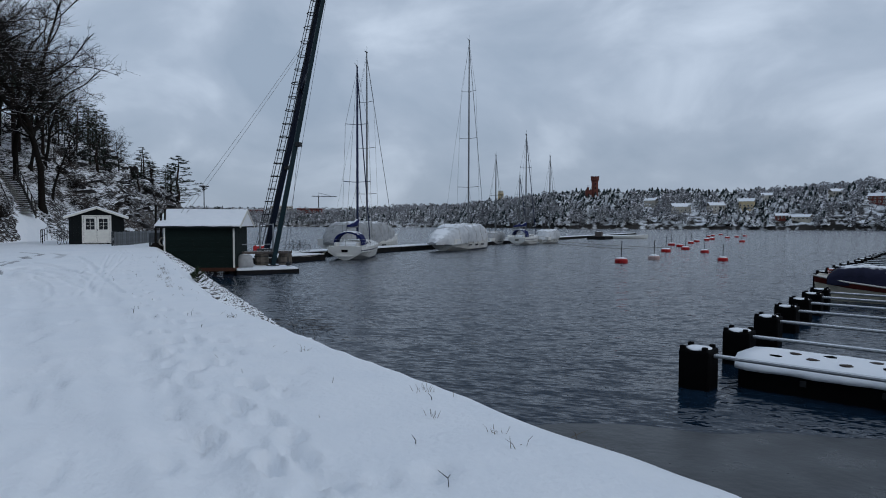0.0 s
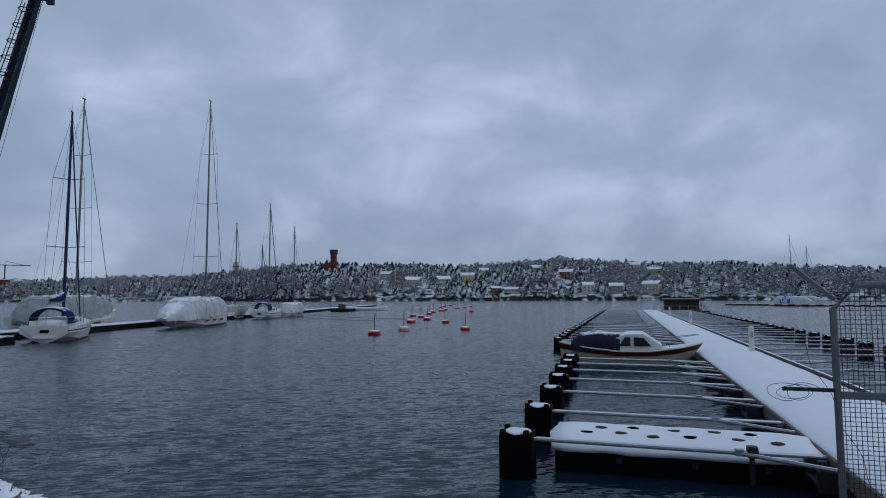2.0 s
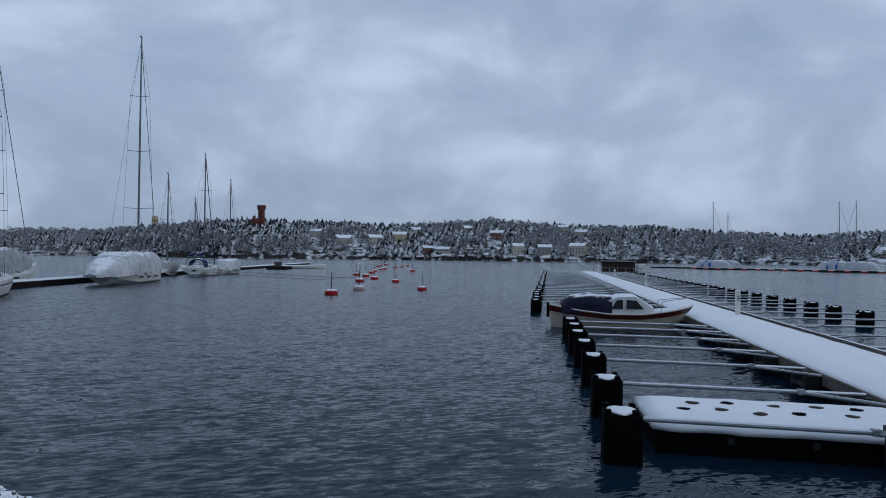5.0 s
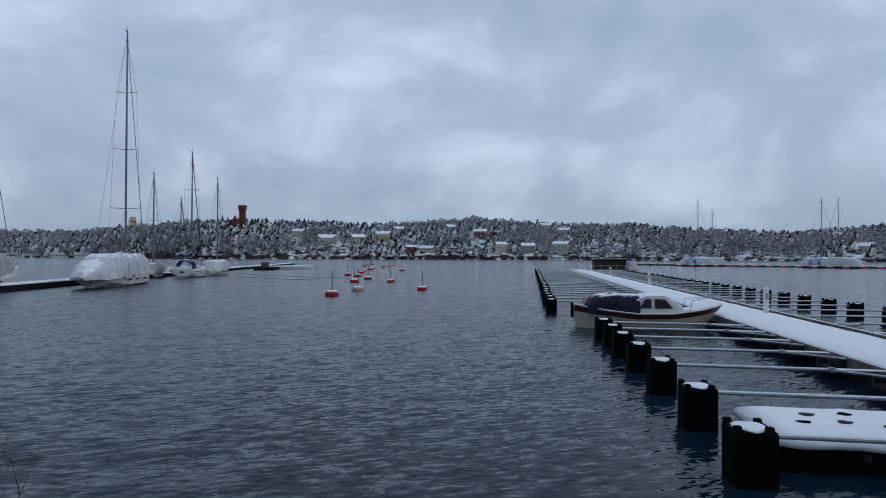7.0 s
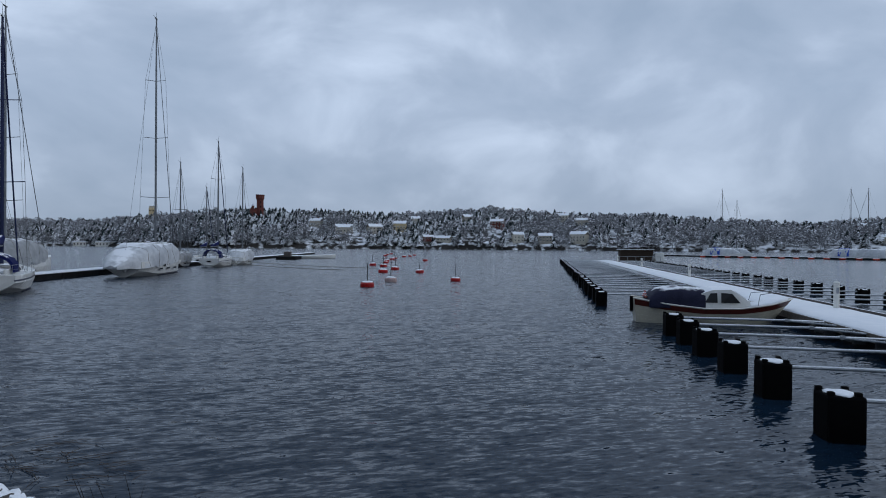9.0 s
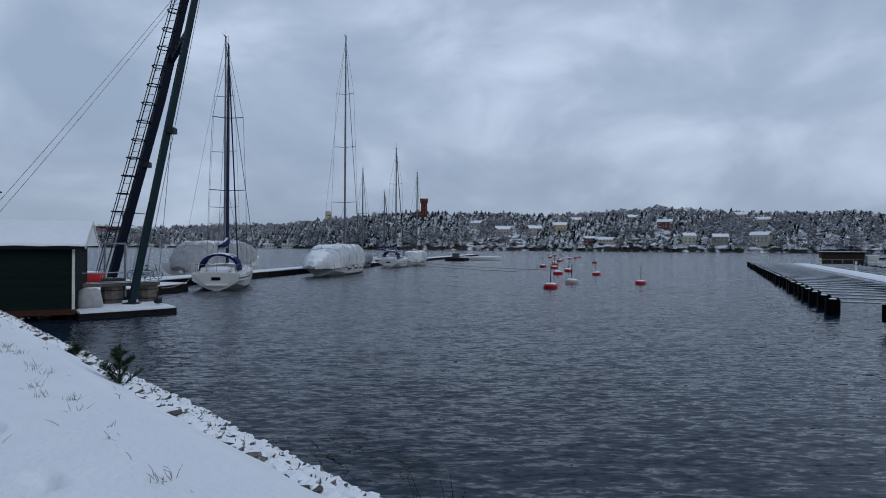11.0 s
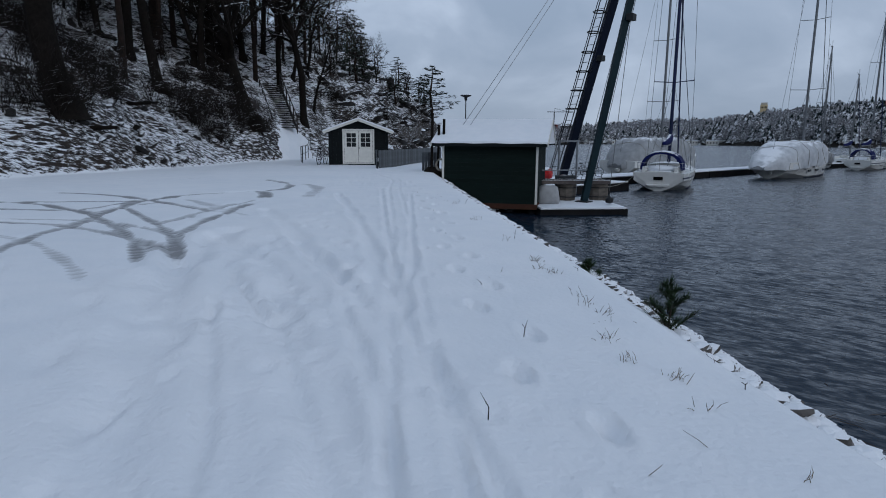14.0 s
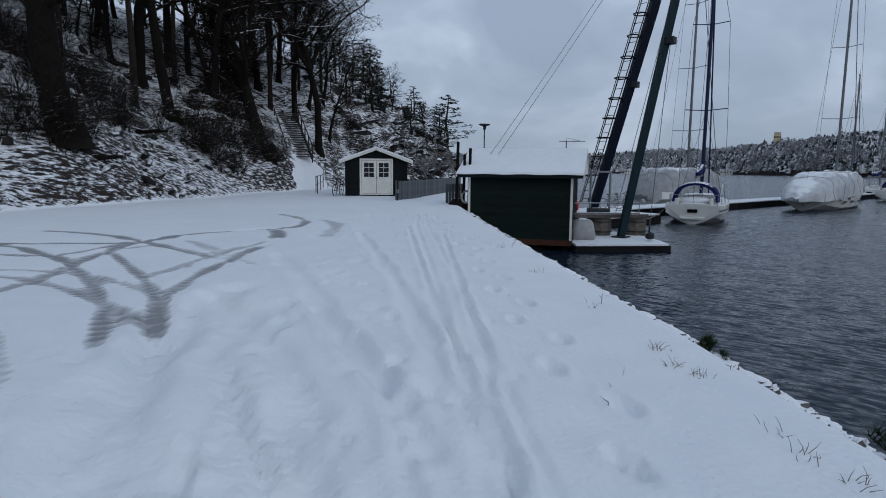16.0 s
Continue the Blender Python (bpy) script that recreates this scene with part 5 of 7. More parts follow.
# ---- buoys ----
def buoy(size, material, label):
    g = thing("mooring_buoy", label, "buoy", group="mooring buoys in the bay")
    part("float", Shape().lathe([(0.36, -0.35), (0.5, -0.28), (0.52, 0.22), (0.44, 0.34), (0.1, 0.36)], 18), material, g, smooth=False)
    part("snow_cap", Shape().lathe([(0.44, 0.335), (0.41, 0.39), (0.26, 0.43), (0.06, 0.45)], 14), M_SNOW, g, "white snow cap")
    part("pole", Shape().tube([(0, 0, 0.3), (0.02, 0, 1.65)], 0.035, 6), M_STEELDARK, g)
    part("ring", Shape().tube([(0.02 + 0.07 * math.cos(t), 0, 1.7 + 0.07 * math.sin(t)) for t in [j * math.pi / 6 for j in range(13)]], 0.015, 4), M_STEELDARK, g)
    return g


b_red = buoy(1, M_RED, "red cylindrical mooring buoy with a pole and snow cap")
b_red.matrix_basis = pose(-3.5, 55.4, 0)
b_pale = buoy(1, mat("faded_pink_plastic", (0.50, 0.36, 0.34), 0.5, snow=0.3), "faded pale mooring buoy with a pole and snow cap")
b_pale.matrix_basis = pose(-0.7, 61.6, 0)
for bx, by, bk in ((5.0, 61.5, 0.85), (5.4, 78.1, 0.9), (4.1, 87, 1.0), (1.3, 78.9, 1.05), (3.5, 103.4, 1), (7.4, 115.4, 1), (4.3, 98, 1), (12.9, 141, 1.1), (9.6, 128, 1), (17.8, 130.3, 1), (15, 150, 1.1), (21, 170, 1.1), (18.5, 186, 1.1), (25, 182, 1.1), (22, 205, 1.1), (30, 200, 1.1), (27, 226, 1.2)):
    ob = copy_thing(b_red, pose(bx, by, 0, random.uniform(-4, 4), random.uniform(-4, 4), random.uniform(0, 90)) @ Matrix.Scale(bk, 4))


# ---- launch in its berth ----
launch = thing("motor_launch", "cream clinker launch with mahogany sheer, navy cover and snowy foredeck", "motor boat")
launch.matrix_basis = pose(*dock(-0.82, 18.6), 0, 0, P_TURN - 90) @ Matrix.Scale(1.09, 4)


def launch_point(t, k, out=0.0):
    """Hull surface: t from stern to stem, k from keel line to sheer."""
    half = lerp_table(t, [(0, 0.50), (0.08, 0.72), (0.2, 0.90), (0.42, 1.05), (0.62, 1.0), (0.8, 0.72), (0.92, 0.36), (1, 0.02)])
    sheer = lerp_table(t, [(0, 0.90), (0.2, 0.72), (0.42, 0.60), (0.65, 0.62), (0.85, 0.76), (1, 0.94)])
    return half * (0.50 + 0.50 * k ** 0.55) + out, 5.65 * t - 1.0 * t ** 4 * (1 - k) + 0.12 * (1 - t) ** 3 * (1 - k), -0.30 + (sheer + 0.30) * k


STATIONS = [i / 22 for i in range(23)]


def launch_band(k0, k1, out):
    return [[launch_point(t, k0, out), launch_point(t, k1, out), launch_point(t, k1, -0.03), launch_point(t, k0, -0.03)] for t in STATIONS]


def mirrored(rows, sx):
    return [[(sx * x, y, z) for x, y, z in r] for r in rows]


rows = [[launch_point(t, k) for k in (1, 0.8, 0.6, 0.4, 0.2, 0.02)] for t in STATIONS]
lh = part("hull", Shape().loft([[(-x, y, z) for x, y, z in r] + r[::-1] for r in rows]), M_CREAM, launch)
for sx in (-1, 1):
    part("sheer_strake", Shape().loft(mirrored(launch_band(0.80, 0.98, 0.018), sx)), M_MAHOG, lh, "dark mahogany sheer strake")
    part("rub_rail", Shape().tube([(sx * (p[0] + 0.02), p[1], p[2] + 0.02) for p in (launch_point(t, 1) for t in STATIONS)], 0.028, 5), M_WHITE, lh)
    for k in (0.36, 0.48, 0.60, 0.71):
        part("plank_lap", Shape().loft(mirrored(launch_band(k, k + 0.025, 0.012), sx)), M_CREAM, lh)
part("cabin", Shape().loft([[(-w, y, 0.58), (-w * 0.93, y + s_, z), (-w * 0.6, y + s_, z + 0.06), (w * 0.6, y + s_, z + 0.06), (w * 0.93, y + s_, z), (w, y, 0.58)] for y, w, z, s_ in ((2.35, 0.86, 1.12, -0.10), (2.7, 0.86, 1.28, 0), (3.35, 0.78, 1.30, 0), (4.05, 0.62, 0.84, 0))]), M_GELSNOW, launch)
for sx in (-1, 1):
    part("side_window", Shape().add([(sx * 0.855, 2.42, 0.82), (sx * 0.875, 2.85, 0.82), (sx * 0.83, 2.85, 1.18), (sx * 0.82, 2.62, 1.16)], [(0, 1, 2, 3)]).add([(sx * 0.875, 2.98, 0.82), (sx * 0.82, 3.65, 0.82), (sx * 0.82, 3.36, 1.16), (sx * 0.83, 2.98, 1.18)], [(0, 1, 2, 3)]), M_GLASS, launch)
part("windscreen", Shape().add([(-0.55, 3.50, 1.25), (0.55, 3.50, 1.25), (0.5, 3.92, 0.97), (-0.5, 3.92, 0.97)], [(0, 1, 2, 3)]), M_GLASS, launch)
cov = []
for i in range(13):
    t = i / 12
    y = 0.50 + 1.95 * t
    top = lerp_table(t, [(0, 0.98), (0.14, 1.26), (0.5, 1.40), (0.75, 1.33), (1, 1.31)])
    cov.append([(0.92 * math.copysign(abs(math.cos(a)) ** 0.5, math.cos(a)) * (0.98 + 0.03 * math.sin(i * 2)), y, 0.62 + (top - 0.62) * math.sin(a) ** 0.6 + 0.03 * noise.noise((i, a * 3, 0))) for a in [math.pi * j / 12 for j in range(13)]])
cs = Shape()
cs.loft(cov, cap=False, closed=False)
cs.loft([[(x * 0.98, y, z - 0.02) for x, y, z in r][::-1] for r in cov], cap=False, closed=False)
cs.add(cov[0], [tuple(range(13))])
part("cockpit_cover", cs, mat("dark_navy_cover", (0.006, 0.008, 0.032), 0.75, scale=6, bump=0.5, snow=0.10, patch=2.2), launch, "navy cockpit cover under snow", smooth=True)
part("foredeck_snow", Shape().loft([[(-w, y, z), (-w * 0.6, y, z + 0.07), (0, y, z + 0.10), (w * 0.6, y, z + 0.07), (w, y, z), (0, y, z - 0.05)] for w, y, z in ((p[0] * 0.92, p[1] - 0.06, p[2]) for p in (launch_point(t, 1) for t in (0.70, 0.78, 0.86, 0.93, 0.985)))]), M_SNOW, launch, "white snow", smooth=True)
part("bow_rail", Shape().tube([(-0.6, 4.3, 0.68), (-0.52, 4.4, 1.12), (-0.2, 5.3, 1.25), (0, 5.5, 1.27), (0.2, 5.3, 1.25), (0.52, 4.4, 1.12), (0.6, 4.3, 0.68)], 0.016, 5), M_GALV, launch)
part("stern_post", Shape().box(-0.05, 0.05, -0.10, 0.02, 0.35, 0.95), M_BLACK, launch, "black stern fender", bevel=0.02)
part("bow_fender", Shape().lathe([(0.03, -0.2), (0.1, -0.12), (0.1, 0.12), (0.03, 0.2)], 10, (-1.0, 3.4, 0.55)), M_GEL, launch)
part("orange_rope", Shape().tube([(0.3 * math.sin(i * 1.9), 0.45 + 0.05 * math.sin(i * 2.3), 0.92 + 0.03 * i) for i in range(9)], 0.03, 5), M_ORANGE, launch, "orange rope bundle")

# ---- snow-covered raft between the first booms ----
raft = thing("float_raft", "long black float raft under thick footprint-marked snow", "raft", dock(0.85, 1.55), P_TURN)
part("float_body", Shape().box(0, 4.2, -0.85, 0.85, -0.35, 0.36), M_BLACK, raft, bevel=0.06)
rs = Shape()
rs.loft([[(x + (0.05 * math.sin(4 * v) if i in (0, 16) else 0), v * k, z + 0.025 * noise.noise((x * 2, v * 3, 0))) for v, z in ((-0.93, 0.36), (-0.96, 0.44), (-0.8, 0.53), (-0.4, 0.57), (0, 0.58), (0.4, 0.57), (0.8, 0.53), (0.96, 0.44), (0.93, 0.36))] for i, x, k in [(i, -0.08 + 4.3 * i / 16, 0.90 if i in (0, 16) else 1.0 + 0.03 * math.sin(i * 1.3)) for i in range(17)]])
part("snow", rs, M_SNOW, raft, "thick white snow", smooth=True)
for i in range(11):
    x, y = 0.45 + 0.32 * i + random.uniform(-0.08, 0.08), -0.30 + 0.55 * (i % 2) + random.uniform(-0.1, 0.1)
    part("cleat_hole", Shape().loft([[(x + r * (0.09 + 0.025 * math.sin(3 * t + i)) * math.cos(t), y + r * (0.065 + 0.02 * math.cos(2 * t + i)) * math.sin(t), z) for t in [j * math.pi / 6 for j in range(12)]] for r, z in ((1, 0.53), (1.1, 0.590), (0.55, 0.600))]), M_RUST if i % 3 else M_BLACK, raft)
for x in (1.1, 2.3, 3.4):
    part("fixing", Shape().box(x - 0.05, x + 0.05, -0.91, -0.85, 0.2, 0.3), M_STEELDARK, raft, bevel=0.01)
part("bracket", Shape().box(3.02, 3.18, -1.38, -1.22, 0.54, 0.72).box(3.06, 3.14, -1.27, -1.19, 0.1, 0.54), M_STEELDARK, raft, bevel=0.03)

# ---- wire-mesh gate at the pontoon's root ----
gate = thing("mesh_gate", "grey steel gate frame with wire mesh and barbed wire", "gate", (0.75, 11.34, 0), P_TURN)
part("post", Shape().tube([(0, 0, 0.0), (0, 0, 2.90), (0.24, 0, 3.16), (2.25, 0, 3.16)], 0.038, 8), M_GATE, gate)
part("far_post", Shape().tube([(1.15, 0, 0.4), (1.15, 0, 3.16)], 0.034, 8).tube([(2.25, 0, 0.4), (2.25, 0, 3.16)], 0.034, 8), M_GATE, gate)
part("mid_rail", Shape().box(0.03, 2.25, -0.03, 0.03, 1.92, 2.0), M_GATE, gate, bevel=0.008)
part("low_rail", Shape().box(0.03, 2.25, -0.03, 0.03, 0.72, 0.80), M_GATE, gate, bevel=0.008)
for i in range(44):
    x = 0.06 + i * 0.05
    part("mesh_wire", Shape().box(x - 0.003, x + 0.003, -0.006, 0.0, 0.45, 2.94 if x < 0.12 else 3.12), M_RUST, gate)
for i in range(53):
    z = 0.48 + i * 0.05
    part("mesh_wire", Shape().box(0.02, 2.24, 0.0, 0.006, z - 0.003, z + 0.003), M_RUST, gate)
part("arm", Shape().beam((0.02, 0, 3.00), (-0.36, 0.20, 3.40), 0.06, 0.045), M_GATE, gate)
part("side_bar", Shape().box(-0.54, 0.0, -0.02, 0.02, 1.99, 2.03), M_STEELDARK, gate)
part("barbed_wire", Shape().tube([(-0.30 + 0.17 * math.cos(i * 0.3) - 0.004 * i, 0.10 * math.sin(i * 0.4), 1.98 + 0.09 * math.sin(i * 0.3)) for i in range(60)], 0.0035, 4), M_WIRE, gate)
part("barbed_wire", Shape().tube([(-0.4 + 0.02 * i, 0.05 * math.sin(i), 2.75 - 0.05 * i + 0.06 * math.sin(i * 0.5)) for i in range(36)], 0.004, 4), M_WIRE, gate)
part("razor_coil", Shape().tube([(0.7 + 0.055 * i, 0.16 * math.sin(i * 0.62), 3.30 + 0.15 * math.cos(i * 0.62)) for i in range(30)], 0.004, 4), M_WIRE, gate)
gang = thing("gangway", "grey steel and timber gangway under snow at the gate", "gangway", dock(5.2, -9.4), P_TURN)
part("deck", Shape().loft([[(0, y, z), (2.5, y, z), (2.5, y, z - 0.14), (0, y, z - 0.14)] for y, z in ((0, 1.66), (6.9, 0.60))]), M_WOODSNOW, gang)
part("side_plank", Shape().beam((0.1, 2.4, 1.42), (0.1, 6.9, 0.70), 0.06, 0.30).beam((2.4, 2.4, 1.42), (2.4, 6.9, 0.70), 0.06, 0.30), M_WOODGREY, gang)

# ---- hut and boat at the pontoon's end ----
hut = thing("pontoon_hut", "brown boarded hut at the end of the pontoon", "hut", dock(9.0, 108.0), P_TURN)
part("float", Shape().box(-0.5, 7.5, -0.5, 4.0, -0.3, 0.55), M_CONCRETE, hut, bevel=0.05)
part("wall", Shape().box(0, 5.8, 0, 3.4, 0.55, 2.45), M_HUT, hut)
part("roof", Shape().box(-0.3, 6.1, -0.3, 3.7, 2.45, 2.62), M_HUT, hut, bevel=0.03)
part("roof_snow", Shape().box(-0.25, 6.05, -0.25, 3.65, 2.62, 2.70), M_SNOW, hut, bevel=0.03)
for i in range(12):
    part("board", Shape().box(i * 0.48 + 0.02, i * 0.48 + 0.46, -0.03, 0, 0.57, 2.44), M_HUT, hut)
cab = thing("cabin_boat", "small white cabin boat moored by the hut", "motor boat", dock(16.2, 108.0), P_TURN)
part("hull", Shape().loft(hull_rings(6.0, 2.2, 0.9)), M_GEL, cab)
part("cabin", Shape().box(-0.8, 0.8, 1.6, 3.4, 0.9, 2.1), M_GELSNOW, cab, bevel=0.08)
part("window", Shape().box(-0.82, 0.82, 1.8, 3.2, 1.4, 1.85), M_GLASS, cab)
rail_ = thing("end_railing", "grey steel railing at the pontoon end", "railing", dock(7.0, 104), P_TURN)
for i in range(7):
    part("post", Shape().tube([(1.4 * i, 0, 0.4), (1.4 * i, 0, 1.5)], 0.05, 6), M_GALV, rail_)
part("top_rail", Shape().tube([(0, 0, 1.45), (8.4, 0, 1.45)], 0.04, 6), M_GALV, rail_)

# ---- red boom and the moored boats beyond it ----
boom = thing("floating_boom", "floating boom with a row of red floats and snow on top", "floating boom", (0, 0, 0))
A0, A1 = Vector((116, 196, 0)), Vector((190, 64, 0))
part("walkway", Shape().beam(A0 + Vector((0, 0, 0.35)), A1 + Vector((0, 0, 0.35)), 1.2, 0.5), M_CONCRETE, boom)
part("snow", Shape().beam(A0 + Vector((0, 0, 0.66)), A1 + Vector((0, 0, 0.66)), 1.15, 0.12), M_SNOW, boom)
bdir = (A1 - A0).normalized()
bn_ = Vector((-bdir.y, bdir.x, 0))
if bn_.dot(Vector((-1, -1, 0))) < 0:
    bn_ = -bn_
for i in range(34):
    p = along(A0, A1, 0.10 + 0.026 * i) + bn_ * 0.8
    part("red_float", Shape().tube([p + Vector((0, 0, 0.25)) - bdir * 0.75, p + Vector((0, 0, 0.25)) + bdir * 0.75], 0.30, 8), M_ORANGE, boom, "red plastic float")
for k, l_, mh, blue in ((0.09, 12, 22, 1), (0.12, 9, 18.5, 0), (0.33, 11, 20, 1), (0.43, 11, 20, 0), (0.70, 11, 19, 0), (0.86, 10, 15, 1)):
    p = along(A0, A1, k) - bn_ * (7.4 if l_ == 9 else 3.2)
    ya_ = covered_yacht((p.x, p.y, 0), math.degrees(math.atan2(-bdir.x, bdir.y)) + (0 if k != 0.43 else 180), l_, 3.4, 1.1, mh, l_ * 0.5, 3.1, "moored yacht with blue and white cover beyond the red boom", M_TARP, spreads=(0.45, 0.75), tail=0.2)
    if blue:
        part("blue_cover", Shape().loft([[(1.72 * math.cos(a) * 1.04, y, 0.95 + 2.3 * max(0, math.sin(a)) ** 0.6) for a in [math.pi * j / 10 for j in range(11)]] for y in (l_ * 0.25, l_ * 0.50)], cap=False, closed=False), M_BLUE, ya_, "blue tarpaulin")


# ---- far shore buildings ----
def villa(bearing, rise, w, d, h, wall, label):
    at = far_spot(bearing, rise)
    g = thing("far_house", label, "house", at, bearing - 90 + random.uniform(-25, 25), "houses on the far shore")
    part("wall", Shape().box(-w / 2, w / 2, -d / 2, d / 2, -3, h), wall, g)
    ro = part("roof", Shape().loft([[(x, -d / 2 - 0.5, h - 0.1), (x, 0, h + d * 0.30), (x, d / 2 + 0.5, h - 0.1)] for x in (-w / 2 - 0.5, w / 2 + 0.5)]), M_WOODGREY, g)
    part("roof_snow", Shape().loft([[(x, -d / 2 - 0.6, h), (x, 0, h + d * 0.30 + 0.35), (x, d / 2 + 0.6, h), (x, 0, h + d * 0.30 + 0.05)] for x in (-w / 2 - 0.55, w / 2 + 0.55)]), M_SNOW, ro)
    part("chimney", Shape().box(w * 0.15, w * 0.15 + 0.8, -0.4, 0.4, h, h + d * 0.3 + 1.2), M_BRICK, ro)
    for row in range(max(1, int(h // 3))):
        for i in range(max(2, int(w // 3))):
            x = -w / 2 + (i + 0.5) * w / max(2, int(w // 3))
            win = part("window", Shape().box(x - 0.75, x + 0.75, -d / 2 - 0.12, -d / 2, 0.9 + 2.8 * row, 2.4 + 2.8 * row), M_WHITE, g)
            part("pane", Shape().box(x - 0.58, x + 0.58, -d / 2 - 0.16, -d / 2 - 0.12, 1.07 + 2.8 * row, 2.23 + 2.8 * row), M_GLASS, win)
    return g


for bearing, rise, w, d, h, wall in VILLAS:
    villa(bearing, rise, w, d, h, wall, "distant snow-roofed villa among trees on the far shore")

tx, ty = far_place(92.45, 640)
tower = thing("brick_tower", "tall red brick tower with a flared top above the trees", "tower", (tx, ty, 25), 10)
part("shaft", Shape().lathe([(3.6, 0), (3.3, 22.5), (3.5, 23.2), (4.2, 24.6), (4.2, 27.4), (3.7, 27.4), (3.7, 26.8), (0.1, 26.8)], 10), M_BRICK, tower)
for i in range(10):
    a = i * 0.628 + 0.31
    part("merlon", Shape().box(-0.7, 0.7, -0.3, 0.3, 27.4, 28.3, pose(3.9 * math.cos(a), 3.9 * math.sin(a), 0, 0, 0, math.degrees(a) + 90)), M_BRICK, tower)
for i in range(4):
    part("window", Shape().box(-0.5, 0.5, -3.8, -3.2, 6 + 4.5 * i, 8 + 4.5 * i), M_GLASS, tower)
wing = part("stair_wing", Shape().box(-9.5, -3, -3.2, 3.2, -4, 14), M_BRICK, tower)
part("turret", Shape().lathe([(1.3, 13), (1.3, 17), (0.1, 19.5)], 8, (-7, -1, 0)), M_BRICK, wing)
part("turret_snow", Shape().lathe([(1.4, 17), (0.8, 18.4), (0.05, 19.8)], 8, (-7, -1, 0)), M_SNOW, wing)
tx, ty = far_place(101.2, 1000)
wt_ = thing("yellow_tower", "pale yellow rectangular tower rising over distant woods", "tower", (tx, ty, 18), 12)
part("shaft", Shape().box(-4.6, 4.6, -4.6, 4.6, 0, 38), M_YELLOW, wt_)
part("top_storey", Shape().box(-4.1, 4.1, -4.1, 4.1, 38, 41), M_PLASTER, wt_)
for i in range(5):
    part("window", Shape().box(-4.2 + i * 1.8, -3.1 + i * 1.8, -4.75, -4.6, 33, 35.5), M_GLASS, wt_)
for b_, r_, w, d, h in ((119.0, 850, 34, 14, 15), (121.5, 870, 30, 14, 18), (124.5, 860, 40, 14, 13), (117.2, 880, 22, 12, 12)):
    x, y = far_place(b_, r_)
    g = thing("apartment_block", "distant brown apartment block with a flat snowy roof", "building", (x, y, 10), b_ - 90, "apartment blocks far across the water")
    part("wall", Shape().box(-w / 2, w / 2, -d / 2, d / 2, -12, h), M_FALU if w > 32 else M_PLASTER, g)
    part("roof", Shape().box(-w / 2 - 0.4, w / 2 + 0.4, -d / 2 - 0.4, d / 2 + 0.4, h, h + 0.8), M_SNOW, g)
    for row in range(int(h // 3)):
        for i in range(int(w // 4)):
            part("window", Shape().box(-w / 2 + 1.2 + 4 * i, -w / 2 + 3.2 + 4 * i, -d / 2 - 0.2, -d / 2, 0.8 + 3 * row, 2.3 + 3 * row), M_GLASS, g)
x, y = far_place(118.2, 900)
tc_ = thing("tower_crane", "thin distant tower crane over the apartment blocks", "crane", (x, y, 10), 30)
part("mast", Shape().tube([(0, 0, 0), (0, 0, 34)], 0.7, 4), M_STEELDARK, tc_)
part("jib", Shape().beam((-10, 0, 34), (26, 0, 34), 0.8, 0.9), M_STEELDARK, tc_)
part("apex", Shape().tube([(0, 0, 34), (0, 0, 39), (18, 0, 34.5)], 0.25, 4), M_STEELDARK, tc_)
for b_, w in ((104.6, 20), (106.5, 12), (112.5, 16)):
    r_ = lerp_table(b_, FAR_R) + 2
    x, y = far_place(b_, r_)
    g = thing("far_boathouse", "low white waterside building on the far shore", "building", (x, y, 0.4), b_ - 90, "low buildings on the far waterline")
    part("wall", Shape().box(-w / 2, w / 2, -3, 3, -0.6, 4.2), M_WHITE, g)
    part("roof", Shape().box(-w / 2 - 0.5, w / 2 + 0.5, -3.5, 3.5, 4.2, 5.2), M_SNOW, g, bevel=0.2)
    for i in range(int(w // 3)):
        part("window", Shape().box(-w / 2 + 0.9 + 3 * i, -w / 2 + 2.1 + 3 * i, -3.1, -3.0, 1.4, 2.9), M_GLASS, g)


# ---- wooded slope ----
def hill_at(s, c, dz=0.0):
    x, y = shore(s, c)
    return x, y, ground_z(s, c) + dz


def branch(shape, twigs, p, d, length, r, level, rng, droop, dense=1.0):
    """One limb with its side limbs; the thin ones go to the twig mesh."""
    n = 5 if level < 2 else 3
    pts, rs = [p], [r]
    for i in range(n):
        d = (d + Vector((rng.uniform(-1, 1), rng.uniform(-1, 1), rng.uniform(-0.7, 0.8) - droop)) * (0.20 if level == 0 else 0.34)).normalized()
        p = p + d * (length / n)
        pts.append(p)
        rs.append(r * (1 - 0.80 * (i + 1) / n) + 0.004)
    (shape if level < 2 else twigs).tube(pts, rs, 7 if level == 0 else 5 if level == 1 else 3, cap=False)
    if level >= 3:
        return
    count = round((12, 8, 8)[level] * dense)
    for k in range(count):
        t = rng.uniform(0.30 if level == 0 else 0.2, 1.0)
        i = min(n - 1, int(t * n))
        q = pts[i] + (pts[i + 1] - pts[i]) * (t * n - i)
        side = Vector((rng.uniform(-1, 1), rng.uniform(-1, 1), rng.uniform(-0.15, 0.8)))
        e = (pts[i + 1] - pts[i]).normalized() * 0.45 + side.normalized() * 0.9
        branch(shape, twigs, q, e.normalized(), length * rng.uniform(0.34, 0.55) * (1.15 - 0.5 * t), max(0.012, rs[i] * 0.55), level + 1, rng, droop, dense)


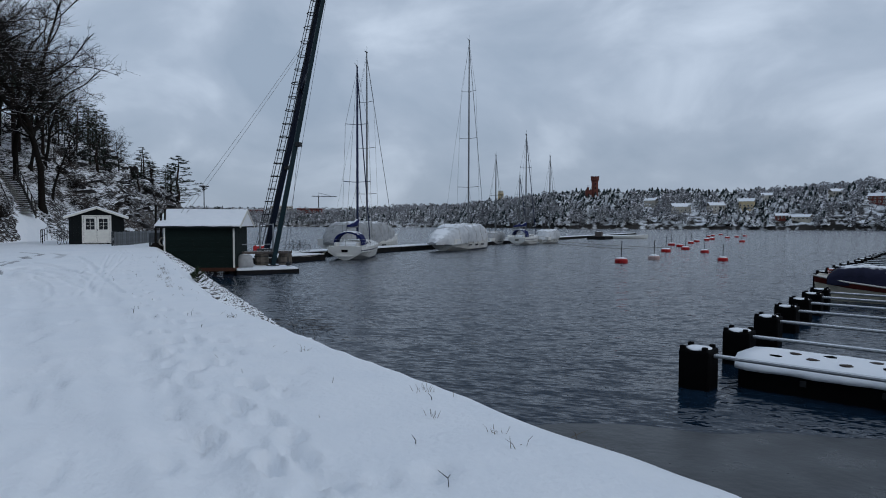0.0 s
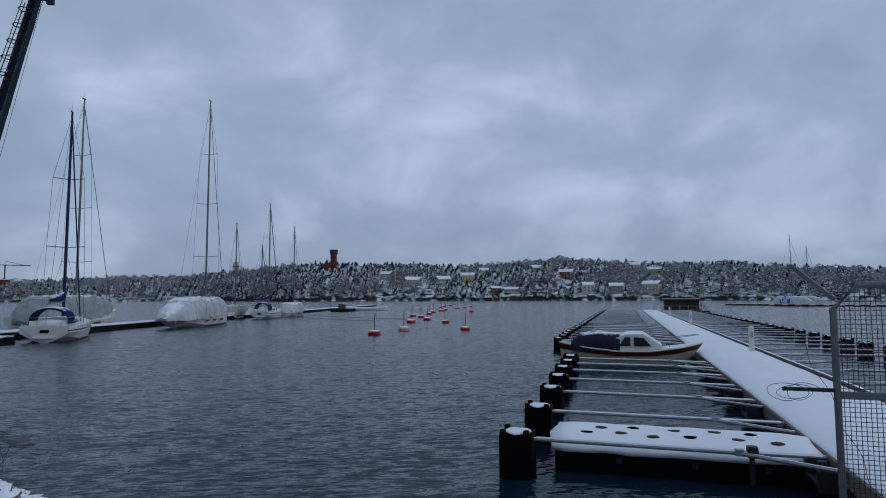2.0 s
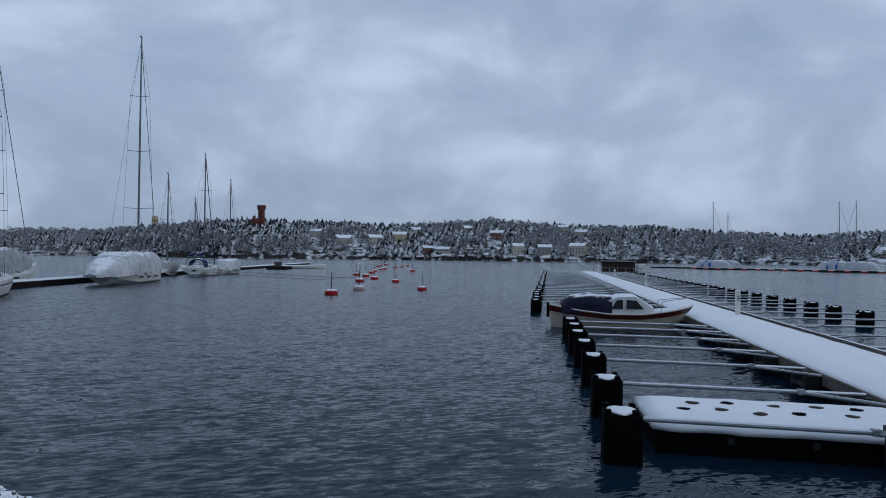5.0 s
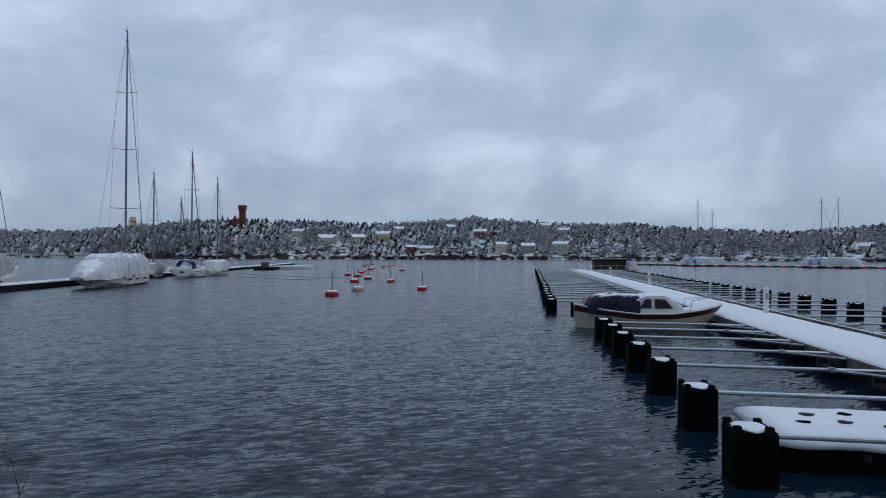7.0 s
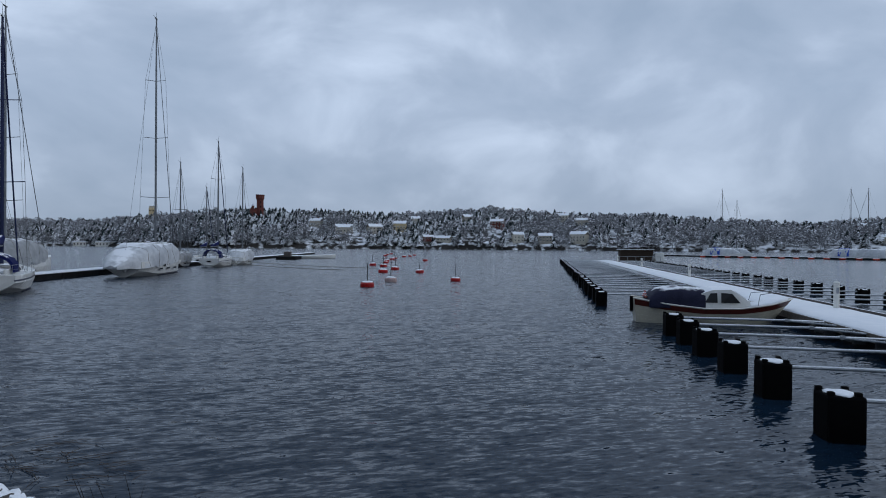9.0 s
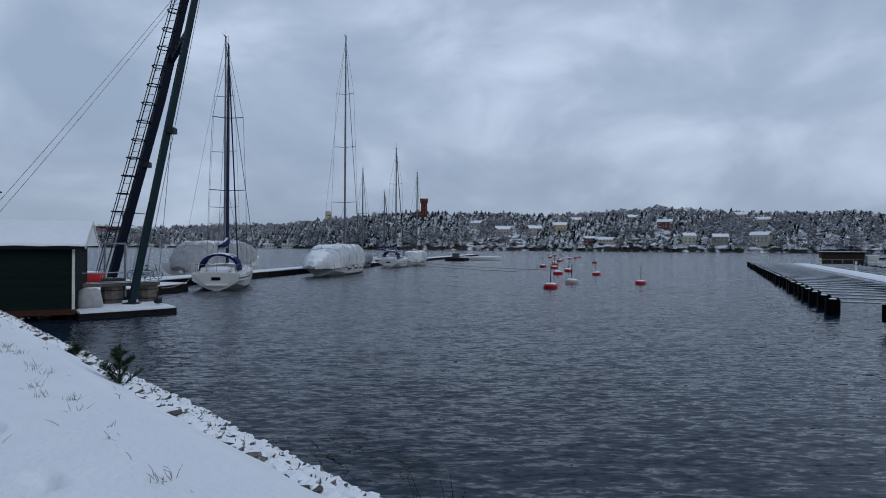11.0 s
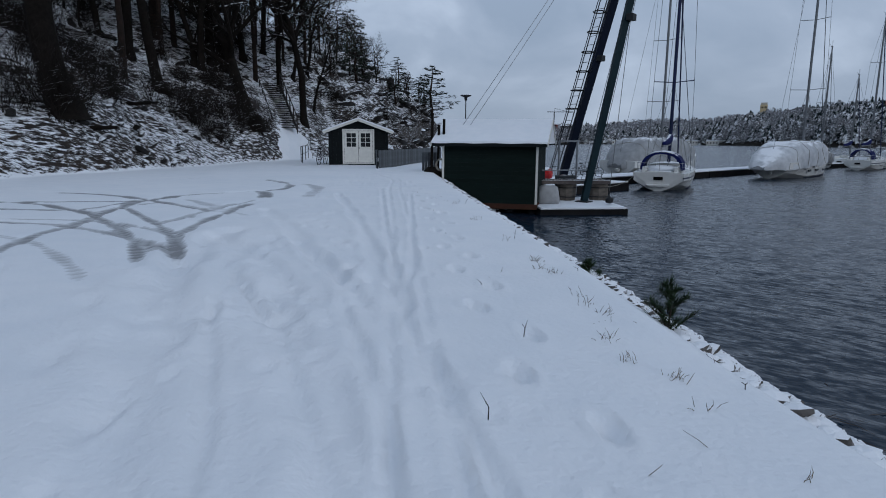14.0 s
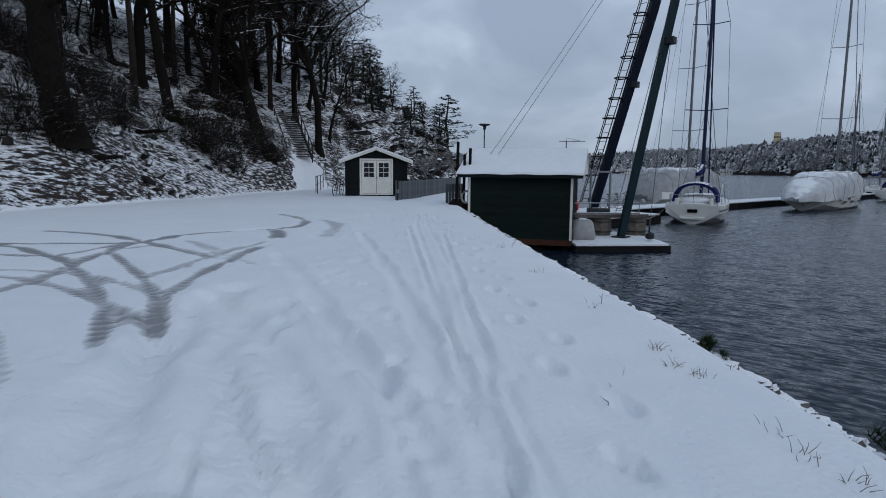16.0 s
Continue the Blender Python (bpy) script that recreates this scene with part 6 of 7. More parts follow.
def bare_tree(seed, h, r, lean, label, droop=0.05, dense=1.0):
    rng = random.Random(seed)
    g = thing("bare_tree", label, "tree", group="leafless trees on the slope")
    trunk, twigs = Shape(), Shape()
    branch(trunk, twigs, Vector((0, 0, -0.4)), Vector((*lean, 1)).normalized(), h, r, 0, rng, droop, dense)
    trunk.tube([(0, 0, -0.6), (0, 0, 0.1), (lean[0] * 0.5, lean[1] * 0.5, 0.5)], [r * 1.8, r * 1.35, r * 1.02], 9, cap=False)
    part("trunk", trunk, M_BARK, g, smooth=True)
    part("crown", twigs, M_TWIG, g, "dense bare twigs dusted with snow")
    return g


def pine_tree(seed, h, r, label, sparse=0.45):
    rng = random.Random(seed)
    g = thing("pine_tree", label, "tree", group="pines on the slope")
    bend = [Vector((rng.uniform(-0.3, 0.3) * i / 4, rng.uniform(-0.3, 0.3) * i / 4, h * i / 4 - 0.3)) for i in range(5)]
    trunk, crown = Shape(), Shape()
    trunk.tube(bend, [r, r * 0.8, r * 0.62, r * 0.42, r * 0.12], 8)
    for k in range(34):
        t = sparse + (1 - sparse) * (k + rng.random()) / 34
        i = min(3, int(t * 4))
        q = bend[i] + (bend[i + 1] - bend[i]) * (t * 4 - i)
        a = rng.uniform(0, 6.28)
        ln = h * 0.24 * (1.15 - t) * rng.uniform(0.7, 1.3) + 0.25
        tip = q + Vector((math.cos(a) * ln, math.sin(a) * ln, ln * rng.uniform(-0.15, 0.35)))
        trunk.tube([q, tip], [r * 0.16, 0.012], 4, cap=False)
        for _ in range(11):
            c = along(q, tip, rng.uniform(0.35, 1.08)) + Vector((rng.uniform(-1, 1), rng.uniform(-1, 1), rng.uniform(-0.3, 0.5))) * 0.22 * ln
            for _ in range(9):
                v = Vector((rng.uniform(-1, 1), rng.uniform(-1, 1), rng.uniform(-0.4, 0.9))).normalized() * rng.uniform(0.14, 0.34)
                w = v.cross(Vector((rng.uniform(-1, 1), rng.uniform(-1, 1), 0.3))).normalized() * 0.035
                crown.add([c - w, c + w, c + v], [(0, 1, 2)])
    part("trunk", trunk, M_PINEBARK, g, smooth=True)
    part("crown", crown, M_NEEDLE, g, "dark green needle tufts with snow")
    return g


def bush(seed, h, n):
    rng = random.Random(seed)
    g = thing("bare_bush", "thicket of thin bare brown stems at the slope", "bush", group="leafless bushes on the slope")
    sh = Shape()
    for _ in range(n):
        a, k = rng.uniform(0, 6.28), rng.uniform(0.1, 0.7)
        p = Vector((rng.uniform(-0.5, 0.5), rng.uniform(-0.5, 0.5), -0.2))
        d = Vector((math.cos(a) * k, math.sin(a) * k, 1)).normalized()
        branch(sh, sh, p, d, h * rng.uniform(0.5, 1.1), rng.uniform(0.012, 0.025), 2, rng, 0.0)
    part("stem", sh, M_TWIG, g)
    return g


T = [bare_tree(11, 15, 0.30, (0.10, -0.05), "tall dark leafless oak on the rocky slope"), bare_tree(12, 13, 0.24, (-0.12, 0.08), "crooked dark leafless tree with snowy limbs"),
     bare_tree(13, 11, 0.17, (0.05, 0.10), "slender leafless tree on the snowy slope"), bare_tree(14, 9, 0.13, (0.15, 0.0), "small leafless birch-like tree on the slope"), bare_tree(15, 16, 0.34, (0.02, -0.14), "large spreading leafless tree at the slope foot", 0.1)]
P = [pine_tree(21, 13, 0.22, "tall pine with reddish trunk and snowy needles", 0.5), pine_tree(22, 8.5, 0.16, "small wind-bent pine on the headland", 0.14), pine_tree(23, 11, 0.2, "dark pine among bare trees on the slope", 0.22)]
U = [bush(31, 3.2, 34), bush(32, 2.2, 26), bush(33, 4.2, 30)]
first = set()


def plant(src, s, c, turn, size=1.0, wide=1.0):
    if (63.5 < s < 76 and -9.5 - 0.3 * (s - 70) * (s > 70) < c < -4) and src not in (P[0], T[0], T[1], T[4]):
        return None
    m = pose(*hill_at(s, c, -0.1), 0, 0, turn) @ Matrix.Diagonal((size * wide, size * wide, size, 1))
    if src not in first:
        first.add(src)
        src.matrix_basis = m
        return src
    return copy_thing(src, m)


# the large trunks nearest the yard
OAK = [bare_tree(41, 17, 0.62, (-0.04, 0.02), "huge old leafless oak with thick dark trunk at slope foot"), bare_tree(42, 19, 0.34, (-0.06, 0.05), "tall straight dark leafless trunk on the snowy slope"),
       bare_tree(43, 15, 0.50, (-0.19, -0.16), "thick leaning leafless oak with snowy limbs beside the stair"),
       bare_tree(44, 21, 0.30, (0.0, 0.0), "tall dense leafless tree with a straight reddish trunk by the stair", 0.10, 1.32)]
for src, s, c in zip(OAK, (45.6, 58.8, 62.7, 70.0), (-13.0, -13.2, -8.4, -5.7)):
    src.matrix_basis = pose(*hill_at(s, c, -0.1))
for s, c, a, k in ((67.0, -11.2, 80, 0.95), (73.5, -8.0, 160, 0.85), (64.0, -12.0, 250, 0.9), (71.0, -13.0, 300, 1.0)):
    copy_thing(OAK[3], pose(*hill_at(s, c, -0.1), 0, 0, a) @ Matrix.Scale(k, 4))
plant(T[4], 43.0, -19.5, 120, 0.9)
plant(T[0], 52.5, -19.0, 200, 0.9)
for s, c, k in ((77.5, -8.6, 0.95), (82.0, -6.6, 0.75), (75.5, -12.5, 1.1)):
    plant(P[0], s, c, 50 * k, k)
for s, c, k, a in ((66.0, -10.5, 1.15, 0), (75.0, -11.2, 1.1, 280), (60.5, -15.5, 1.1, 20), (78.0, -10.0, 0.95, 100)):
    plant(T[0] if a % 20 == 0 else T[4], s, c, a, k)
for s, c, k in ((66.5, -10.5, 0.95), (76.5, -7.2, 0.75), (73.5, -5.2, 0.6), (64.5, -12.5, 1.0)):
    plant(T[1], s, c, 400 * k, k)
plant(P[2], 73.0, -13.5, 80, 1.25)
plant(P[2], 69.0, -16.5, 20, 1.3)
plant(P[1], 117.0, 9.6, 0, 0.95, 1.9)
rng = random.Random(8)
for _ in range(100):
    s = rng.uniform(40, 104)
    c = lerp_table(s, TOE) - rng.uniform(6.0, 36) * (1 if s < 80 else 0.6)
    plant(rng.choice(T[1:4] if rng.random() < 0.70 else P[:1] + P[2:]), s, c, rng.uniform(0, 360), rng.uniform(0.75, 1.15) * (1 if s < 79 else 0.75 if s < 87 else 0.5 if s < 95 else 0.4))
for _ in range(30):
    s = rng.uniform(84, 124)
    plant(rng.choice(P[1:]), s, lerp_table(s, TOE) - rng.uniform(3, 16), rng.uniform(0, 360), rng.uniform(0.26, 0.48), rng.uniform(1.3, 1.9))
for _ in range(14):
    s = rng.uniform(62, 84)
    plant(rng.choice(T[1:4] + P[2:]), s, lerp_table(s, TOE) - rng.uniform(9, 30), rng.uniform(0, 360), rng.uniform(0.8, 1.1) * (1 if s < 76 else 0.75))
for _ in range(90):
    s = rng.uniform(50, 112)
    plant(rng.choice(U), s, lerp_table(s, TOE) - rng.uniform(2.0, 18), rng.uniform(0, 360), rng.uniform(0.5, 1.0) * (1 if s < 80 else 0.8))
for _ in range(26):
    s = rng.uniform(56, 64)
    plant(rng.choice(U), s, -9.3 - rng.uniform(0, 3.4), rng.uniform(0, 360), rng.uniform(0.5, 0.9))
for _ in range(30):
    s = rng.uniform(40, 58)
    plant(rng.choice(U[:2]), s, lerp_table(s, TOE) - rng.uniform(4, 16), rng.uniform(0, 360), rng.uniform(0.7, 1.2))
for _ in range(24):
    s = rng.uniform(42, 59)
    plant(U[2], s, lerp_table(s, TOE) - rng.uniform(2.2, 9), rng.uniform(0, 360), rng.uniform(0.6, 1.0))
for s, c, k in ((45.3, -12.6, 1.1), (44.6, -12.8, 1.2), (46.3, -12.5, 1.0), (44.0, -13.6, 1.1), (59.5, -9.6, 0.9), (60.6, -9.0, 1.0), (61.4, -8.8, 1.0), (62.2, -8.0, 0.7), (60.0, -10.6, 1.0), (57.6, -10.8, 0.8), (63.4, -7.6, 0.5)):
    plant(U[2], s, c, rng.uniform(0, 360), k)
# dark ledges and boulders on the slope
M_LEDGE = mat("dark_wet_ledge_rock", (0.030, 0.026, 0.024), 0.8, colour2=(0.012, 0.011, 0.011), scale=5, bump=0.8, snow=0.16, patch=3.0)
ledges = Shape()
for _ in range(420):
    s = rng.uniform(40, 116)
    c = lerp_table(s, TOE) - 0.2 - 11 * rng.random() ** 1.5
    if 56 < s < 80 and c > -9.5 - 0.3 * max(0, s - 70):
        continue
    k = rng.uniform(0.10, 0.42) * (0.65 if s < 58 else 1 if s < 80 else 1.7)
    m = pose(*hill_at(s, c, 0.05), rng.uniform(-25, 25), rng.uniform(-25, 25), 135 + rng.uniform(-40, 40)) @ Matrix.Diagonal((k * rng.uniform(1.2, 3.2), k, k * rng.uniform(0.4, 0.8), 1))
    ledges.loft([[m @ Vector((r * math.cos(t) * rng.uniform(0.75, 1.2), r * math.sin(t) * rng.uniform(0.75, 1.2), z + rng.uniform(-0.1, 0.1))) for t in [j * 2 * math.pi / 8 for j in range(8)]] for r, z in ((0.6, -0.6), (1.0, -0.1), (0.85, 0.35), (0.4, 0.55))])
single("slope_ledges", ledges, M_LEDGE, "dark rock ledges and boulders poking out of the snowy slope", "rocks", kind="stuff")

# fallen logs and pipe at the foot of the slope
for s, c, ln, turn in ((46, -11.9, 1.6, 60), (52.0, -12.6, 3.5, 20), (50.0, -11.6, 2.4, 150)):
    g = thing("fallen_log", "dark fallen log half under snow at the slope foot", "log", hill_at(s, c, 0.12), turn, "fallen logs on the slope")
    part("log", Shape().tube([(-ln / 2, 0, 0), (0, 0.05, 0.04), (ln / 2, 0, 0.08)], [0.13, 0.12, 0.07], 8), M_BARK, g)

# ---- wooden stair up the slope ----
S0 = Vector(hill_at(66.7, -6.8, 0.05))
S1 = Vector(hill_at(72.9, -8.8, 0.30))
run = S1 - S0
st_turn = math.degrees(math.atan2(run.y, run.x))
M_STAIR = mat("dark_wet_stair_timber", (0.045, 0.040, 0.037), 0.85, colour2=(0.022, 0.020, 0.019), scale=8, bump=0.4, stretch=(1, 5, 5), obrand=0.2)
stair = thing("hill_stair", "dark timber stair with handrails climbing the snowy slope", "stairs", S0, st_turn)
flat = math.hypot(run.x, run.y)
for i in range(20):
    x, z = flat * i / 20, run.z * (i + 1) / 20
    part("step", Shape().box(x, x + flat / 20 + 0.04, -0.9, 0.9, z - 0.07, z), M_STAIR, stair)
    part("step_snow", Shape().box(x + 0.16, x + flat / 20, -0.8, 0.8, z, z + 0.02), M_SNOW, stair)
for y in (-0.95, 0.95):
    part("stringer", Shape().beam((0, y, 0), (flat, y, run.z), 0.07, 0.28), M_STAIR, stair)
    part("handrail", Shape().beam((0, y, 1.0), (flat, y, run.z + 1.0), 0.06, 0.06), M_STAIR, stair)
    for i in range(6):
        k = i / 5
        part("post", Shape().box(flat * k - 0.04, flat * k + 0.04, y - 0.04, y + 0.04, run.z * k - 0.3, run.z * k + 1.0), M_STAIR, stair)
up = thing("upper_stair", "second flight of dark timber stair higher up the slope", "stairs", S1 + Vector((-0.4, -0.6, 0)), st_turn + 35)
for i in range(14):
    part("step", Shape().box(0.38 * i, 0.38 * i + 0.42, -0.9, 0.9, 0.19 * i + 0.1, 0.19 * i + 0.17), M_STAIR, up)
for y in (-0.95, 0.95):
    part("handrail", Shape().beam((0, y, 1.1), (5.3, y, 3.8), 0.07, 0.07), M_STAIR, up)
    part("stringer", Shape().beam((0, y, 0.1), (5.3, y, 2.8), 0.07, 0.28), M_STAIR, up)
pr = thing("path_railing", "thin dark steel railing beside the snowy path", "railing", (0, 0, 0))
pts = [hill_at(s, c) for s, c in ((57.4, -4.6), (59.5, -4.9), (61.5, -5.0), (63.5, -5.0), (65.5, -5.0), (67.5, -5.0))]
for p in pts:
    part("post", Shape().tube([(p[0], p[1], p[2] - 0.2), (p[0], p[1], p[2] + 1.0)], 0.025, 6), M_STEELDARK, pr)
part("top_rail", Shape().tube([(p[0], p[1], p[2] + 1.0) for p in pts], 0.025, 6), M_STEELDARK, pr)
part("mid_rail", Shape().tube([(p[0], p[1], p[2] + 0.5) for p in pts], 0.02, 6), M_STEELDARK, pr)

# ---- board fence by the shed ----
F0, F1 = Vector((-35.0, 35.0, 1.5)), Vector((-42.8, 50.0, 1.5))
fence = thing("board_fence", "grey weathered board fence along the snowy path", "fence", F0, math.degrees(math.atan2(F1.y - F0.y, F1.x - F0.x)))
flen = (F1 - F0).length
n_b = int(flen / 0.16)
bd = Shape().box(0, 0.145, -0.012, 0.012, 0.06, 1.02).mesh("board", M_FENCE := mat("grey_fence_boards", (0.12, 0.13, 0.14), 0.85, colour2=(0.07, 0.075, 0.08), scale=7, bump=0.3, obrand=0.25))
for i in range(n_b):
    ob = new("board", bd)
    ob.parent, ob.location = fence, (i * 0.16, 0, random.uniform(-0.012, 0.012))
for z in (0.25, 0.85):
    part("rail", Shape().box(0, flen, 0.012, 0.06, z - 0.05, z + 0.05), M_FENCE, fence)
for i in range(8):
    part("post", Shape().box(flen * i / 7 - 0.05, flen * i / 7 + 0.05, 0.06, 0.15, -0.2, 1.05), M_FENCE, fence)
fg = thing("steel_gate", "narrow dark steel gate at the shed corner", "gate", (-34.3, 34.2, 1.5), 135)
part("frame", Shape().tube([(0, 0, 0), (0, 0, 1.05), (0.95, 0, 1.05), (0.95, 0, 0.05), (0, 0, 0.05)], 0.025, 6), M_STEELDARK, fg)
for i in range(8):
    part("bar", Shape().tube([(0.1 + 0.11 * i, 0, 0.05), (0.1 + 0.11 * i, 0, 1.05)], 0.010, 5), M_STEELDARK, fg)
part("lock_box", Shape().box(0.02, 0.14, -0.05, 0.05, 0.5, 0.68), M_GALV, fg, bevel=0.01)
rk = thing("pole_rack", "dark timber pole rack with gear against the boathouse end", "rack", (-30.15, 33.25, 1.5), 45)
for x, h in ((0, 2.7), (0.28, 2.2), (0.5, 2.45)):
    part("pole", Shape().tube([(x, 0.1 * x, -0.3), (x + 0.05, 0, h)], 0.06, 7), M_BARK, rk)
part("coil", Shape().tube([(0.4 + 0.2 * math.cos(t), -0.1, 0.5 + 0.24 * math.sin(t)) for t in [j * math.pi / 6 for j in range(13)]], 0.05, 6), M_ROPE, rk)
part("fishing_net", Shape().lathe([(0.45, -0.2), (0.42, 0.2), (0.2, 0.42), (0.02, 0.45)], 10, (0.1, 0.2, 0)), M_BARK, rk)
wg = thing("water_side_gate", "short grey board gate beside the boathouse", "gate", (-31.3, 34.0, 1.45), 60)
for i in range(6):
    part("board", Shape().box(0.14 * i, 0.14 * i + 0.12, 0, 0.03, 0, 1.05), M_FENCE, wg)
bicycle((-41.5, 36.9, 1.55), 118, "dark bicycle leaning at the corner of the shed")

lamp = thing("street_lamp", "dark street lamp on a thin pole behind the boathouse", "street lamp", (-49.4, 62.2, 1.3), 0)
part("pole", Shape().tube([(0, 0, -0.3), (0, 0, 5.7)], [0.07, 0.05], 8), M_STEELDARK, lamp)
part("shade", Shape().lathe([(0.12, 5.6), (0.16, 5.9), (0.55, 6.05), (0.55, 6.12), (0.1, 6.2)], 14), M_STEELDARK, lamp)
part("snow_cap", Shape().lathe([(0.5, 6.13), (0.4, 6.2), (0.1, 6.24)], 12), M_SNOW, lamp)


# ---- thin ice along the near bank ----
M_ICE = mat("thin_grey_ice", (0.040, 0.046, 0.052), 0.3, colour2=(0.016, 0.020, 0.024), scale=1.6, bump=0.25, bump_scale=7, gloss=0.2)
ice = Shape()
rim = []
for i in range(41):
    x = -6.0 + 0.25 * i
    rim.append((x, 12.62 + 0.13 * (x + 4.4) + 0.22 * noise.noise((x * 0.8, 0, 5)) + 0.08 * noise.noise((x * 3, 0, 6)) - 0.9 * max(0.0, -4.2 - x)))
ice.loft([[(x, y, 0.004), (x, y, 0.016), (x, y - 3.4, 0.016), (x, y - 3.4, 0.004)] for x, y in rim])
single("ice_sheet", ice, M_ICE, "thin wet grey ice sheet along the snowy bank", "ice", kind="stuff")

# ---- bank: stones, saplings, grass, drift twigs ----
ground_ob = bpy.data.objects["ground"]
stone_meshes = []
for k in range(7):
    rg = random.Random(50 + k)
    sh = Shape()
    sh.loft([[(r * math.cos(t) * rg.uniform(0.75, 1.2), r * math.sin(t) * rg.uniform(0.75, 1.2), z + rg.uniform(-0.08, 0.08)) for t in [j * 2 * math.pi / 7 for j in range(7)]] for r, z in ((0.45, -0.5), (0.95, -0.15), (0.85, 0.3), (0.35, 0.55))])
    stone_meshes.append(sh.mesh("stone", M_ROCK, smooth=True))
rg = random.Random(77)
far_stones = Shape()
for i in range(5200):
    near = i < 300
    s = rg.uniform(15, 19) if near else 12.5 + 33.5 * rg.random() ** 1.4
    c = lerp_table(s, EDGE) + rg.uniform(0.55, 2.7)
    if s < 12.5 + 2.5 * rg.random():
        continue
    x, y = shore(s, c)
    z = ground_z(s, c)
    size = rg.uniform(0.045, 0.115) * (1.35 if rg.random() < 0.05 else 1)
    m = pose(x, y, z + size * 0.05, rg.uniform(-20, 20), rg.uniform(-20, 20), rg.uniform(0, 360)) @ Matrix.Diagonal((size * rg.uniform(0.9, 1.4), size, size * rg.uniform(0.6, 0.9), 1))
    if near:
        ob = new("stone", rg.choice(stone_meshes))
        ob.parent, ob.matrix_basis = ground_ob, m
    else:
        me = rg.choice(stone_meshes)
        far_stones.add([m @ v.co for v in me.vertices], [tuple(p.vertices) for p in me.polygons])
single("bank_stones", far_stones, M_ROCK, "snow-covered grey riprap stones along the water's edge", "stones", kind="stuff")


def sapling(at, h, seed):
    rng = random.Random(seed)
    g = thing("pine_sapling", "small green pine sapling growing on the stony bank", "sapling", at, 0, "pine saplings on the bank")
    stem, needles = Shape(), Shape()
    stem.tube([(0, 0, -0.1), (0.02, 0, h * 0.5), (0, 0.02, h)], [0.014, 0.011, 0.006], 6)
    tips = [(Vector((0, 0, h * 0.4)), Vector((0.0, 0.02, h)))]
    for k in range(15):
        z = h * (0.12 + 0.75 * k / 15)
        a = rng.uniform(0, 6.28)
        ln = h * (0.62 - 0.5 * k / 15)
        q, e = Vector((0, 0, z)), Vector((math.cos(a) * ln * 0.8, math.sin(a) * ln * 0.8, z + ln * 0.55))
        stem.tube([q, e], [0.008, 0.003], 4)
        tips.append((q, e))
    for q, e in tips:
        for _ in range(130):
            p = along(q, e, rng.uniform(0.25, 1.0))
            v = ((e - q).normalized() * 0.5 + Vector((rng.uniform(-1, 1), rng.uniform(-1, 1), rng.uniform(-0.5, 1)))).normalized() * rng.uniform(0.06, 0.12)
            w = v.cross(Vector((0.3, 0.5, 0.9))).normalized() * 0.0042
            needles.add([p - w, p + w, p + v], [(0, 1, 2)])
    part("stem", stem, M_PINEBARK, g)
    part("needles", needles, M_SAPLING, g, "green needles")
    return g


sapling((-14.95, 18.02, 1.22), 0.58, 1)
sapling((-16.6, 19.9, 1.15), 0.34, 2)
sapling((-16.9, 20.15, 1.10), 0.24, 3)
sapling((-15.3, 18.3, 1.12), 0.22, 4)

blades = Shape()
TUFTS = ((21.4, 1.24), (21.0, 1.18), (20.0, 1.18), (22.1, 1.10), (22.5, 1.22), (23.0, 1.28), (24.4, 1.26), (22.75, 1.33), (21.7, 1.09), (24.2, 1.38), (26.3, 1.33), (8.3, 2.10), (8.95, 2.36), (7.5, 2.25), (7.8, 2.28), (24.8, 1.35), (23.3, 1.31), (20.3, 1.22), (19.0, 1.14), (28.5, 1.3), (31.0, 1.3), (13.8, 1.59), (11.0, 1.9), (18.2, 1.3))
for i, (s, c) in enumerate(TUFTS):
    x, y = shore(s, c)
    z = ground_z(s, c)
    for _ in range(rg.randint(4, 10) if i % 3 else rg.randint(12, 20)):
        p = Vector((x + rg.gauss(0, 0.035), y + rg.gauss(0, 0.035), z - 0.03))
        t = p + Vector((rg.gauss(0, 0.04), rg.gauss(0, 0.03), rg.uniform(0.03, 0.11)))
        blades.tube([p, along(p, t, 0.6) + Vector((rg.uniform(-0.012, 0.012), rg.uniform(-0.012, 0.012), 0.01)), t], [0.0024, 0.0018, 0.0008], 3)
for _ in range(60):
    s, off = rg.uniform(6, 34), rg.uniform(-1.2, 0.25)
    c = lerp_table(s, EDGE) + off
    x, y = shore(s, c)
    p = Vector((x, y, ground_z(s, c) - 0.03))
    t = p + Vector((rg.gauss(0, 0.05), rg.gauss(0, 0.04), rg.uniform(0.03, 0.09)))
    blades.tube([p, along(p, t, 0.6) + Vector((0.008, -0.008, 0.01)), t], [0.0022, 0.0018, 0.0008], 3)
single("dry_grass", blades, M_GRASS, "dry brown grass stalks poking through the snow", "grass", kind="stuff")
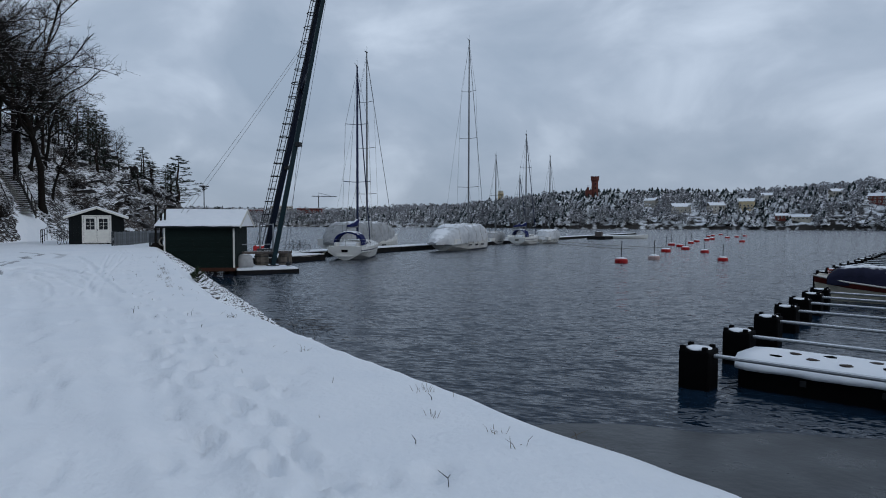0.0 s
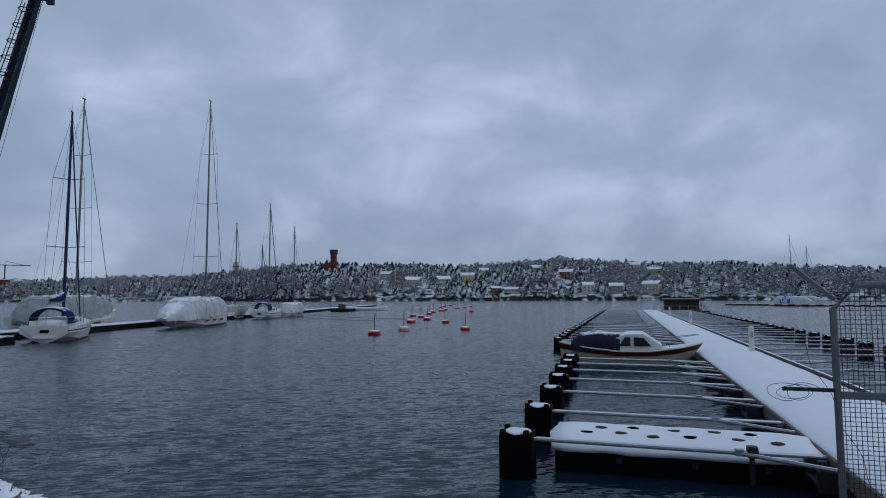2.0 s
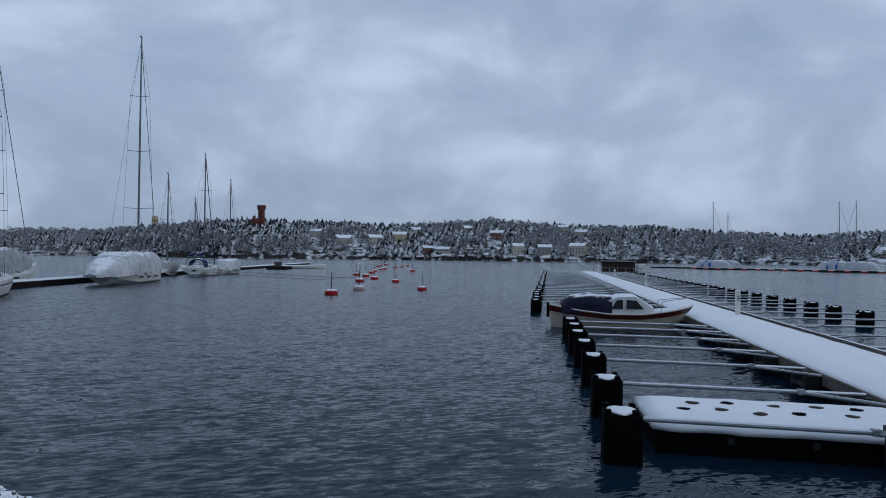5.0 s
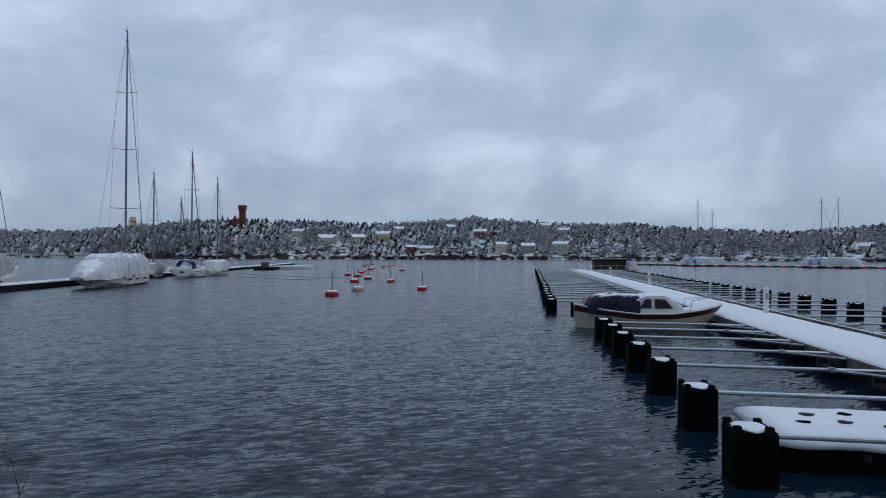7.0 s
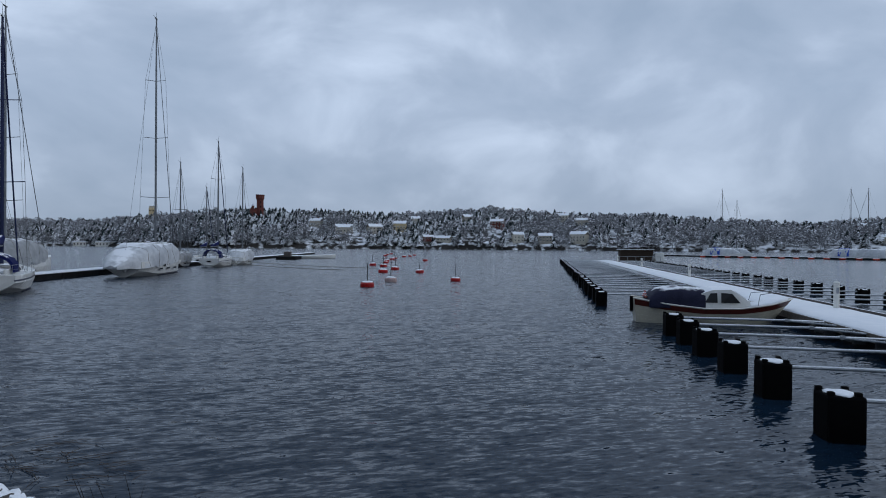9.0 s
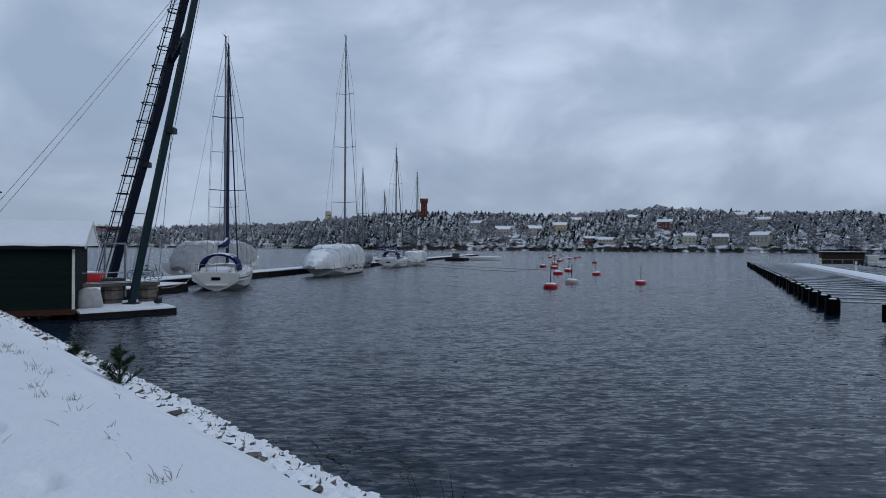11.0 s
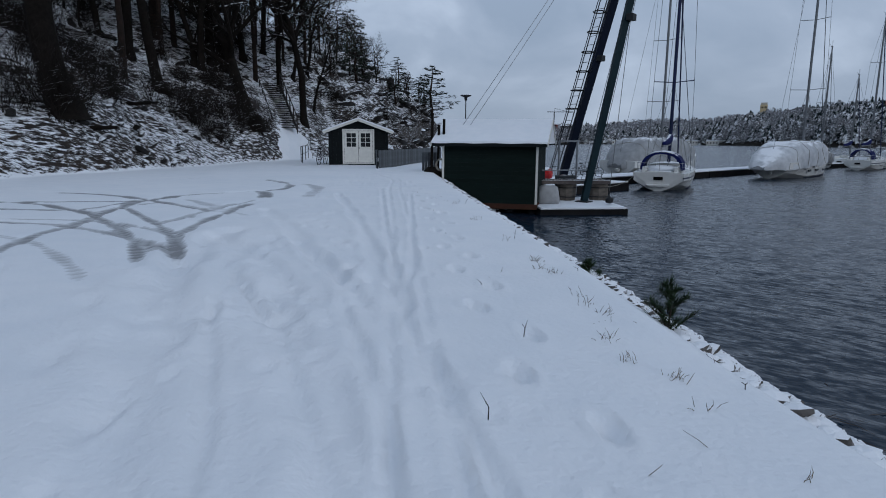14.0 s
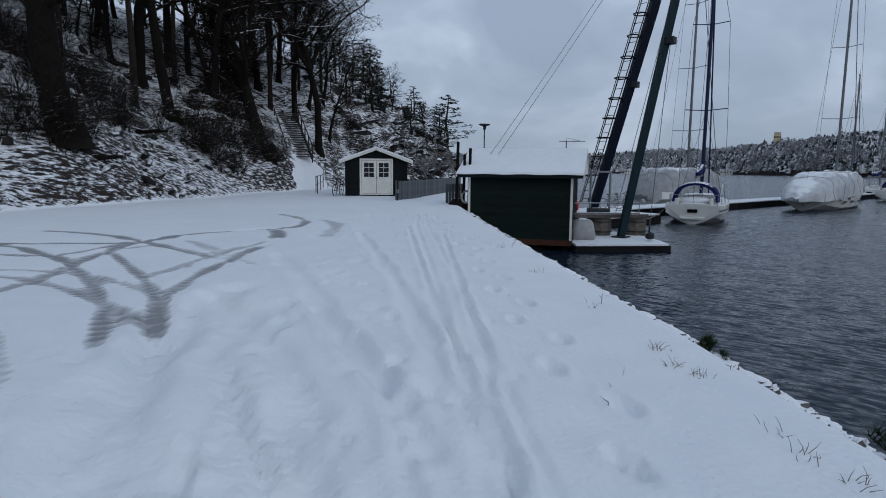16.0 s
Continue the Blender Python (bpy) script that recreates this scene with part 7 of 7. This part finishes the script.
for i in range(18):
    s, off = rg.uniform(5, 32), rg.uniform(-1.5, 0.4)
    c = lerp_table(s, EDGE) + off
    x, y = shore(s, c)
    g = thing("twig", "thin dark bare twig in the snow", "twig", (x, y, ground_z(s, c)), rg.uniform(0, 360), "twigs on the snowy bank")
    h = rg.uniform(0.04, 0.12)
    sh = Shape()
    sh.tube([(0, 0, -0.04), (0.10 * h, 0, h * 0.5), (0.35 * h, 0.05, h)], [0.0035, 0.003, 0.0012], 4)
    sh.tube([(0.10 * h, 0, h * 0.5), (-0.15 * h, 0.1 * h, h * 0.8)], [0.0025, 0.0012], 3)
    part("stem", sh, M_TWIG, g)
for s, c, n in ((19.8, 4.4, 4), (20.3, 4.7, 3)):
    x, y = shore(s, c)
    g = thing("reed_clump", "thin dark bare stems standing at the water's edge", "reeds", (x, y, ground_z(s, c)), 0, "reed clumps at the bank")
    sh = Shape()
    for _ in range(n):
        p = Vector((rg.uniform(-0.3, 0.3), rg.uniform(-0.3, 0.3), -0.1))
        e = p + Vector((rg.uniform(-0.3, 0.3), rg.uniform(-0.3, 0.3), rg.uniform(0.4, 1.0)))
        sh.tube([p, along(p, e, 0.5) + Vector((0.03, 0.02, 0.03)), e], [0.007, 0.005, 0.002], 4)
    part("stem", sh, M_TWIG, g)
drift = Shape()
for _ in range(60):
    k = rg.gauss(0, 1)
    p = Vector((-12.6 + 0.75 * k + rg.gauss(0, 0.5), 19.7 - 0.55 * k + rg.gauss(0, 0.45), rg.uniform(0.0, 0.03)))
    a, ln = rg.gauss(-0.6, 0.6), rg.uniform(0.15, 0.8)
    e = p + Vector((math.cos(a) * ln, math.sin(a) * ln, rg.uniform(-0.02, 0.05)))
    drift.tube([p, along(p, e, 0.5) + Vector((rg.uniform(-0.05, 0.05), rg.uniform(-0.05, 0.05), 0.01)), e], [0.005, 0.0045, 0.002], 3)
single("drift_reeds", drift, mat("wet_reeds", (0.05, 0.03, 0.018), 0.6, scale=10), "brown drifted reeds and twigs floating at the bank", "reeds", kind="stuff")
